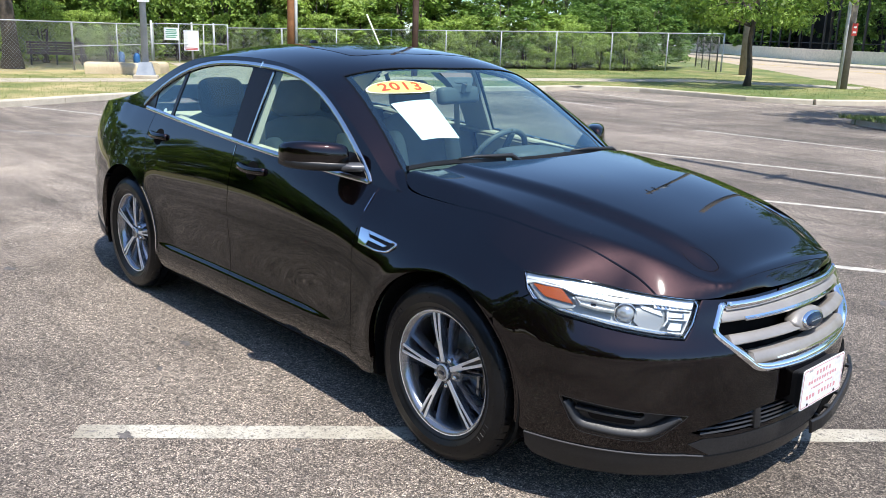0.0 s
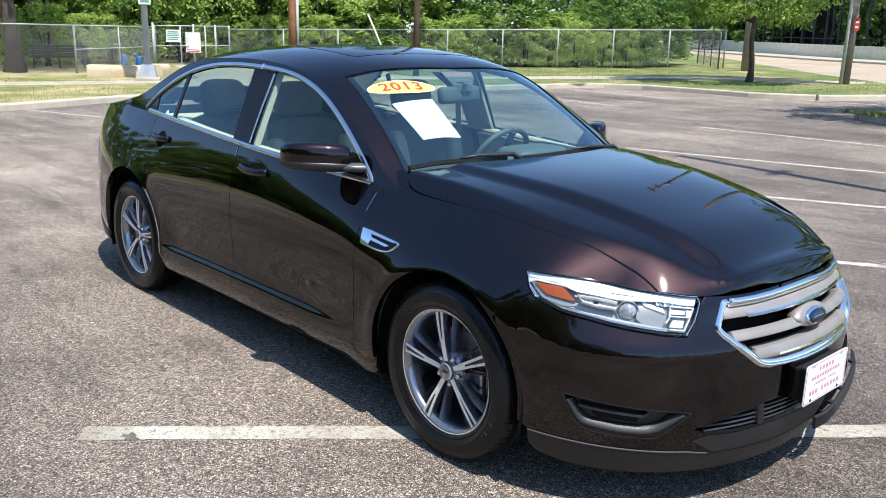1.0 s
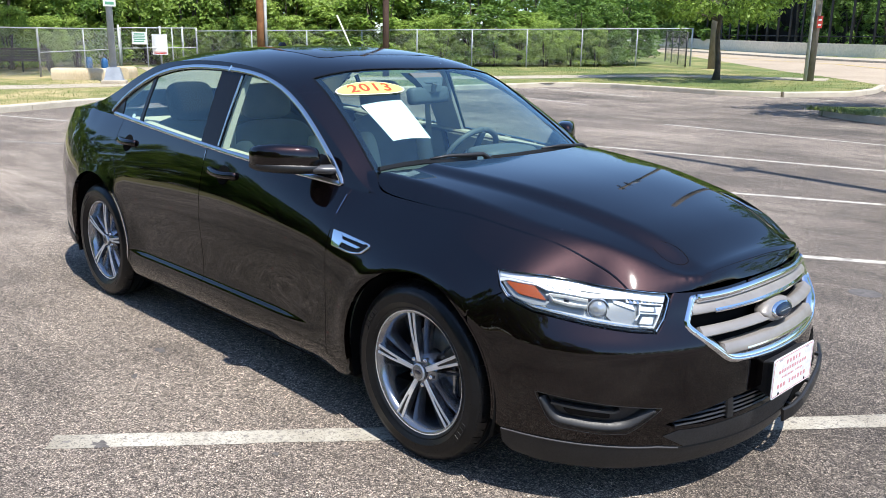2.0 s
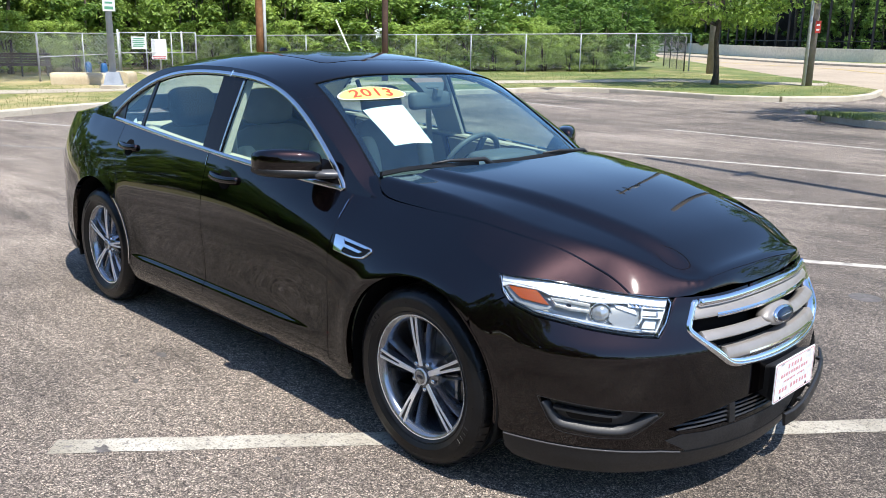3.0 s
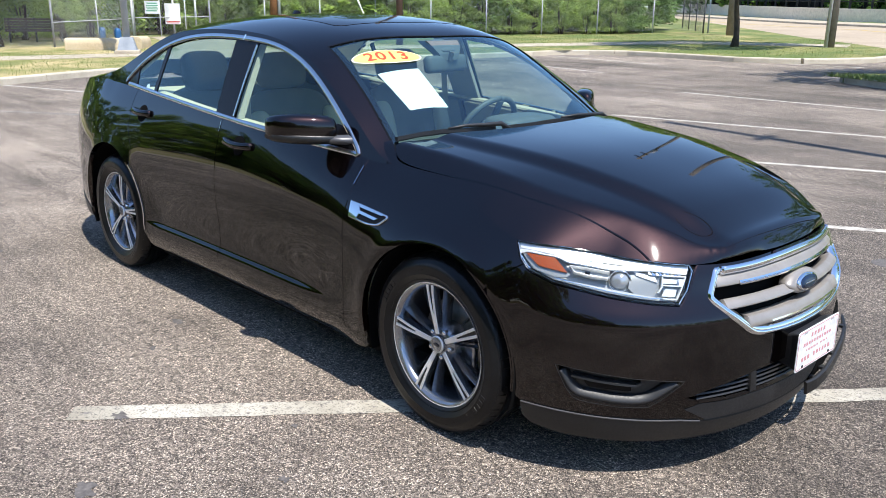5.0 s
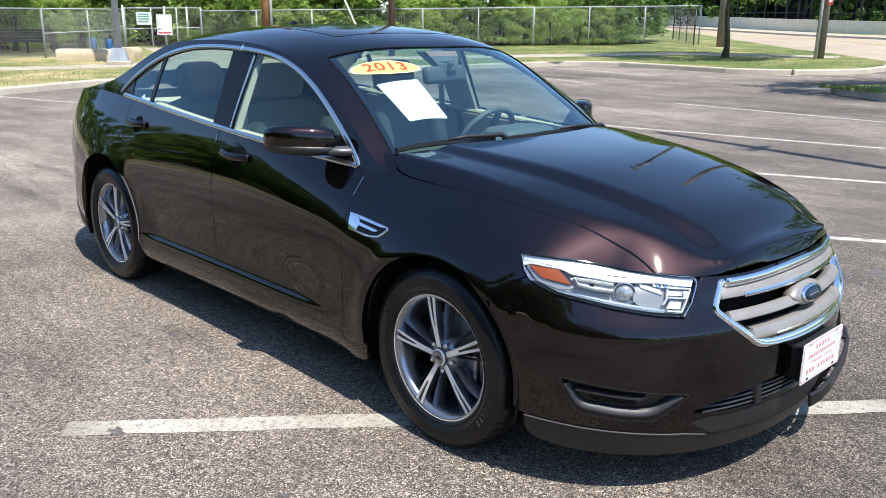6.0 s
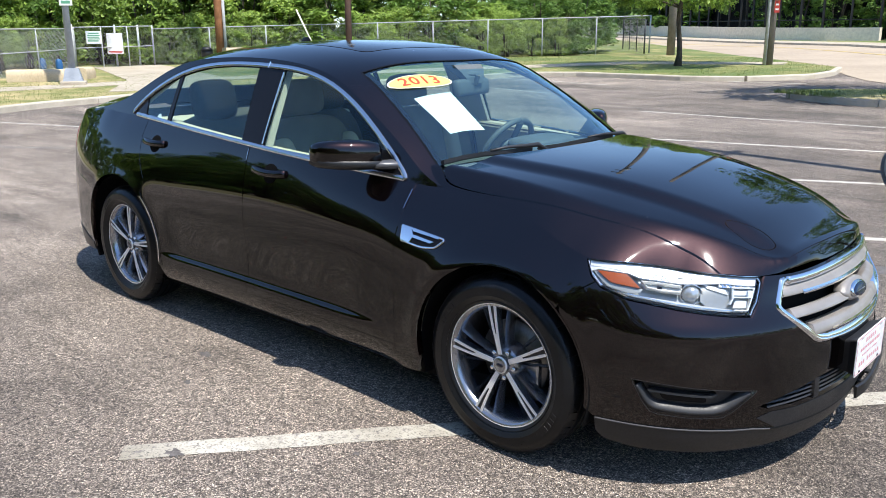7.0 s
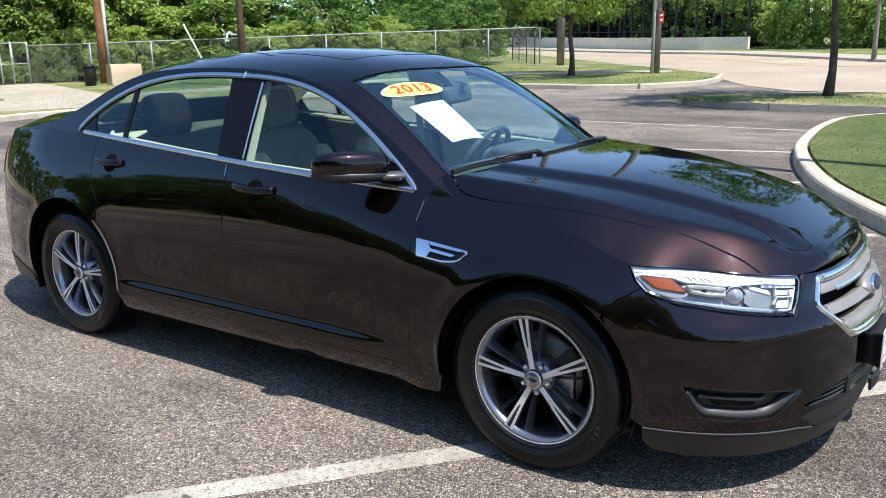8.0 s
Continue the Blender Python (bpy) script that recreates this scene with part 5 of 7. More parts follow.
bon_loop = bon_right + [(NOSE_X - 0.002, 0.0)] + [(x, -y) for x, y in bon_right[::-1]] + rear_edge
part("bonnet", skin_patch(bonnet, [bon_loop], 0.016, 0, 0.012), car_paint, car)
wt = [(x, float(cut(x)) + G) for x in np.linspace(0.985, 2.132, 60)] + [(x, w) for x, w in zip(ex_f, ew_f) if 0.905 < x < 2.130][::-1][::6] + [(0.905, float(np.interp(0.905, ex_f, ew_f))), (0.905, 0.715), (0.945, 0.690)]
for s in (1, -1):
    part("wing_top", skin_patch(bonnet, [wt], 0.016, 0, 0.01, (s,)), car_paint, car)
boot_edge = [(x, w) for x, w in zip(er_x, er_w) if x < -1.72][::6]
boot_loop = [(x, w) for x, w in boot_edge] + [(-1.72, 0.60), (-1.70, 0.0), (-1.72, -0.60)] + [(x, -w) for x, w in boot_edge[::-1]]
part("boot_lid", skin_patch(boot, [boot_loop], 0.03, 0, 0.01), car_paint, car)

# roof skin with pillars; windscreen and rear window leave openings
ws_w = nat([(0.362, 0.578), (0.7, 0.630), (0.978, 0.690)])
WS = ([(0.425 - 0.063 * (y / 0.578) ** 2, y) for y in np.linspace(-0.578, 0.578, 31)] + [(x, float(ws_w(x))) for x in np.linspace(0.39, 0.97, 20)]
      + [(1.072 - 0.094 * (y / 0.69) ** 2, y) for y in np.linspace(0.69, -0.69, 31)] + [(x, -float(ws_w(x))) for x in np.linspace(0.97, 0.39, 20)])
RW = ([(-0.985 + 0.05 * (y / 0.5) ** 2, y) for y in np.linspace(-0.5, 0.5, 21)] + [(-1.70 + 0.06 * (y / 0.56) ** 2, y) for y in np.linspace(0.57, -0.57, 21)])
WS, RW = np.array(WS), np.array(RW)
rx = np.linspace(-1.98, 1.02, 110)
rw = [float(glass_w(x, edge_z(x))) for x in rx]
roof_loop = [(x, w) for x, w in zip(rx, rw)] + [(1.02, 0.72), (1.075, 0.3), (1.08, 0.0), (1.075, -0.3), (1.02, -0.72)] + [(x, -w) for x, w in list(zip(rx, rw))[::-1]]
part("roof", skin_patch(roof, [roof_loop, WS, RW], 0.018, 0, 0.012), car_paint, car)
part("windscreen", skin_patch(roof, [WS], 0.03, -0.004), wind_glass, car, "green-tinted windscreen")
part("rear_window", skin_patch(roof, [RW], 0.03, -0.004), side_glass, car, "green-tinted rear window")
SUNROOF = rounded([(0.20, 0.40), (0.20, -0.40), (-0.28, -0.41), (-0.28, 0.41)], 0.06, 6)
part("sunroof", skin_patch(roof, [SUNROOF], 0.02, 0.0016, 0.003), gloss_black, car, "dark glass sunroof panel")
ws_mid = WS.mean(0)
WS_IN = ws_mid + (WS - ws_mid) * np.array((0.915, 0.945)) + np.array((-0.004, 0))
part("windscreen_border", skin_patch(roof, [WS, WS_IN], 0.03, -0.0065), gloss_black, car, "black ceramic windscreen border")
part("windscreen_seal", rail(roof, resample(WS, 0.03), [(0.006, -0.006), (0.005, 0.0006), (-0.004, 0.0006), (-0.005, -0.006)]), gloss_black, car)

# side: pillars around the glass, chrome surround
dlo = nat([(-1.43, 1.140), (-1.36, 1.196), (-1.2, 1.290), (-1.0, 1.366), (-0.728, 1.417), (-0.45, 1.431), (-0.183, 1.426), (0.145, 1.393), (0.36, 1.326), (0.57, 1.212), (0.72, 1.106), (0.80, 1.040), (0.85, 0.990)])
belt = lambda x: np.asarray(top_z(x), float) + 0.004
dlo_loop = [(x, float(dlo(x))) for x in np.linspace(-1.39, 0.80, 70)] + [(0.822, 1.021), (0.838, 1.004), (0.845, 0.994), (0.838, 0.989)] + [(x, float(belt(x))) for x in np.linspace(0.82, -1.37, 60)] + [(-1.405, 1.139), (-1.418, 1.145), (-1.412, 1.156)]
dlo_loop = np.array(dlo_loop)
side_top = [(x, float(edge_z(x))) for x in np.linspace(-1.98, 1.0, 100)]
side_loop = side_top + [(1.0, float(top_z(0.99)) - 0.01)] + [(x, float(top_z(x)) - 0.006) for x in np.linspace(0.95, -1.95, 90)]
for s in (1, -1):
    part("side_frame", skin_patch(side, [side_loop, dlo_loop], 0.016, 0, 0.012, (s,)), car_paint, car)
    part("window_surround", rail(side, resample([p for p in np.roll(dlo_loop, 3, 0) if not (-1.36 < p[0] < 0.815 and p[1] < float(belt(p[0])) + 0.002)], 0.03, False), ring_prof(0.024, 0.008, 6, 0.003), False, (s,)), satin_trim, car, "satin chrome window surround")
    glass_loops = {
        "front_door_glass": [(x, float(dlo(x)) - 0.012) for x in np.linspace(-0.074, 0.80, 40)] + [(0.83, 1.012)] + [(x, float(belt(x)) + 0.010) for x in np.linspace(0.80, -0.074, 30)],
        "rear_door_glass": [(x, float(dlo(x)) - 0.012) for x in np.linspace(-0.98, -0.29, 30)] + [(x, float(belt(x)) + 0.010) for x in np.linspace(-0.255, -0.98, 30)],
        "quarter_glass": [(x, float(dlo(x)) - 0.012) for x in np.linspace(-1.30, -1.015, 14)] + [(x, float(belt(x)) + 0.010) for x in np.linspace(-1.015, -1.27, 12)],
    }
    owner = {"front_door_glass": front_doors[0 if s > 0 else 1], "rear_door_glass": rear_doors[0 if s > 0 else 1], "quarter_glass": rear_doors[0 if s > 0 else 1]}
    for nm, lp in glass_loops.items():
        part(nm, skin_patch(side, [lp], 0.03, -0.008, 0, (s,)), side_glass, owner[nm], "green-tinted window glass")
    seal = [(x, float(dlo(x)) - 0.004) for x in np.linspace(-1.38, 0.82, 80)]
    hole_f, hole_r, hole_q = (np.array(glass_loops[k]) for k in ("front_door_glass", "rear_door_glass", "quarter_glass"))
    inner = dlo_loop
    part("window_frame", skin_patch(side, [inner, hole_f, hole_r, hole_q], 0.014, -0.004, 0.01, (s,)), gloss_black, car, "gloss black window frame")
    part("belt_strip", rail(side, [(x, float(belt(x)) + 0.005) for x in np.linspace(-1.36, 0.62, 70)], ring_prof(0.013, 0.007, 6, 0.003), False, (s,)), satin_trim, car, "satin chrome belt strip")
    part("pillar_strip", rail(side, [(-0.080 + 0.004 * t, 1.065 + (float(dlo(-0.12)) - 1.09) * t) for t in np.linspace(0, 1, 12)], ring_prof(0.007, 0.004, 4, 0.001), False, (s,)), satin_trim, front_doors[0 if s > 0 else 1])
    part("shut_line_chip", rail(side, [(-0.20, float(dlo(-0.2)) - 0.014), (-0.195, float(dlo(-0.2)) + 0.016)], ring_prof(0.004, 0.011, 3, 0.009), False, (s,)), chrome, rear_doors[0 if s > 0 else 1])

# cowl under the windscreen
cowl = [(1.135 - 0.148 * (y / 0.71) ** 2, y) for y in np.linspace(-0.72, 0.72, 31)] + [(1.016 - 0.094 * (y / 0.69) ** 2, y) for y in np.linspace(0.71, -0.71, 31)]


def cowl_fn(x, y):
    x, y = np.asarray(x, float), np.asarray(y, float)
    return np.stack([x, -y, 1.056 - 0.046 * (np.abs(y) / 0.7) ** 3 - 0.010 * step01(1.03, 1.12, x)], -1)


part("cowl_cap", moved(bm_piece(box((-0.035, -0.022, -0.012), (0.035, 0.022, 0.012), 0.008)), pose(0.985, 0.715, 1.022, 0, 12, 24)), black_plastic, car, "black cowl end cap")
part("cowl", skin_patch(cowl_fn, [cowl], 0.03, 0.0), cowl_grey, car, "black plastic cowl")
# ---- the car: lamps, grille, trim ----
def on_skin(loop, mat, name, parent, off, rim=0.0, step=0.01, s=(1,), label="", fn=skin):
    return part(name, skin_patch(fn, [loop], step, off, rim, s), mat, parent, label)




def shrink(loop, k, centre=None):
    loop = np.array(loop)
    c = loop.mean(0) if centre is None else np.array(centre)
    return c + (loop - c) * k


def ball(r, at, squash=1.0, n=16):
    bm = bmesh.new()
    bmesh.ops.create_uvsphere(bm, u_segments=n, v_segments=n // 2, radius=r)
    bmesh.ops.transform(bm, matrix=Matrix.Translation(at) @ Matrix.Diagonal((squash, 1, 1, 1)), verts=bm.verts)
    return bm


for s in (1, -1):
    lamp = on_skin(lamp_loop, lamp_dark, "headlamp", car, -0.045, 0, 0.012, (s,), "clear headlamp with amber side reflector")
    part("lamp_wall", rail(skin, resample(lamp_loop, 0.02), [(0.002, 0.0), (0.004, 0.0), (0.004, -0.06), (0.002, -0.06)], True, (s,)), gloss_black, lamp)
    part("lamp_rim", rail(skin, resample(shrink(lamp_loop, 0.985), 0.015), [(0.0016, -0.012), (0.0016, -0.006), (-0.0014, -0.005), (-0.0014, -0.012)], True, (s,)), chrome, lamp, "chrome lamp rim")
    # upper light band with ribs, amber reflector, light guide, projector, cells at the inner end
    band = [(a, float(top_z(a)) - 0.006) for a in np.linspace(1.792, 2.447, 26)]
    on_skin(band + [(2.434, 0.742), (2.30, 0.757), (2.14, 0.756), (1.985, 0.771), (1.94, 0.785), (1.83, 0.794), (1.806, 0.788)], lamp_silver, "light_band", lamp, -0.010, 0.012, 0.01, (s,), "bright silver upper band")
    for i in range(4):
        a0 = 1.993 + 0.0265 * i
        part("band_rib", rail(skin, [(a0, 0.786 - 0.0035 * i), (a0 + 0.012, 0.778 - 0.0032 * i), (a0 + 0.024, 0.771 - 0.003 * i)], [(0.0014, -0.012), (0.0014, -0.006), (-0.0014, -0.006), (-0.0014, -0.012)], False, (s,)), lamp_dark, lamp)
    part("band_line", rail(skin, [(1.80, 0.8015), (1.90, 0.794), (2.0, 0.783), (2.1, 0.773), (2.2, 0.768), (2.3, 0.764)], [(0.0012, -0.012), (0.0012, -0.007), (-0.0012, -0.007), (-0.0012, -0.012)], False, (s,)), lamp_dark, lamp)
    on_skin([(1.812, 0.788), (1.826, 0.793), (1.880, 0.756), (1.985, 0.740), (2.0, 0.738), (1.99, 0.728), (1.95, 0.724), (1.87, 0.744)], bowl_grey, "side_bezel", lamp, -0.016, 0.012, 0.01, (s,))
    on_skin(rounded([(1.826, 0.790), (1.934, 0.782), (1.990, 0.739), (1.882, 0.755)], 0.006), amber, "amber_reflector", lamp, -0.008, 0.01, 0.008, (s,), "amber side reflector")
    on_skin([(1.87, 0.742), (1.95, 0.722), (2.05, 0.712), (2.20, 0.694), (2.32, 0.678), (2.30, 0.664), (2.13, 0.684), (1.95, 0.712), (1.86, 0.736)], lamp_dark, "lower_panel", lamp, -0.026, 0.01, 0.01, (s,))
    guide = [(1.980, 0.764), (2.052, 0.759), (2.142, 0.750), (2.138, 0.724), (2.072, 0.728), (2.006, 0.740)]
    on_skin(guide, lamp_dark, "guide_well", lamp, -0.024, 0.004, 0.008, (s,))
    part("light_guide", rail(skin, [(2.142, 0.7465), (2.052, 0.756), (1.992, 0.7605), (2.012, 0.743), (2.072, 0.732), (2.138, 0.728)], [(0.0045, -0.02), (0.0035, -0.010), (0.0, -0.007), (-0.0035, -0.010), (-0.0045, -0.02)], False, (s,)), lamp_silver, lamp, "bright light guide")
    part("guide_eye", rail(skin, [(2.052, 0.7455), (2.070, 0.7435)], [(0.004, -0.022), (0.004, -0.018), (-0.004, -0.018), (-0.004, -0.022)], False, (s,)), gloss_black, lamp)
    part("lamp_sill", rail(skin, [(a, z + 0.011) for a, z in line(lamp_out[1:], 0.02)], [(0.0022, -0.03), (0.0022, -0.010), (-0.004, -0.014), (-0.004, -0.03)], False, (s,)), chrome, lamp)
    part("sill_line", rail(skin, [(a, z + 0.020) for a, z in line(lamp_out[3:], 0.02)], [(0.0012, -0.024), (0.0012, -0.018), (-0.0012, -0.018), (-0.0012, -0.024)], False, (s,)), chrome, lamp)
    pc = skin(np.array([2.184]), np.array([0.731]))[0]
    pn = normals_of(skin, np.array([2.184]), np.array([0.731]))[0]
    if pn[1] > 0:
        pn = -pn
    c = Vector(pc) - Vector(pn) * 0.040
    ring = lathe([(0.0325, 0.004), (0.034, -0.010), (0.036, -0.013), (0.038, -0.010), (0.040, 0.03)], 36)
    m = Matrix.Translation(c) @ Vector((0.62, -0.78, 0.03)).to_track_quat("-Y", "Z").to_matrix().to_4x4()
    pv, pf = moved(ring, m)
    lensv = lathe([(0.0001, -0.026), (0.010, -0.0248), (0.020, -0.020), (0.028, -0.012), (0.0325, -0.002), (0.033, 0.006)], 32)
    lv, lf = moved(lensv, m)
    k = np.array((1, s, 1))
    flip = (lambda f: f) if s > 0 else (lambda f: [g[::-1] for g in f])
    part("projector_ring", (pv * k, flip(pf)), chrome, lamp, "chrome projector ring", smooth=True)
    part("projector_lens", (lv * k, flip(lf)), lens_grey, lamp, "glass projector lens", smooth=True)
    on_skin([(2.228, 0.762), (2.30, 0.758), (2.335, 0.738), (2.336, 0.700), (2.31, 0.680), (2.235, 0.690), (2.215, 0.705), (2.222, 0.742)], bowl_grey, "inner_bowl", lamp, -0.028, 0.006, 0.008, (s,), "blue-grey inner bowl")
    on_skin([(2.238, 0.758), (2.318, 0.738), (2.325, 0.722), (2.247, 0.746)], lamp_silver, "bowl_facet", lamp, -0.022, 0.01, 0.006, (s,))
    # sparkling cells: an upper row, two blocks, bright dividing lines
    for i in range(9):
        a0 = 2.292 + 0.0145 * i
        z0 = 0.766 - 0.0015 * i
        for j in range(2):
            on_skin([(a0, z0 - 0.010 * j), (a0 + 0.012, z0 - 0.0015 - 0.010 * j), (a0 + 0.012, z0 - 0.010 - 0.010 * j), (a0, z0 - 0.0085 - 0.010 * j)], (chrome, lamp_silver)[(i + j) % 2], "sparkle_cell", lamp, -0.011 - 0.003 * ((i * 3 + j) % 3), 0.01, 0.012, (s,))
    for cl in ([(2.345, 0.733), (2.398, 0.728), (2.394, 0.715), (2.338, 0.719)], [(2.352, 0.700), (2.392, 0.697), (2.384, 0.676), (2.338, 0.680)], [(2.402, 0.730), (2.428, 0.727), (2.416, 0.704), (2.402, 0.706)]):
        on_skin(cl, lamp_silver, "reflector_cell", lamp, -0.013, 0.012, 0.006, (s,))
    for ln in ([(2.335, 0.7125), (2.37, 0.7095), (2.412, 0.7065)], [(2.388, 0.668), (2.410, 0.700), (2.430, 0.736)], [(2.335, 0.6725), (2.36, 0.670), (2.386, 0.668)], [(2.340, 0.742), (2.38, 0.739), (2.43, 0.735)], [(2.322, 0.690), (2.336, 0.706), (2.342, 0.738)]):
        part("cell_line", rail(skin, ln, [(0.0022, -0.02), (0.0020, -0.009), (-0.0020, -0.009), (-0.0022, -0.02)], False, (s,)), lamp_silver, lamp)
    on_skin(lamp_loop, lens_glass, "lens", lamp, -0.001, 0.008, 0.014, (s,), "clear lens")

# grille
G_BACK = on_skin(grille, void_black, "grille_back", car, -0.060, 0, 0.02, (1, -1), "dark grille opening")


def grille_limit(z):
    return float(np.interp(z, [0.508, 0.541, 0.655, 0.672, 0.746, 0.78], [2.80, 2.668, 2.523, 2.513, 2.548, 2.57]))


def full_front(a0, zf, n=40):
    """Points across the nose from the right limit to the left one."""
    a = np.linspace(a0, 2 * A_FRONT - a0, n)
    am = np.where(a > A_FRONT, 2 * A_FRONT - a, a)
    p = skin(am, zf(am))
    nn = normals_of(skin, np.minimum(am, A_FRONT - 0.002), zf(am))
    nn = np.where((nn[:, :1] * 1.0 + 0) < 0, -nn, nn)
    left = a > A_FRONT
    p[left, 1] *= -1
    nn[left, 1] *= -1
    return p, nn


for zc in (0.710, 0.638, 0.566):
    a0 = max(grille_limit(zc - 0.018), grille_limit(zc + 0.018)) + 0.004
    zf = lambda a, zc=zc: zc + 0.0 * a + 0.004 * np.cos((a - A_FRONT) * 3)
    p, nn = full_front(a0, zf)
    bar = part("grille_bar", sweep(p, nn, [(0.0195, -0.05), (0.0195, -0.014), (0.0175, -0.010), (0.002, -0.003), (-0.013, 0.002), (-0.0180, 0.000), (-0.0195, -0.006), (-0.0195, -0.05)]), grille_silver, G_BACK, "champagne silver grille bar", True)
    edges_sharp(bar, 50)
    if abs(zc - 0.638) > 0.01:
        p, nn = full_front(a0 + 0.10, lambda a, zc=zc: zc - 0.013 + 0 * a)
        sgn = sweep(p, nn, [(0.0080, -0.004), (0.0080, 0.003), (0.002, 0.0045), (0.0, 0.0005), (-0.002, 0.0045), (-0.0075, 0.003), (-0.0080, -0.004)])
        part("grille_inlay", sgn, chrome, G_BACK, "thin chrome inlay")
g_out = resample(grille, 0.02)
mid = [p for p in g_out if p[0] < A_FRONT - 0.004]
# surround as one closed run over both halves
half = np.array([(2.560, 0.752), (2.546, 0.742), (2.515, 0.676), (2.514, 0.664), (2.524, 0.652), (2.66, 0.546), (2.685, 0.533), (2.72, 0.525), (2.80, 0.518), (2.90, 0.514), (A_FRONT, 0.513)])
half = resample(half, 0.02, closed=False)
p1 = skin(half[:, 0], half[:, 1])
n1 = normals_of(skin, np.minimum(half[:, 0], A_FRONT - 0.002), half[:, 1])
n1 = np.where(n1[:, :1] < 0, -n1, n1)
topa = np.linspace(A_FRONT, 2.575, 24)
p2 = skin(topa, top_z(topa) - 0.022)
n2 = normals_of(skin, np.minimum(topa, A_FRONT - 0.002), top_z(topa) - 0.022)
n2 = np.where(n2[:, :1] < 0, -n2, n2)
mir = np.array((1, -1, 1))
pts = np.vstack([p1, (p1[:-1] * mir)[::-1]])
nrm = np.vstack([n1, (n1[:-1] * mir)[::-1]])
part("grille_frame", sweep(pts, nrm, [(0.004, -0.04), (0.008, 0.0), (0.004, 0.008), (-0.006, 0.007), (-0.017, -0.008), (-0.018, -0.04)]), chrome, G_BACK, "chrome grille frame", True)
part("grille_inner_band", sweep(pts, nrm, [(0.004, 0.002), (0.008, 0.004), (0.026, -0.020), (0.027, -0.036), (0.004, -0.036)]), chrome, G_BACK, "broad chrome inner edge of the grille frame", True)
pts = np.vstack([p2[::-1], (p2[1:] * mir)])
nrm = np.vstack([n2[::-1], (n2[1:] * mir)])
part("grille_top_band", sweep(pts, nrm, [(0.016, -0.04), (0.014, 0.002), (0.008, 0.008), (-0.008, 0.006), (-0.016, -0.006), (-0.016, -0.04)]), chrome, G_BACK, "chrome band above the grille", True)


def oval(ry, rz, depth, x, zc, name, mat, parent, label="", n=40, yc=0.0):
    ring = [(math.cos(2 * math.pi * i / n), math.sin(2 * math.pi * i / n)) for i in range(n)]
    rings = []
    for k, dx in ((1.0, -depth), (1.0, -0.004), (0.95, 0.0), (0.6, 0.002), (0.2, 0.003)):
        rings.append([(x + dx - 0.35 * (rz * k * q), yc + ry * k * c, zc + rz * k * q) for c, q in ring])
    return part(name, loft(rings), mat, parent, label, True)


bw = [(0.12, 0.0), (0.075, 0.032), (0.0, 0.042), (-0.075, 0.032), (-0.12, 0.0), (-0.075, -0.032), (0.0, -0.042), (0.075, -0.032)]
rings = [[(2.385 + d - 0.35 * b * k, a * k, 0.646 + b * k) for a, b in resample(rounded(bw, 0.05), 0.02)] for d, k in ((-0.03, 1.0), (0.004, 0.96), (0.014, 0.8))]
badge_base = part("badge_mount", loft(rings), grille_silver, car, "champagne badge mount", True)
oval(0.068, 0.0285, 0.02, 2.409, 0.647, "badge_ring", chrome, badge_base, "oval chrome badge ring")
oval(0.060, 0.0225, 0.004, 2.4135, 0.647, "badge_field", badge_blue, badge_base, "dark blue badge field")
sq = part("badge_mark", box((2.4155, -0.034, 0.6445), (2.4172, 0.034, 0.6490), 0.001), satin_trim, badge_base)

# lower inlet, slats, fin, chin insert
INLET = on_skin(inlet, void_black, "inlet_back", car, -0.055, 0, 0.02, (1, -1), "dark lower air inlet")
for i, z in enumerate((0.312, 0.330, 0.348, 0.366)):
    a0 = float(np.interp(z, [0.30, 0.326, 0.352, 0.386], [2.50, 2.43, 2.53, 2.71])) + 0.01
    p, nn = full_front(a0, lambda a, z=z: z + 0 * a)
    part("inlet_slat", sweep(p, nn, [(0.004, -0.045), (0.0045, -0.012), (0.0, -0.008), (-0.004, -0.012), (-0.004, -0.045)]), black_plastic, INLET)
for s in (1, -1):
    on_skin([(2.690, 0.388), (2.712, 0.390), (2.735, 0.300), (2.705, 0.300)], black_plastic, "inlet_fin", INLET, -0.002, 0.03, 0.008, (s,))
on_skin([(2.432, 0.284), (2.523, 0.232), (2.80, 0.223), (A_FRONT + 0.001, 0.222), (A_FRONT + 0.001, 0.298), (2.79, 0.296), (2.6, 0.294), (2.49, 0.300)], black_plastic, "chin_insert", car, 0.003, 0.006, 0.012, (1, -1), "scratched black chin insert")

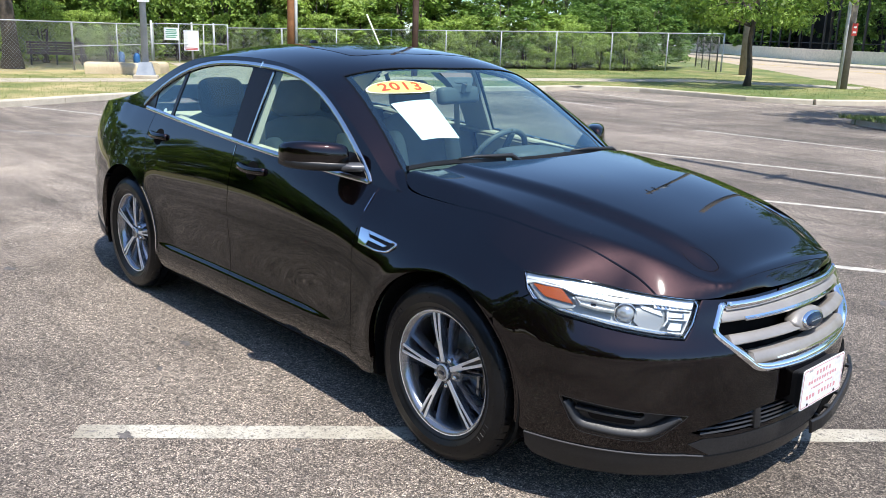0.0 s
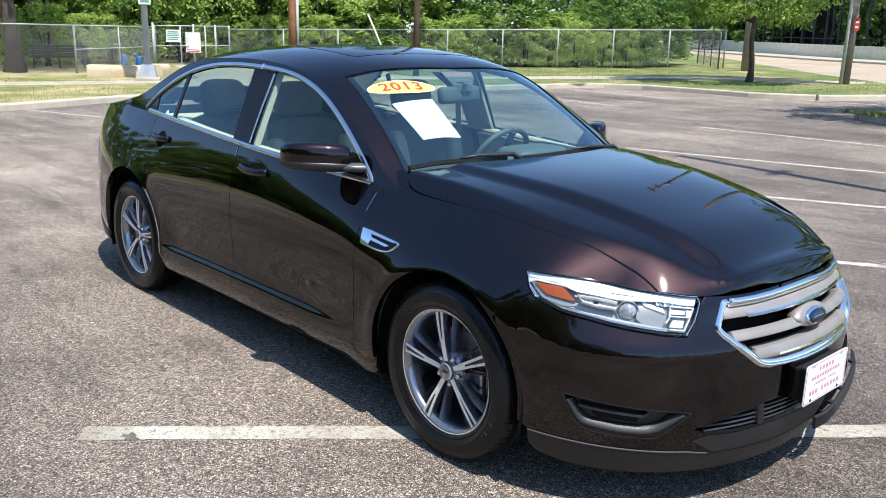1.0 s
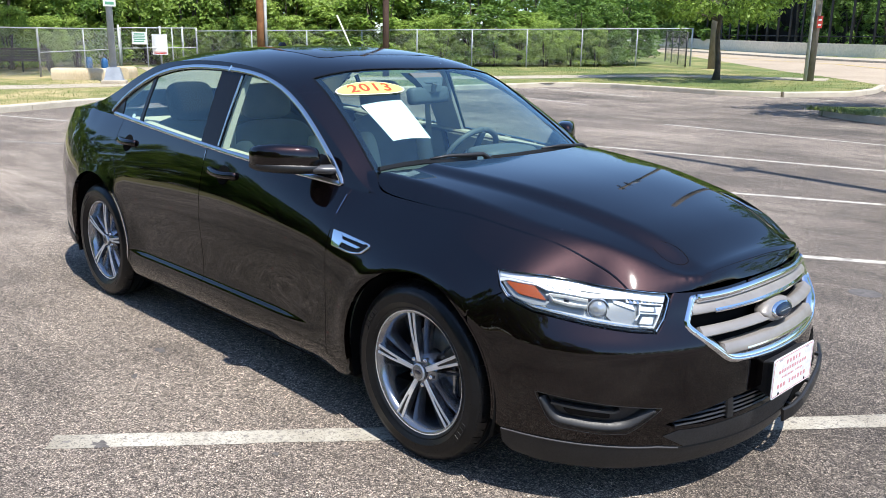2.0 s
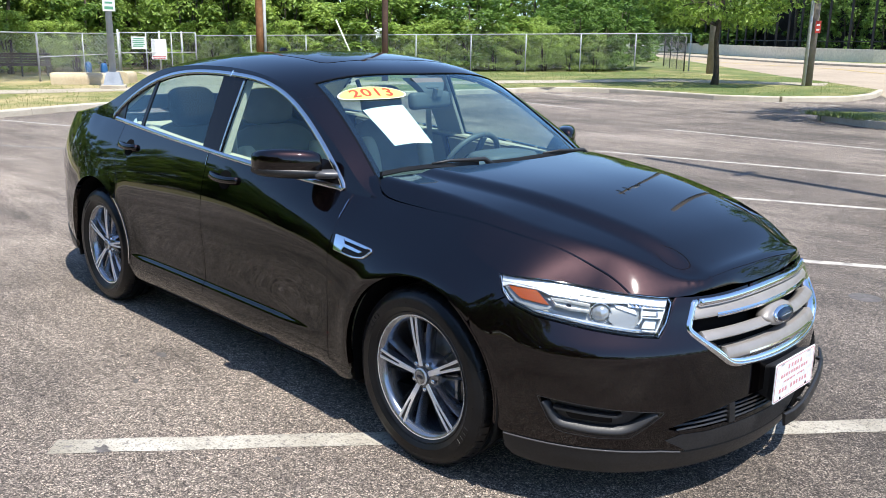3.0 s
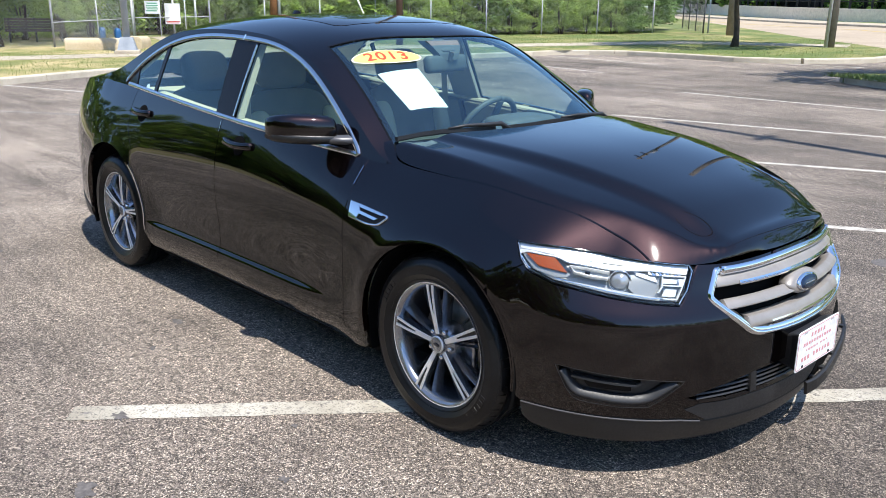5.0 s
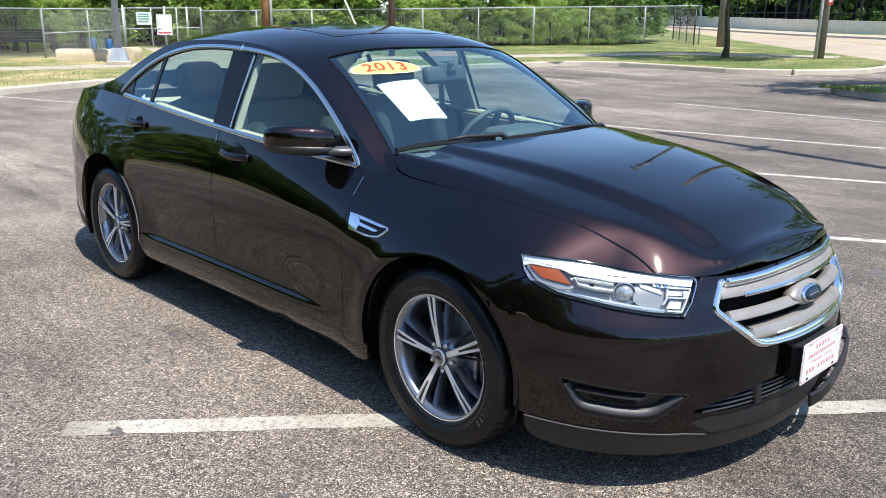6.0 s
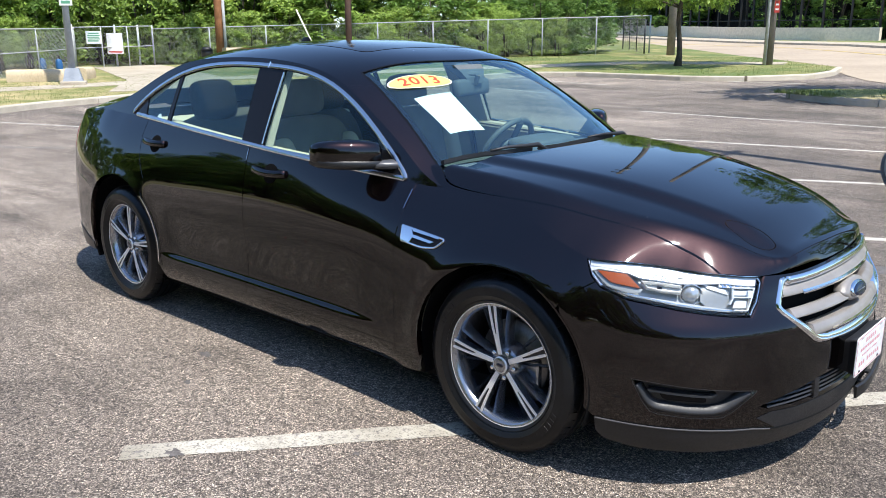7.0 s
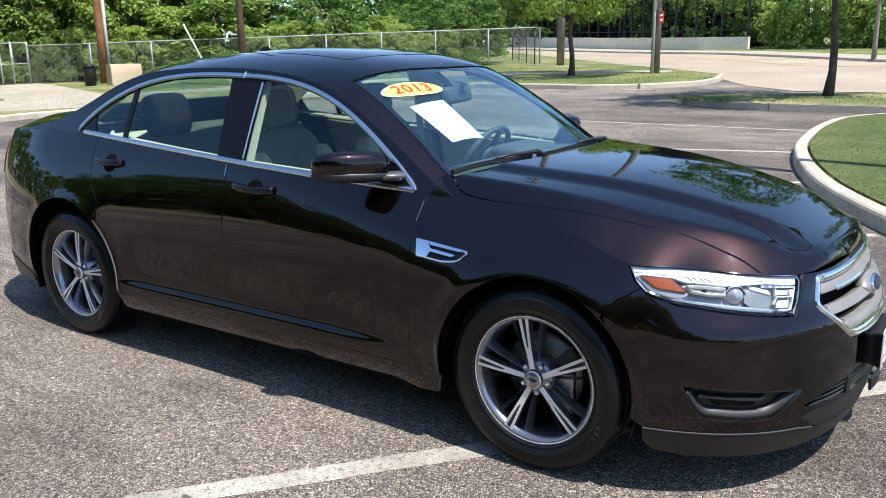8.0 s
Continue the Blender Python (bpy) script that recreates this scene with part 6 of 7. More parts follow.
# fog recesses
for s in (1, -1):
    fr = on_skin(shrink(fog, 1.0), black_plastic, "fog_recess", car, -0.03, 0, 0.012, (s,), "black fog lamp recess")
    part("fog_wall", rail(skin, resample(fog, 0.012), [(0.001, 0.001), (0.003, 0.001), (0.003, -0.035), (0.001, -0.035)], True, (s,)), black_plastic, fr)
    ledge = resample(rounded([(1.995, 0.415), (2.045, 0.338), (2.20, 0.318), (2.295, 0.318), (2.392, 0.384)], [0, 0.03, 0.05, 0.05, 0])[:], 0.012, False)
    part("fog_ledge", rail(skin, ledge, [(-0.008, -0.001), (0.004, -0.003), (0.020, -0.024), (0.020, -0.036), (-0.008, -0.036)], False, (s,)), black_plastic, fr, "satin black ledge", True)
    part("fog_bar", rail(skin, [(2.035, 0.402), (2.10, 0.395), (2.18, 0.387), (2.25, 0.381), (2.268, 0.392)], [(0.007, -0.032), (0.007, -0.016), (0.002, -0.007), (-0.005, -0.005), (-0.008, -0.012), (-0.008, -0.032)], False, (s,)), lip_plastic, fr)
    on_skin(rounded([(2.07, 0.388), (2.24, 0.368), (2.24, 0.350), (2.09, 0.362)], 0.01), gloss_black, "fog_blank", fr, -0.022, 0.01, 0.01, (s,))

# broken spoiler strip that hangs under the far side of the nose
hang = np.array([(2.345, 0.53, 0.335), (2.392, 0.44, 0.322), (2.418, 0.35, 0.300), (2.430, 0.27, 0.265), (2.432, 0.20, 0.228), (2.425, 0.14, 0.205), (2.412, 0.09, 0.196)])
hn = np.array([(1.0, 0.25, 0.1)] * len(hang))
hb = part("hanging_strip", sweep(hang, hn, [(0.030, -0.004), (0.028, 0.005), (-0.020, 0.008), (-0.026, 0.002), (-0.026, -0.004)]), lip_plastic, car, "torn black spoiler strip hanging loose")
torn = hang + np.array((-0.030, -0.02, 0.060))
part("torn_liner", sweep(torn, hn, [(0.065, -0.004), (0.065, 0.004), (-0.065, 0.004), (-0.065, -0.004)]), void_black, hb)
for i, (d0, w0) in enumerate(((1, 0.012), (3, 0.010), (4, 0.014), (5, 0.009))):
    q = hang[d0]
    part("strip_tab", box(Vector(q) + Vector((-0.022, -w0, 0.014)), Vector(q) + Vector((-0.004, w0, 0.026)), 0.002), black_plastic, hb)

# number plate with frame: writing as plain bars
pr = [(2.38, 0.126, 0.372, 0.470), (2.440, 0.134, 0.362, 0.492), (2.463, 0.147, 0.360, 0.499), (2.467, 0.147, 0.360, 0.499)]
part("plate_bracket", loft([[(x, a, b) for a, b in rounded([(-w, lo), (w, lo), (w, hi), (-w, hi)], 0.012)] for x, w, lo, hi in pr]), black_plastic, car, "black plate bracket")
pc_ = rounded([(-0.153, 0.354), (0.153, 0.354), (0.153, 0.505), (-0.153, 0.505)], 0.014)
plate = part("dealer_plate", loft([[(x, a, b) for a, b in pc_] for x in (2.4675, 2.4690, 2.4702)]), plate_white, car, "white dealer plate with red writing")
rnd_p = random.Random(3)
for y0, y1, z0, z1, n in ((-0.056, 0.058, 0.466, 0.482, 5), (-0.108, 0.106, 0.440, 0.453, 11), (-0.082, 0.078, 0.418, 0.426, 14), (-0.112, 0.110, 0.384, 0.400, 10)):
    w = (y1 - y0) / n
    for i in range(n):
        if n == 10 and i == 3 or n == 14 and i in (8,):
            continue
        k = rnd_p.uniform(0.42, 0.66)
        part("writing_bar", box((2.4697, y0 + i * w, z0 + rnd_p.uniform(0, 0.002)), (2.4708, y0 + i * w + w * k, z1)), plate_ink, plate)
for y in (-0.100, 0.100):
    part("plate_slot", box((2.4697, y - 0.012, 0.490), (2.4710, y + 0.012, 0.496), 0.001), lamp_dark, plate)
    part("plate_screw", bm_piece(ball(0.006, (2.4705, y, 0.366), 0.5, 8)), black_plastic, plate)
bl = rounded([(-0.147, 0.360), (0.147, 0.360), (0.147, 0.499), (-0.147, 0.499)], 0.012)
part("plate_border", sweep([(2.4704, a, b) for a, b in bl], [(1, 0, 0)] * len(bl), [(0.0012, 0), (0.0012, 0.0006), (-0.0012, 0.0006), (-0.0012, 0)], True), plate_ink, plate)

# bonnet washer nozzles and crease lines are part of the skin; wing vents
for s in (1, -1):
    v = rounded([(0.932, 0.824), (1.158, 0.800), (1.160, 0.792), (1.128, 0.764), (1.06, 0.757), (0.945, 0.768)], [0.004, 0.01, 0.01, 0.02, 0.02, 0.004], 4)
    vent = on_skin(v, gloss_black, "wing_vent", car, 0.004, 0.010, 0.008, (s,), "chrome-edged wing vent with silver blades")
    part("vent_frame", rail(skin, resample(v, 0.008), ring_prof(0.009, 0.007, 5, 0.004), True, (s,)), chrome, vent, "chrome vent frame")
    on_skin([(0.934, 0.822), (0.985, 0.817), (1.006, 0.790), (0.992, 0.764), (0.944, 0.770)], chrome, "vent_block", vent, 0.0085, 0.006, 0.006, (s,), "solid chrome leading block")
    for bl in ([(0.990, 0.8165), (1.140, 0.8005), (1.146, 0.7955), (0.998, 0.8085)], [(1.000, 0.797), (1.118, 0.784), (1.100, 0.7765), (1.003, 0.786)]):
        on_skin(bl, chrome, "vent_blade", vent, 0.0085, 0.006, 0.006, (s,), "chrome vent blade")
    # door handles with cups
    for x0, x1, z, owner in ((-0.105, 0.150, 0.938, front_doors), (-1.175, -0.945, 0.990, rear_doors)):
        dr = owner[0 if s > 0 else 1]
        xm = (x0 + x1) / 2 + 0.012
        cup = np.array([(xm + 0.052 * math.cos(w), z + 0.045 * math.sin(w)) for w in np.linspace(0, 2 * math.pi, 28, endpoint=False)])
        on_skin(cup, void_black, "handle_cup", dr, 0.0025, 0.004, 0.008, (s,), "dark handle cup")
        xs = np.linspace(x0, x1, 14)
        zz = z - 0.006 * np.cos((xs - xm) * 18) + 0.004
        p = skin(xs, zz)
        nn = normals_of(skin, xs, zz)
        nn = np.where(nn[:, 1:2] > 0, -nn, nn)
        lift = 0.030 * np.sin(np.pi * np.clip((xs - x0) / (x1 - x0) * 0.94 + 0.03, 0, 1)) ** 0.45
        p = p + nn * (lift - 0.006)[:, None]
        h = part("handle", sweep(p, nn, [(0.017, -0.006), (0.018, 0.0), (0.012, 0.009), (0.0, 0.012), (-0.012, 0.009), (-0.018, 0.0), (-0.017, -0.006), (0, -0.010)], False, (s,)), car_paint, dr, "body-coloured door handle", True)
    # chrome chips on the rear arch and on the door edges
    ar = [p for p in arch(REAR_X, R_REAR + 0.012, 0.33) if p[0] > -1.17 and p[1] < 0.70]
    part("arch_trim", rail(skin, ar, [(0.004, 0.0), (0.004, 0.003), (-0.004, 0.003), (-0.004, 0.0)], False, (s,)), satin_trim, car, "worn bright arch edge")
    part("edge_strip", rail(skin, [(door_front_x - 0.004, 0.955), (door_front_x - 0.002, 0.90), (door_front_x - 0.002, 0.885)], [(0.0015, 0.0), (0.0015, 0.003), (-0.0015, 0.003), (-0.0015, 0.0)], False, (s,)), satin_trim, front_doors[0 if s > 0 else 1])
    part("edge_strip", rail(skin, [(door_mid_x - 0.003, 1.035), (door_mid_x - 0.003, 0.985)], [(0.002, 0.0), (0.002, 0.003), (-0.002, 0.003), (-0.002, 0.0)], False, (s,)), satin_trim, rear_doors[0 if s > 0 else 1])
    # arch lips
    part("arch_lip", rail(skin, arch(FRONT_X, R_ARCH + 0.002, 0.305), [(0.003, -0.028), (0.003, 0.0015), (-0.003, 0.0015), (-0.003, -0.028)], False, (s,)), car_paint, car)
    part("arch_lip", rail(skin, arch(REAR_X, R_REAR + 0.002, 0.315), [(0.003, -0.028), (0.003, 0.0015), (-0.003, 0.0015), (-0.003, -0.028)], False, (s,)), car_paint, car)

# door mirrors
def mirror(s):
    rings = []
    sect = [(math.cos(w), math.sin(w)) for w in np.linspace(0, 2 * math.pi, 28, endpoint=False)]

    def se(v, p):
        return math.copysign(abs(v) ** p, v)
    # run from the inner end to the outer end: centre, half depth, half height
    for t, d, h in ((0.0, 0.03, 0.036), (0.04, 0.050, 0.052), (0.15, 0.062, 0.060), (0.4, 0.068, 0.064), (0.7, 0.066, 0.061), (0.88, 0.058, 0.053), (0.96, 0.044, 0.043), (1.0, 0.022, 0.025)):
        cx0 = 0.705 - 0.105 * t - 0.035 * t * t
        cy0 = -0.815 - 0.225 * t
        cz0 = 1.082 + 0.010 * t
        rings.append([(cx0 + d * se(c, 0.75), cy0, cz0 + h * se(q, 0.7) - 0.012 * c * 0) for c, q in sect])
    V, F = loft(rings)
    V = V * np.array((1, s, 1))
    if s < 0:
        F = [f[::-1] for f in F]
    mir_ob = part("door_mirror", (V, F), car_paint, car, "dark brown door mirror on a satin foot", True)
    me_ = mir_ob.data
    edges_sharp(mir_ob, 60)
    low = []
    for t, d, h in ((0.02, 0.050, 0.03), (0.15, 0.066, 0.034), (0.4, 0.072, 0.036), (0.7, 0.070, 0.034), (0.9, 0.058, 0.028), (0.985, 0.036, 0.016)):
        cx0 = 0.705 - 0.105 * t - 0.035 * t * t
        cy0 = -0.815 - 0.225 * t
        cz0 = 1.046 + 0.012 * t
        low.append([(cx0 + d * se(c, 0.75), cy0, cz0 + h * 0.75 * se(q, 0.8)) for c, q in sect])
    V, F = loft(low)
    V = V * np.array((1, s, 1))
    F = F if s > 0 else [f[::-1] for f in F]
    edges_sharp(part("mirror_skirt", (V, F), lip_plastic, mir_ob, "grey-black mirror skirt", True), 60)
    ring8 = [(math.cos(w), math.sin(w)) for w in np.linspace(0, 2 * math.pi, 14, endpoint=False)]
    arm = [[(ax + rx_ * c, ay, az + rz_ * q) for c, q in ring8] for ax, ay, az, rx_, rz_ in ((0.765, -0.762, 1.040, 0.040, 0.022), (0.755, -0.790, 1.042, 0.042, 0.020), (0.735, -0.820, 1.043, 0.044, 0.019), (0.705, -0.86, 1.044, 0.046, 0.018))]
    V, F = loft(arm)
    V = V * np.array((1, s, 1))
    F = F if s > 0 else [f[::-1] for f in F]
    edges_sharp(part("mirror_foot", (V, F), foot_grey, mir_ob, "satin grey mirror foot"), 60)
    on_skin([(0.60, 1.022), (0.838, 0.996), (0.81, 1.034), (0.735, 1.092), (0.68, 1.10)], gloss_black, "mirror_sail", mir_ob, 0.002, 0.01, 0.012, (s,), "", side)


for s in (1, -1):
    mirror(s)

# wipers
def wiper(pts, blade_pts):
    w = part("wiper_arm", tube(pts, 0.009, 8, [0.012, 0.011, 0.009, 0.007, 0.005][:len(pts)]), black_plastic, car, "black wiper arm", True)
    nn = [(0.6, 0, 0.8)] * len(blade_pts)
    part("wiper_blade", sweep(blade_pts, nn, [(0.008, 0.0), (0.011, 0.010), (0.0, 0.023), (-0.011, 0.010), (-0.008, 0.0)]), black_plastic, w)


def on_glass(x, y, lift):
    p = roof(np.array([x]), np.array([y]))[0]
    return p + np.array((0.6, 0, 0.8)) * lift


wiper([(1.070, -0.11, 1.050), (1.050, -0.16, 1.088), tuple(on_glass(1.010, 0.24, 0.040)), tuple(on_glass(0.995, 0.33, 0.036)), tuple(on_glass(0.984, 0.42, 0.026))], [on_glass(x, y, 0.004) for x, y in ((1.012, 0.17), (1.000, 0.33), (0.980, 0.45), (0.960, 0.56), (0.938, 0.665))])
wiper([(1.000, 0.66, 1.035), (1.005, 0.60, 1.068), tuple(on_glass(1.000, -0.50, 0.040)), tuple(on_glass(1.004, -0.38, 0.036)), tuple(on_glass(1.006, -0.26, 0.024))], [on_glass(x, y, 0.004) for x, y in ((0.992, -0.50), (1.006, -0.36), (1.014, -0.20), (1.020, -0.02), (1.018, 0.12))])
part("aerial_fin", loft([[(-0.80 + 0.09 * k * c - 0.02 * h, 0.018 * k * q, 1.512 + h) for c, q in [(math.cos(w), math.sin(w)) for w in np.linspace(0, 2 * math.pi, 12, endpoint=False)]] for h, k in ((-0.01, 1.0), (0.02, 0.7), (0.05, 0.25))]), gloss_black, car, "small roof aerial fin", True)

# paper and year sticker on the windscreen
pap = [(0.616, 0.492), (0.634, 0.273), (0.861, 0.290), (0.842, 0.390), (0.833, 0.485)]
part("price_sheet", skin_patch(roof, [pap], 0.03, -0.010, 0.0), paper, car, "blank white paper sheet behind the windscreen")
sc, su, sv = np.array((0.545, 0.386)), np.array((0.034, -0.172)), np.array((-0.043, -0.004))
ov = [sc + su * math.cos(w) + sv * math.sin(w) for w in np.linspace(0, 2 * math.pi, 60, endpoint=False)]
sticker = part("year_sticker", skin_patch(roof, [ov], 0.012, 0.0015), sticker_white, car, "oval yellow year sticker with red numerals")
ov2 = [sc + su * 0.965 * math.cos(w) + sv * 0.93 * math.sin(w) for w in np.linspace(0, 2 * math.pi, 60, endpoint=False)]
part("sticker_field", skin_patch(roof, [ov2], 0.012, 0.0025), sticker_yellow, sticker)
fc = bpy.data.curves.new("year", "FONT")
fc.body, fc.align_x, fc.align_y, fc.size, fc.space_character, fc.offset = "2013", "CENTER", "CENTER", 1.0, 1.12, 0.022
tob = bpy.data.objects.new("year_source", fc)
dg = bpy.context.evaluated_depsgraph_get()
tm = bpy.data.meshes.new_from_object(tob)
tb = bmesh.new()
tb.from_mesh(tm)
bmesh.ops.subdivide_edges(tb, edges=[e for e in tb.edges if e.calc_length() > 0.15], cuts=2)
bmesh.ops.triangulate(tb, faces=tb.faces[:])
for v in tb.verts:
    q = sc + su * (v.co.x * 0.57) + sv * (v.co.y * 1.62)
    p = roof(np.array([q[0]]), np.array([q[1]]))[0]
    n = normals_of(roof, np.array([q[0]]), np.array([q[1]]))[0]
    n = n if n[2] > 0 else -n
    v.co = p + n * 0.0035
part("year_numerals", tb, sticker_red, sticker, "red numerals 2013")
bpy.data.objects.remove(tob)
part("round_sticker", skin_patch(side, [[(-1.12 + 0.024 * math.cos(w), 1.125 + 0.026 * math.sin(w)) for w in np.linspace(0, 6.283, 20, endpoint=False)]], 0.01, -0.0095), paper, rear_doors[0], "round pale window sticker")

# ---- the car: wheels ----
def wheel():
    w = thing("wheel", "", "")
    tyre_prof = [(0.242, 0.095), (0.250, 0.108), (0.256, 0.1105), (0.258, 0.1085), (0.275, 0.1185), (0.279, 0.1205), (0.283, 0.1195), (0.305, 0.121), (0.318, 0.1185), (0.320, 0.1165), (0.332, 0.112), (0.345, 0.100), (0.3525, 0.082), (0.354, 0.062), (0.348, 0.060), (0.348, 0.054), (0.3555, 0.052), (0.3565, 0.022), (0.3500, 0.020),
                 (0.3500, 0.012), (0.3570, 0.010)]
    tyre_prof = [(0.2455 + (r - 0.2455) * 0.965, y) for r, y in tyre_prof]
    prof = [(r, -y) for r, y in tyre_prof] + [(r, y) for r, y in tyre_prof[::-1]]
    n = 110
    V, F = lathe(prof, n)
    k = len(prof)
    for i in range(n):
        for j in (11, 12, 13, k - 12, k - 13, k - 14):
            if i % 3 == 0:
                v = V[i * k + j]
                c = 0.985 if j in (12, 13, k - 13, k - 14) else 0.992
                V[i * k + j] = (v[0] * c, v[1], v[2] * c)
    ty = part("tyre", (V, F), rubber, w, "worn black rubber tyre", True)
    edges_sharp(ty, 40)
    # shoulder blocks of the tread
    first = None
    for i in range(60):
        m = Matrix.Rotation(2 * math.pi * i / 60, 4, "Y") @ Matrix.Translation((0, -0.0855, 0.3437)) @ Matrix.Rotation(radians(24), 4, "X")
        if first is None:
            first = part("tread_block", box((-0.0152, -0.018, -0.006), (0.0152, 0.018, 0.0030)), rubber, w)
            ob = first
        else:
            ob = new("tread_block", first.data)
            ob.parent = w
        ob.matrix_basis = m
    # raised marks on the wall as plain bars
    for w0 in (3.55, 3.63, 3.71, 3.79, 3.87, 0.4, 0.48, 0.56, 0.64):
        m = Matrix.Rotation(w0, 4, "Y") @ Matrix.Translation((0.295, -0.1205, 0))
        part("wall_mark", box((-0.010, -0.002, -0.008), (0.010, 0.002, 0.008), 0.001, m), rubber, w)
    barrel = [(0.228, 0.10), (0.222, 0.02), (0.214, -0.04), (0.222, -0.082), (0.232, -0.094), (0.240, -0.099), (0.2455, -0.097), (0.246, -0.090), (0.243, -0.085)]
    rim = part("rim", lathe(barrel, 72), wheel_grey, w, "grey alloy rim with bright cut edge", True)
    part("rim_edge", lathe([(0.2365, -0.0955), (0.2415, -0.1003), (0.2460, -0.0985), (0.2468, -0.0925)], 72), wheel_face, w, "bright machined rim edge", True)
    lip_y, hub_y = -0.092, -0.084

    def face_y(r):
        """How far out the wheel's face lies at a radius."""
        t = (r - 0.04) / 0.2
        return hub_y + (lip_y - 0.003 - hub_y) * t - 0.004 * math.sin(math.pi * t)

    def spoke(w0, half0, half1, r0, r1, sink, depth, out0, out1, mats):
        """A straight bar from r0 to r1 on the wheel's face: half widths, offsets sideways."""
        pts = []
        for t in np.linspace(0, 1, 6):
            r = r0 + (r1 - r0) * t
            y = face_y(r) + sink
            hw = half0 + (half1 - half0) * t
            o_ = out0 + (out1 - out0) * t
            pts.append([(r, y + 0.003, o_ - hw), (r, y, o_ - hw * 0.8), (r, y, o_ + hw * 0.8), (r, y + 0.003, o_ + hw), (r, y + depth, o_ + hw * 1.05), (r, y + depth, o_ - hw * 1.05)])
        V, F = loft(pts)
        V, F = moved((V, F), Matrix.Rotation(-w0, 4, "Y"))
        ob = build("spoke", V, F, None, mats=mats, mat_of=[0 if (i % 6) in (0, 1, 2) and i < 30 else 1 for i in range(len(F))])
        under(ob, w)
        return edges_sharp(ob, 35)
    def gusset(w0, sg):
        """A broad flank beside a spoke, falling away from it."""
        rings = []
        for t in np.linspace(0, 1, 5):
            r = 0.056 + 0.172 * t
            o = sg * (0.016 + 0.046 * t)
            wd, dp = sg * (0.010 + 0.008 * t), 0.022 + 0.012 * t
            y = -0.066 - 0.012 * t - 0.006 * math.sin(math.pi * t)
            rings.append([(r, y, o), (r, y + dp, o + wd), (r, y + dp + 0.016, o + wd * 0.9), (r, y + 0.016, o - sg * 0.004)])
        V, F = loft(rings)
        if sg > 0:
            F = [f[::-1] for f in F]
        ob = build("flank", *moved((V, F), Matrix.Rotation(-w0, 4, "Y")), wheel_grey)
        under(ob, w)
        return edges_sharp(ob, 35)
    for i in range(5):
        w0 = radians(100 + 72 * i)
        spoke(w0, 0.0100, 0.0128, 0.040, 0.122, 0, 0.034, 0.0, 0.0, [wheel_face, wheel_grey])
        for sg in (-1, 1):
            spoke(w0, 0.0052, 0.0062, 0.116, 0.239, 0, 0.034, sg * 0.0076, sg * 0.0142, [wheel_face, wheel_grey])
            gusset(w0, sg)
        spoke(w0, 0.0022, 0.0078, 0.118, 0.236, 0.004, 0.02, 0.0, 0.0, [black_plastic, black_plastic])
    hub = part("hub", lathe([(0.0, -0.072), (0.050, -0.074), (0.068, -0.060), (0.075, 0.0), (0.10, 0.02), (0.10, 0.05)], 40), wheel_grey, w, "grey hub", True)
    cap = part("hub_cap", lathe([(0.0, -0.094), (0.028, -0.0935), (0.033, -0.090), (0.034, -0.07)], 32), wheel_grey, w, "grey centre cap", True)
    part("cap_ring", lathe([(0.029, -0.0940), (0.0325, -0.0930), (0.0335, -0.088)], 32), wheel_face, w, "", True)
    b = part("cap_badge", bm_piece(ball(0.018, (0, 0, 0), 1.0, 16)), badge_blue, w)
    b.matrix_local = Matrix.Translation((0, -0.0935, 0)) @ Matrix.Diagonal((1.0, 0.12, 0.45, 1))
    for i in range(5):
        w0 = radians(100 + 36 + 72 * i)
        nut = part("lug_nut", lathe([(0.0, -0.064), (0.006, -0.064), (0.0095, -0.060), (0.0105, -0.04)], 12), chrome, w, "chrome lug nut", True)
        nut.location = (0.055 * math.cos(w0), -0.018, 0.055 * math.sin(w0))
    part("brake_disc", lathe([(0.06, 0.0), (0.155, 0.0), (0.157, 0.012), (0.155, 0.024), (0.06, 0.024)], 48), rotor, w, "worn steel brake disc", True)
    part("caliper", box((0.05, -0.02, -0.14), (0.13, 0.06, 0.03), 0.012), wheel_grey, w, "grey brake caliper")
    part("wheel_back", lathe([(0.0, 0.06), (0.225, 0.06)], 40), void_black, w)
    return w


W0 = wheel()
wheels = [(FRONT_X, -0.791, 0), (REAR_X, -0.791, 0), (FRONT_X, 0.791, 180), (REAR_X, 0.791, 180)]
for i, (x, y, rz) in enumerate(wheels):
    turn = (0, 19, 30, 50)[i]
    m = pose(x, y, 0.353, 0, 0, rz) @ Matrix.Rotation(radians(turn), 4, "Y")
    ob = W0 if i == 0 else copy_thing(W0, m)
    ob.matrix_basis = m
    ob.parent = car
for ob in [o for o in scene.objects if o.name.split(".")[0] == "wheel"]:
    for key in ("label", "category"):
        if key in ob:
            del ob[key]

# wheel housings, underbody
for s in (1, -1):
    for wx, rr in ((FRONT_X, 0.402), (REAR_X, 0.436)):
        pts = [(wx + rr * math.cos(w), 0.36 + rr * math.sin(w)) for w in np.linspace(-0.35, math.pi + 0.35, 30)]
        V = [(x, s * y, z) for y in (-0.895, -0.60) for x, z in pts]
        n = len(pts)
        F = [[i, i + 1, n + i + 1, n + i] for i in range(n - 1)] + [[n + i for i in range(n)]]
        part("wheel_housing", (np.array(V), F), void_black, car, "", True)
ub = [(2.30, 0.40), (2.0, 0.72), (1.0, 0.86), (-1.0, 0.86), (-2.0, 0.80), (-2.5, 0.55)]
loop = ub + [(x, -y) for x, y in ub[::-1]]
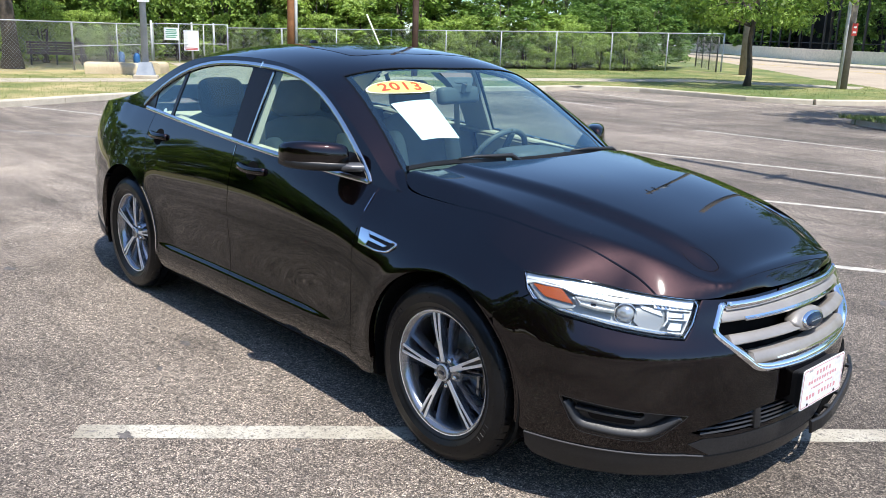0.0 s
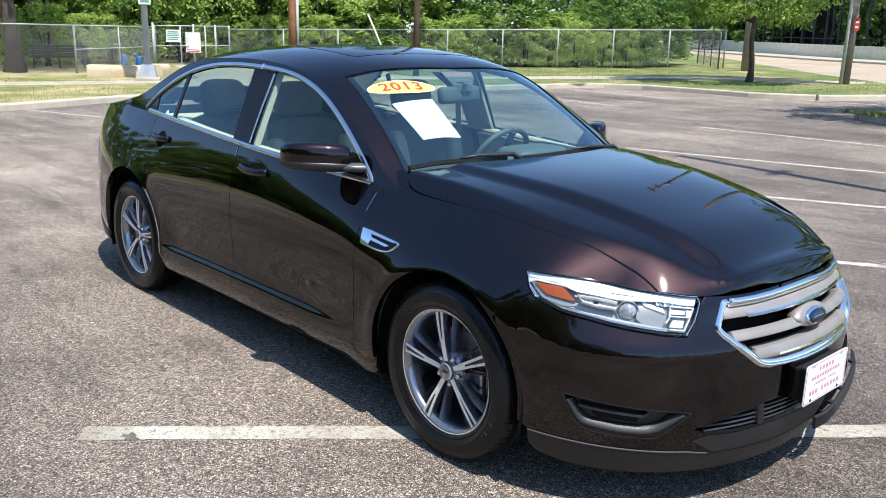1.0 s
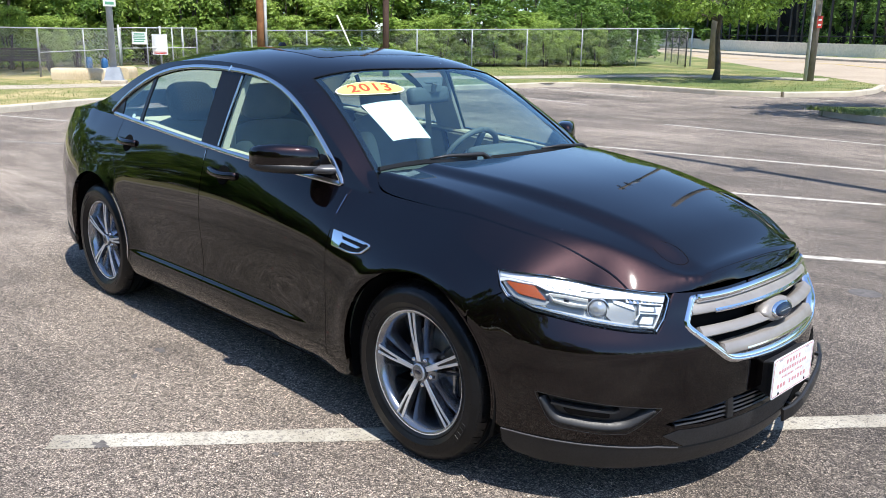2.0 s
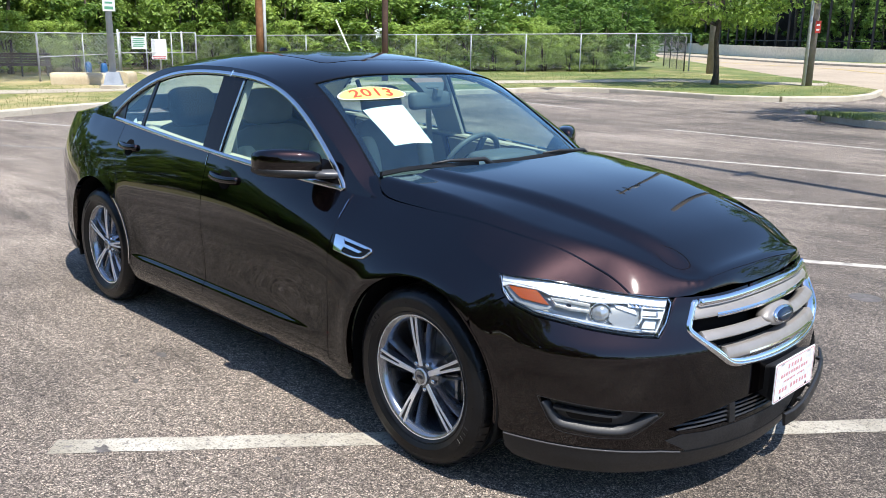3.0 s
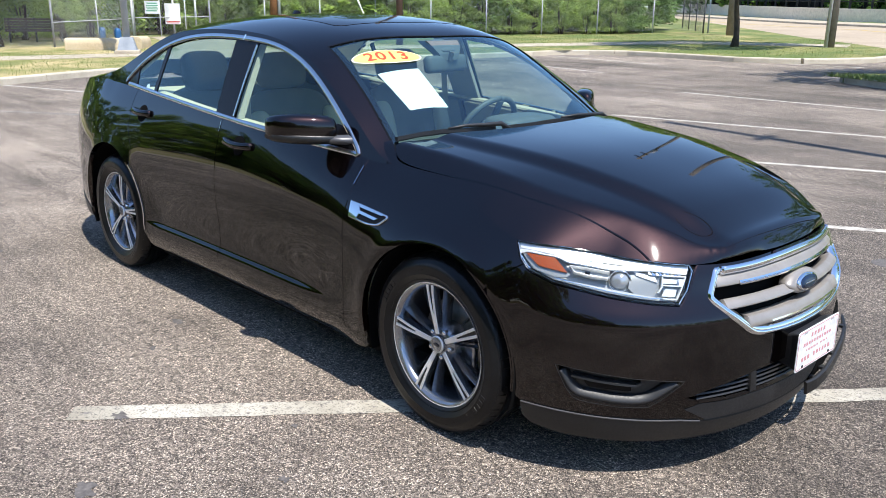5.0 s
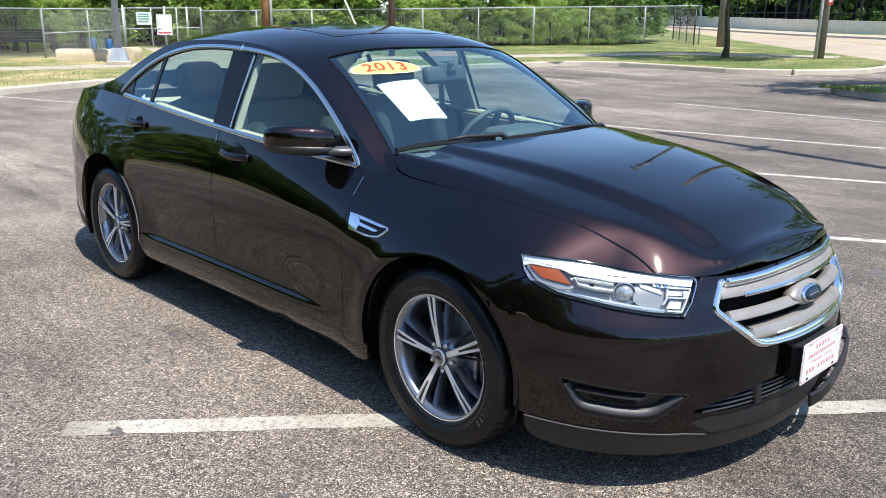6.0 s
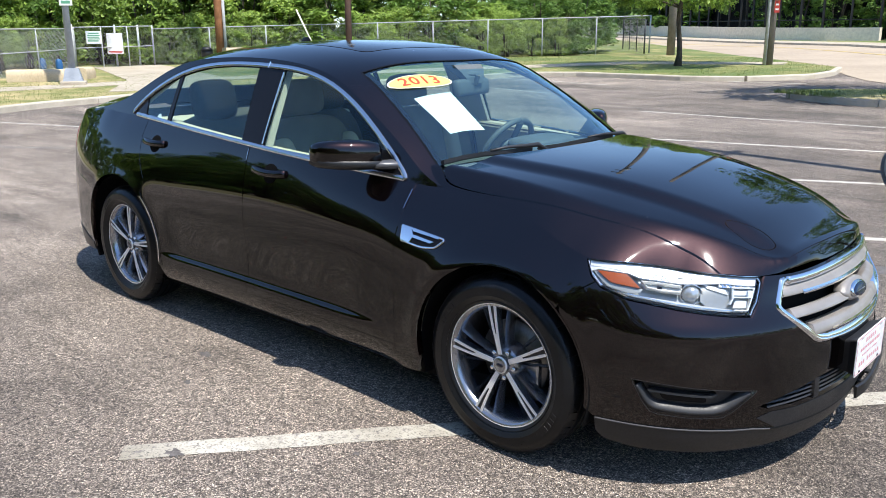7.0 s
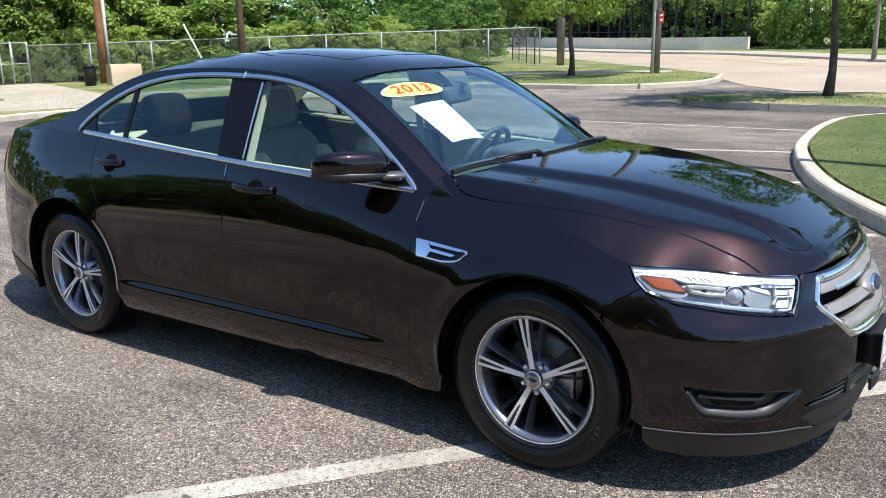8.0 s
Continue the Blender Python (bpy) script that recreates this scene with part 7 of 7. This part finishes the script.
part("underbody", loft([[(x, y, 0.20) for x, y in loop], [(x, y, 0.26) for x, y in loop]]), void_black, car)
# ---- the car: cabin ----
def soft(name, size, at, mat, parent, rx=0, ry=0, rz=0, label="", power=4.0, n=7):
    bm = pillow(size, n=n, power=power)
    bmesh.ops.transform(bm, matrix=pose(*at, rx, ry, rz), verts=bm.verts)
    return part(name, bm, mat, parent, label, True)


cab = part("cabin_floor", box((-1.5, -0.78, 0.28), (1.2, 0.78, 0.32)), beige, car, "beige cabin floor")
part("dashboard", loft([[(x, y, z) for x, z in ((1.02, 0.985), (0.90, 1.018), (0.74, 1.020), (0.63, 1.000), (0.57, 0.94), (0.60, 0.60), (1.05, 0.60))] for y in (-0.72, -0.4, 0.0, 0.4, 0.72)]), dash_dark, car, "dark grey dashboard")
soft("instrument_hood", (0.24, 0.38, 0.10), (0.66, 0.37, 1.000), dash_dark, car, label="dark instrument hood")
part("centre_console", box((-0.25, -0.13, 0.32), (0.62, 0.13, 0.62), 0.03), dash_dark, car)
# steering wheel
ringpts = [(0.185 * math.cos(w), 0.185 * math.sin(w), 0) for w in np.linspace(0, 2 * math.pi, 41)]
tilt = pose(0.42, 0.37, 0.955, 0, -62, 0)
V, F = tube(ringpts, 0.016, 10)
steer = part("steering_wheel", moved((V, F), tilt), dash_dark, car, "dark grey steering wheel", True)
part("wheel_pad", moved(bm_piece(pillow((0.17, 0.19, 0.05), n=5)), tilt @ pose(0, 0, -0.02)), dash_dark, steer, "", True)
for w in (0, 180, -90):
    part("wheel_arm", moved(bm_piece(box((0.06, -0.018, -0.02), (0.18, 0.018, 0.0), 0.005)), tilt @ pose(0, 0, 0, 0, 0, w + 90)), dash_dark, steer)
for y in (-0.38, 0.38):
    seat = soft("front_seat", (0.52, 0.52, 0.20), (0.05, y, 0.50), seat_cloth, car, label="grey-beige cloth front seat")
    soft("seat_back", (0.17, 0.52, 0.68), (-0.26, y, 0.82), seat_cloth, seat, 0, -14, 0)
    for sy in (-1, 1):
        soft("side_bolster", (0.16, 0.10, 0.52), (-0.20, y + sy * 0.21, 0.80), beige, seat, 0, -14, 0, "beige side bolster")
        part("headrest_post", tube([(-0.335, y + sy * 0.06, 1.12), (-0.36, y + sy * 0.06, 1.22)], 0.007, 6), chrome, seat)
    soft("headrest", (0.10, 0.28, 0.19), (-0.365, y, 1.25), seat_cloth, seat, 0, -10, 0)
bench = soft("rear_seat", (0.52, 1.36, 0.22), (-0.80, 0, 0.50), shaded_bench_cloth, car, label="grey-beige cloth rear bench seat, darkened for cabin shade")
soft("bench_back", (0.20, 1.36, 0.66), (-1.14, 0, 0.82), shaded_bench_cloth, bench, 0, -22, 0)
for y in (-0.40, 0.40):
    soft("bench_headrest", (0.10, 0.28, 0.24), (-1.17, y, 1.20), headrest_dark, bench, 0, -12, 0)
part("parcel_shelf", box((-1.72, -0.66, 1.04), (-1.22, 0.66, 1.07), 0.01), beige, car, "beige parcel shelf")
part("rear_bulkhead", box((-1.26, -0.70, 0.32), (-1.22, 0.70, 1.05)), void_black, car)
for s in (1, -1):
    k = np.array((1, s, 1))

    def inner_skin(a, z):
        p = skin(a, z)
        return p + np.stack([0 * p[:, 0], 0 * p[:, 1] + 0.075, 0 * p[:, 0]], -1)
    for nm, x0, x1, owner in (("door_trim", -0.15, 0.88, front_doors), ("door_trim", -1.05, -0.20, rear_doors)):
        lp = [(x0, 0.36)] + [(x, float(top_z(x)) - 0.012) for x in np.linspace(x0, x1, 20)] + [(x1, 0.36)]
        part(nm, skin_patch(inner_skin, [lp], 0.05, 0, 0.03, (s,)), beige, owner[0 if s > 0 else 1], "beige door trim")
    part("door_top_trim", sweep([(x, -float(glass_w(x, top_z(x))) + 0.045, float(top_z(x)) - 0.008) for x in np.linspace(-1.2, 0.85, 30)], [(0, 0, 1)] * 30, [(0.04, 0), (0.035, 0.012), (-0.03, 0.012), (-0.04, 0)], False, (s,)), beige, car, "beige door top")

    def inner_side(x, z):
        p = side(x, z)
        return p + np.stack([0 * p[:, 0], 0 * p[:, 1] + 0.035, 0 * p[:, 0]], -1)
    bpl = [(-0.27, 1.03), (-0.30, 1.42), (-0.075, 1.42), (-0.060, 1.03)]
    part("pillar_trim", skin_patch(inner_side, [bpl], 0.04, 0, 0.02, (s,)), beige_light, car, "pale beige pillar trim")
    cpl = [(-1.36, 1.17), (-1.02, 1.37), (-1.12, 1.40), (-1.75, 1.16), (-1.75, 1.10), (-1.36, 1.12)]
    part("pillar_trim", skin_patch(inner_side, [cpl], 0.04, 0, 0.0, (s,)), beige_light, car, "pale beige pillar trim")
    part("seat_belt", sweep([(-0.22, -0.62, 1.36), (-0.24, -0.655, 1.2), (-0.22, -0.665, 0.9), (-0.15, -0.64, 0.5)], [(0, -1, 0)] * 4, [(0.024, 0), (0.024, 0.002), (-0.024, 0.002), (-0.024, 0)], False, (s,)), beige_light, car, "pale beige seat belt")


def liner(x, y):
    p = roof(x, y)
    return p - np.array((0, 0, 0.035))


lin = [(x, float(glass_w(x, edge_z(x))) - 0.05) for x in np.linspace(-0.97, 0.35, 40)]
lin_loop = lin + [(x, -y) for x, y in lin[::-1]]
part("headliner", skin_patch(liner, [lin_loop], 0.05, 0, 0), beige_light, car, "pale beige headliner")
part("rear_view_mirror", moved(bm_piece(box((-0.026, -0.150, -0.042), (0.026, 0.150, 0.042), 0.018)), pose(0.50, 0.0, 1.315, 0, -8, 14)), dash_dark, car, "dark interior mirror", True)
part("mirror_stem", tube([(0.53, 0, 1.33), (0.545, 0, 1.375)], 0.012, 8), dash_dark, car)
part("mirror_housing", loft([[(x - d, w, z), (x + d, w * 0.9, z), (x + d, -w * 0.9, z), (x - d, -w, z)] for x, z, w, d in ((0.445, 1.425, 0.105, 0.03), (0.475, 1.40, 0.095, 0.03), (0.505, 1.365, 0.070, 0.022), (0.515, 1.335, 0.055, 0.018))]), dash_dark, car, "dark housing above the interior mirror")
soft("sensor_cover", (0.11, 0.10, 0.028), (0.475, 0.0, 1.398), dash_dark, car, 0, 30, 0, "dark sensor cover at the windscreen top")
# full body width: the middle is let out, both flanks keep their form
WIDER = 0.070


def let_out(ob):
    if ob.type == "MESH" and not ob.data.get("let_out"):
        n = len(ob.data.vertices)
        co = np.empty(n * 3)
        ob.data.vertices.foreach_get("co", co)
        co = co.reshape(-1, 3)
        co[:, 1] += WIDER * step01(-0.5, 0.5, co[:, 1])
        ob.data.vertices.foreach_set("co", co.ravel())
        ob.data["let_out"] = 1
        ob.data.update()
    for c in ob.children:
        let_out(c)


for ob in car.children:
    if ob.name.split(".")[0] == "wheel":
        if ob.matrix_basis.translation.y > 0:
            ob.matrix_basis = Matrix.Translation((0, WIDER, 0)) @ ob.matrix_basis
    else:
        let_out(ob)
# ---- plants ----
def leaves(rnd, centres, per, spread, size, squash=0.8):
    """Many small folded leaves gathered round the centres."""
    V, F = [], []
    for c, r in centres:
        for _ in range(per):
            while True:
                o = np.array([rnd.uniform(-1, 1) for _ in range(3)])
                q = o @ o
                if 0.15 < q < 1:
                    break
            if o[2] < -0.25 and rnd.random() < 0.65:
                o[2] = -o[2]
            o = o / math.sqrt(q) * (0.62 + 0.38 * rnd.random())
            p = np.array(c) + o * r * spread * np.array((1, 1, squash))
            n = o + np.array([rnd.uniform(-0.7, 0.7) for _ in range(3)]) + np.array((0, 0, 0.5))
            n /= np.linalg.norm(n)
            a = np.cross(n, np.array([rnd.uniform(-1, 1) for _ in range(3)]))
            a /= np.linalg.norm(a) + 1e-9
            b = np.cross(n, a)
            s = size * rnd.uniform(0.6, 1.3)
            k = len(V)
            V.extend([p - a * s, p + b * s * 0.45 + n * s * 0.15, p + a * s, p - b * s * 0.45 + n * s * 0.15])
            F.append([k, k + 1, k + 2, k + 3])
    return np.array(V), F


def bush(seed, r, h, n, per, size, mat, label, trunk=True):
    rnd = random.Random(seed)
    b = thing("woodland_bush", label, "bush", "bushes of the wood edge")
    cs = []
    for _ in range(n):
        w, t = rnd.uniform(0, 2 * math.pi), rnd.random()
        z = h * (0.06 + 0.92 * t)
        rr = r * (1.0 if t < 0.55 else max(0.25, 1.15 - 1.25 * (t - 0.45))) * (0.55 + 0.45 * math.sqrt(rnd.random()))
        cs.append(((rr * math.cos(w), rr * math.sin(w), z), rnd.uniform(0.35, 0.75)))
    part("crown", leaves(rnd, cs, per, 1.0, size), mat, b, "")
    for _ in range(4):
        w = rnd.uniform(0, 2 * math.pi)
        q = rnd.uniform(0.2, 0.6) * r
        part("stem", tube([(0.2 * math.cos(w), 0.2 * math.sin(w), -0.2), (q * 0.5 * math.cos(w), q * 0.5 * math.sin(w), h * 0.35), (q * math.cos(w), q * math.sin(w), h * 0.75)], 0.07, 6, [0.09, 0.06, 0.02]), bark, b, "", True)
    return b


def tree(seed, x, y, h, r_trunk, crown_r, crown_lo, n, per, size, mat, label, lean=0.0):
    rnd = random.Random(seed)
    z0 = float(lie(y)) + 0.12
    t = thing("street_tree", label, "tree", "street trees")
    pts = [(x + lean * k * h * 0.6 + 0.05 * math.sin(k * 9), y + 0.04 * math.cos(k * 7), z0 + k * h * 0.62) for k in np.linspace(0, 1, 9)]
    part("trunk", tube(pts, r_trunk, 12, [r_trunk * (1.45 if k == 0 else 1 - 0.55 * k) for k in np.linspace(0, 1, 9)]), bark, t, "", True)
    cs = []
    mid = crown_lo + (h - crown_lo) * 0.5
    for i in range(n):
        w = rnd.uniform(0, 2 * math.pi)
        k = rnd.random()
        z = crown_lo + (h - crown_lo) * k
        rr = crown_r * math.sqrt(max(0.08, 1 - ((z - mid) / ((h - crown_lo) * 0.55)) ** 2)) * (0.35 + 0.65 * math.sqrt(rnd.random()))
        cs.append(((x + lean * z * 0.6 + rr * math.cos(w), y + rr * math.sin(w), z0 + z), rnd.uniform(0.35, 0.7)))
    for i in range(9):
        c = cs[i * (n // 9)][0]
        s = pts[5 + i % 4]
        m = [(s[j] * 0.5 + c[j] * 0.5) + (0.15 if j == 2 else 0) for j in range(3)]
        part("limb", tube([s, m, c], 0.04, 6, [r_trunk * 0.4, r_trunk * 0.22, 0.012]), bark, t, "", True)
    part("crown", leaves(rnd, cs, per, 1.0, size, 0.6), mat, t, "")
    return t


tree(11, -10.97, 24.74, 5.2, 0.105, 3.4, 2.1, 165, 85, 0.10, leaf_a, "street tree with a thin dark trunk and bright leaves", 0.01)
tree(12, -0.84, 17.05, 7.2, 0.092, 2.6, 2.7, 105, 64, 0.105, leaf_b, "street tree with a dark trunk on the grass island", 0.015)
tree(13, 7.5, 16.2, 8.0, 0.13, 2.6, 2.75, 80, 60, 0.09, leaf_a, "street tree further along the grass island")
tree(14, -30.0, 6.35, 11, 0.30, 3.6, 4.6, 110, 70, 0.13, leaf_b, "large shady tree behind the fence")

B = [bush(21, 1.9, 5.6, 66, 92, 0.125, leaf_a, "dense sunlit green bush at the wood edge"), bush(22, 2.1, 6.6, 70, 92, 0.135, leaf_b, "dense dark green bush at the wood edge"), bush(23, 1.7, 4.8, 64, 95, 0.115, leaf_c, "dense bright green bush at the wood edge")]
spots = []
rnd = random.Random(5)
f0, f1 = np.array((-33.0, 16.7)), np.array((-16.86, 33.36))
fd_ = (f1 - f0) / np.linalg.norm(f1 - f0)
fn_ = np.array((-fd_[1], fd_[0]))
for k in range(17):
    p = f0 + fd_ * (-0.6 + k * 1.22) + fn_ * (0.95 + rnd.uniform(-0.15, 0.25))
    spots.append((p, rnd.choice((2, 2, 0)), rnd.uniform(0.34, 0.50)))
for row, off in enumerate((2.1, 4.8)):
    for k in range(8 if row == 0 else 7):
        p = f0 + fd_ * (-1.0 + k * 2.35 + (1.1 if row else 0)) + fn_ * (off + rnd.uniform(-0.4, 0.4))
        spots.append((p, rnd.choice((0, 0, 1, 2)) if row == 0 else rnd.choice((1, 0, 1)), rnd.uniform(0.8, 1.15) if row == 0 else rnd.uniform(1.1, 1.5)))
for p in ((-37, 13), (-37.5, 16.5), (-39, 20), (-35.5, 20.5), (-41, 10), (-38.5, 8.0), (-37.4, 9.6), (-37.0, 11.4), (-38, 3.5), (-36, 0), (-34, -5), (-40, 24), (-44, 15), (-43, 4)):
    spots.append((np.array(p), rnd.choice((0, 1, 1, 2)), rnd.uniform(0.75, 1.3)))
for p in ((-34.4, 6.2), (-35.0, 7.6), (-35.2, 9.2), (-35.4, 10.8), (-35.8, 12.2), (-33.6, 4.4), (-33.2, 2.4)):
    spots.append((np.array(p), 2, rnd.uniform(0.46, 0.56)))
for p in ((-43, 18.5), (-46, 20), (-42.5, 16.8), (-47, 17), (-45, 23), (-46, 13), (-47, 9), (-46, 4), (-44, -1)):
    spots.append((np.array(p), rnd.choice((0, 1)), rnd.uniform(1.5, 1.8)))
for k in range(3):
    spots.append((f0 + fd_ * (-1.0 + k * 2.7) + fn_ * (8.0 + rnd.uniform(-0.5, 0.5)), rnd.choice((0, 1)), rnd.uniform(1.5, 1.8)))
for p in ((-67, 99), (-61, 97), (-56, 97.5), (-51, 92), (-45.5, 85.5), (-40.5, 80.5), (-64, 108), (-72, 104)):
    spots.append((np.array(p), 1, rnd.uniform(2.2, 2.6)))
for p in ((-14.5, 62), (-18, 63), (-21.5, 65.2), (-25, 68)):
    spots.append((np.array(p), 1, 0.8))
for p in ((-31, 44), (-36, 50), (-36, 45), (-41, 56)):
    spots.append((np.array(p), rnd.choice((0, 1)), rnd.uniform(0.9, 1.4)))
# wood behind the camera and to the sides, which the paint mirrors
for k in range(15):
    spots.append((np.array((-64 + k * 4.4, -33 - 3 * rnd.random())), 1, rnd.uniform(1.7, 2.1)))
for p in ((-40, -3.5), (-39, -8), (-42, -13), (-41, -18), (-45, -23), (-48, -10), (-49, -17)):
    spots.append((np.array(p), rnd.choice((0, 1)), rnd.uniform(1.4, 1.8)))
for k in range(30):
    spots.append((np.array((-46 + k * 3.1, -25 - 3 * rnd.random())), 1, rnd.uniform(1.25, 1.6) * (1.0 if k < 12 else 1.55 if k < 23 else 0.75)))
for k in range(14):
    spots.append((np.array((34 + rnd.random() * 3, -24 + k * 3.2)), 1, rnd.uniform(0.55, 0.85)))
for u, v, sc in ((19.4, 1.5, 0.5), (20.4, 3.6, 0.85), (20.8, 6.5, 1.1)):
    spots.append((f0 + fd_ * u + fn_ * v, 1, sc))
for u, v in ((18.6, 3.4), (18.4, 6.0), (18.0, 10.5), (17.0, 8.0), (19.5, 15.0), (20.5, 19.0)):
    spots.append((f0 + fd_ * u + fn_ * v, 1, 0.78))
used = [False] * 3
for p, i, s in spots:
    m = Matrix.Translation((p[0], p[1], float(lie(p[1])) + 0.1)) @ Matrix.Rotation(rnd.uniform(0, 6.28), 4, "Z")
    if not used[i]:
        ob = B[i]
        used[i] = True
        ob.matrix_basis = m
    else:
        ob = copy_thing(B[i], m)
    along = float(np.dot(p - f0, fd_))
    low = 0.62 if 5 < along < 26 and 1.5 < float(np.dot(p - f0, fn_)) < 15 and s > 0.7 else 1.0
    ob.scale = (s, s, s * rnd.uniform(0.9, 1.1) * low)
# clipped hedge beyond the road
rnd = random.Random(9)
hd = thing("clipped_hedge", "clipped dark green hedge beyond the road", "hedge")
cs = []
for _ in range(760):
    t, h, w = rnd.random(), rnd.random(), rnd.uniform(-0.9, 0.9)
    p = np.array((-13.0, 59.8)) * (1 - t) + np.array((7.0, 51.0)) * t + np.array((0.4, 0.9)) * w
    cs.append(((p[0], p[1], float(lie(p[1])) + 0.2 + 3.0 * h), 0.5))
part("foliage", leaves(rnd, cs, 34, 1.0, 0.14), leaf_c, hd)
for k in range(9):
    x, y = -15 + 4.2 * k, 66 - 1.5 * k + 2 * rnd.random()
    copy_thing(B[1], Matrix.Translation((x, y, float(lie(y)))) @ Matrix.Rotation(k * 1.3, 4, "Z") @ Matrix.Identity(4)).scale = (1.9, 1.9, 1.7)
tree(15, -6, 58, 11, 0.2, 4.2, 3.0, 80, 60, 0.2, leaf_b, "dark tree behind the hedge")
tree(16, 3, 56, 11, 0.2, 4.2, 3.0, 80, 60, 0.2, leaf_b, "dark tree behind the hedge")
tree(17, -22, 68, 12, 0.2, 4.5, 3.0, 80, 60, 0.2, leaf_b, "dark tree behind the black fence")

tree(18, -29, 73, 13, 0.2, 4.4, 1.6, 90, 60, 0.22, leaf_b, "dark tree behind the black fence")
tree(19, -33.5, 77, 13, 0.2, 4.4, 1.6, 90, 60, 0.22, leaf_b, "dark tree behind the black fence")
tree(20, -38.5, 82, 13, 0.2, 4.4, 1.6, 90, 60, 0.22, leaf_b, "dark tree behind the black fence")

# grass blades, thickest on the near island
def blades(name, loop, count, h, seed, label, box_=None):
    rnd = np.random.default_rng(seed)
    loop = np.array(loop)
    lo, hi = loop.min(0), loop.max(0)
    if box_:
        lo, hi = np.maximum(lo, box_[0]), np.minimum(hi, box_[1])
    P = lo + (hi - lo) * rnd.random((count * 3, 2))
    P = P[inside(loop, P)][:count]
    n = len(P)
    z = lie(P[:, 1]) + 0.13
    w = rnd.random(n) * 2 * np.pi
    hh = h * (0.5 + rnd.random(n))
    wd = 0.006 + 0.006 * rnd.random(n)
    lean = 0.6 * hh[:, None] * rnd.normal(size=(n, 2)) * 0.6
    d = np.column_stack([np.cos(w), np.sin(w)]) * wd[:, None]
    V = np.empty((n, 3, 3))
    V[:, 0] = np.column_stack([P - d, z])
    V[:, 1] = np.column_stack([P + d, z])
    V[:, 2] = np.column_stack([P + lean, z + hh])
    F = np.arange(n * 3).reshape(n, 3)
    return tagged(build(name, V.reshape(-1, 3), F, blade), label, "grass", kind="stuff")


blades("lawn_grass", shrink0(ISLE1, 0.02), 60000, 0.030, 1, "short green mown grass on the island", ((-0.2, 3.0), (4.5, 14)))
blades("lawn_grass", shrink0(ISLE2, 0.05), 9000, 0.045, 2, "short green grass on the long island", ((-4, 14), (4, 18.2)))
blades("verge_tufts", VERGE, 30000, 0.05, 3, "thin grass on the verge", ((-26, 0), (-5, 32)))
blades("kerb_weeds", [(-4.1, 15.75), (-2.9, 15.2), (-2.5, 15.05), (-2.4, 15.4), (-3.0, 15.7), (-3.7, 16.1)], 700, 0.085, 4, "tall green weeds along the kerb")
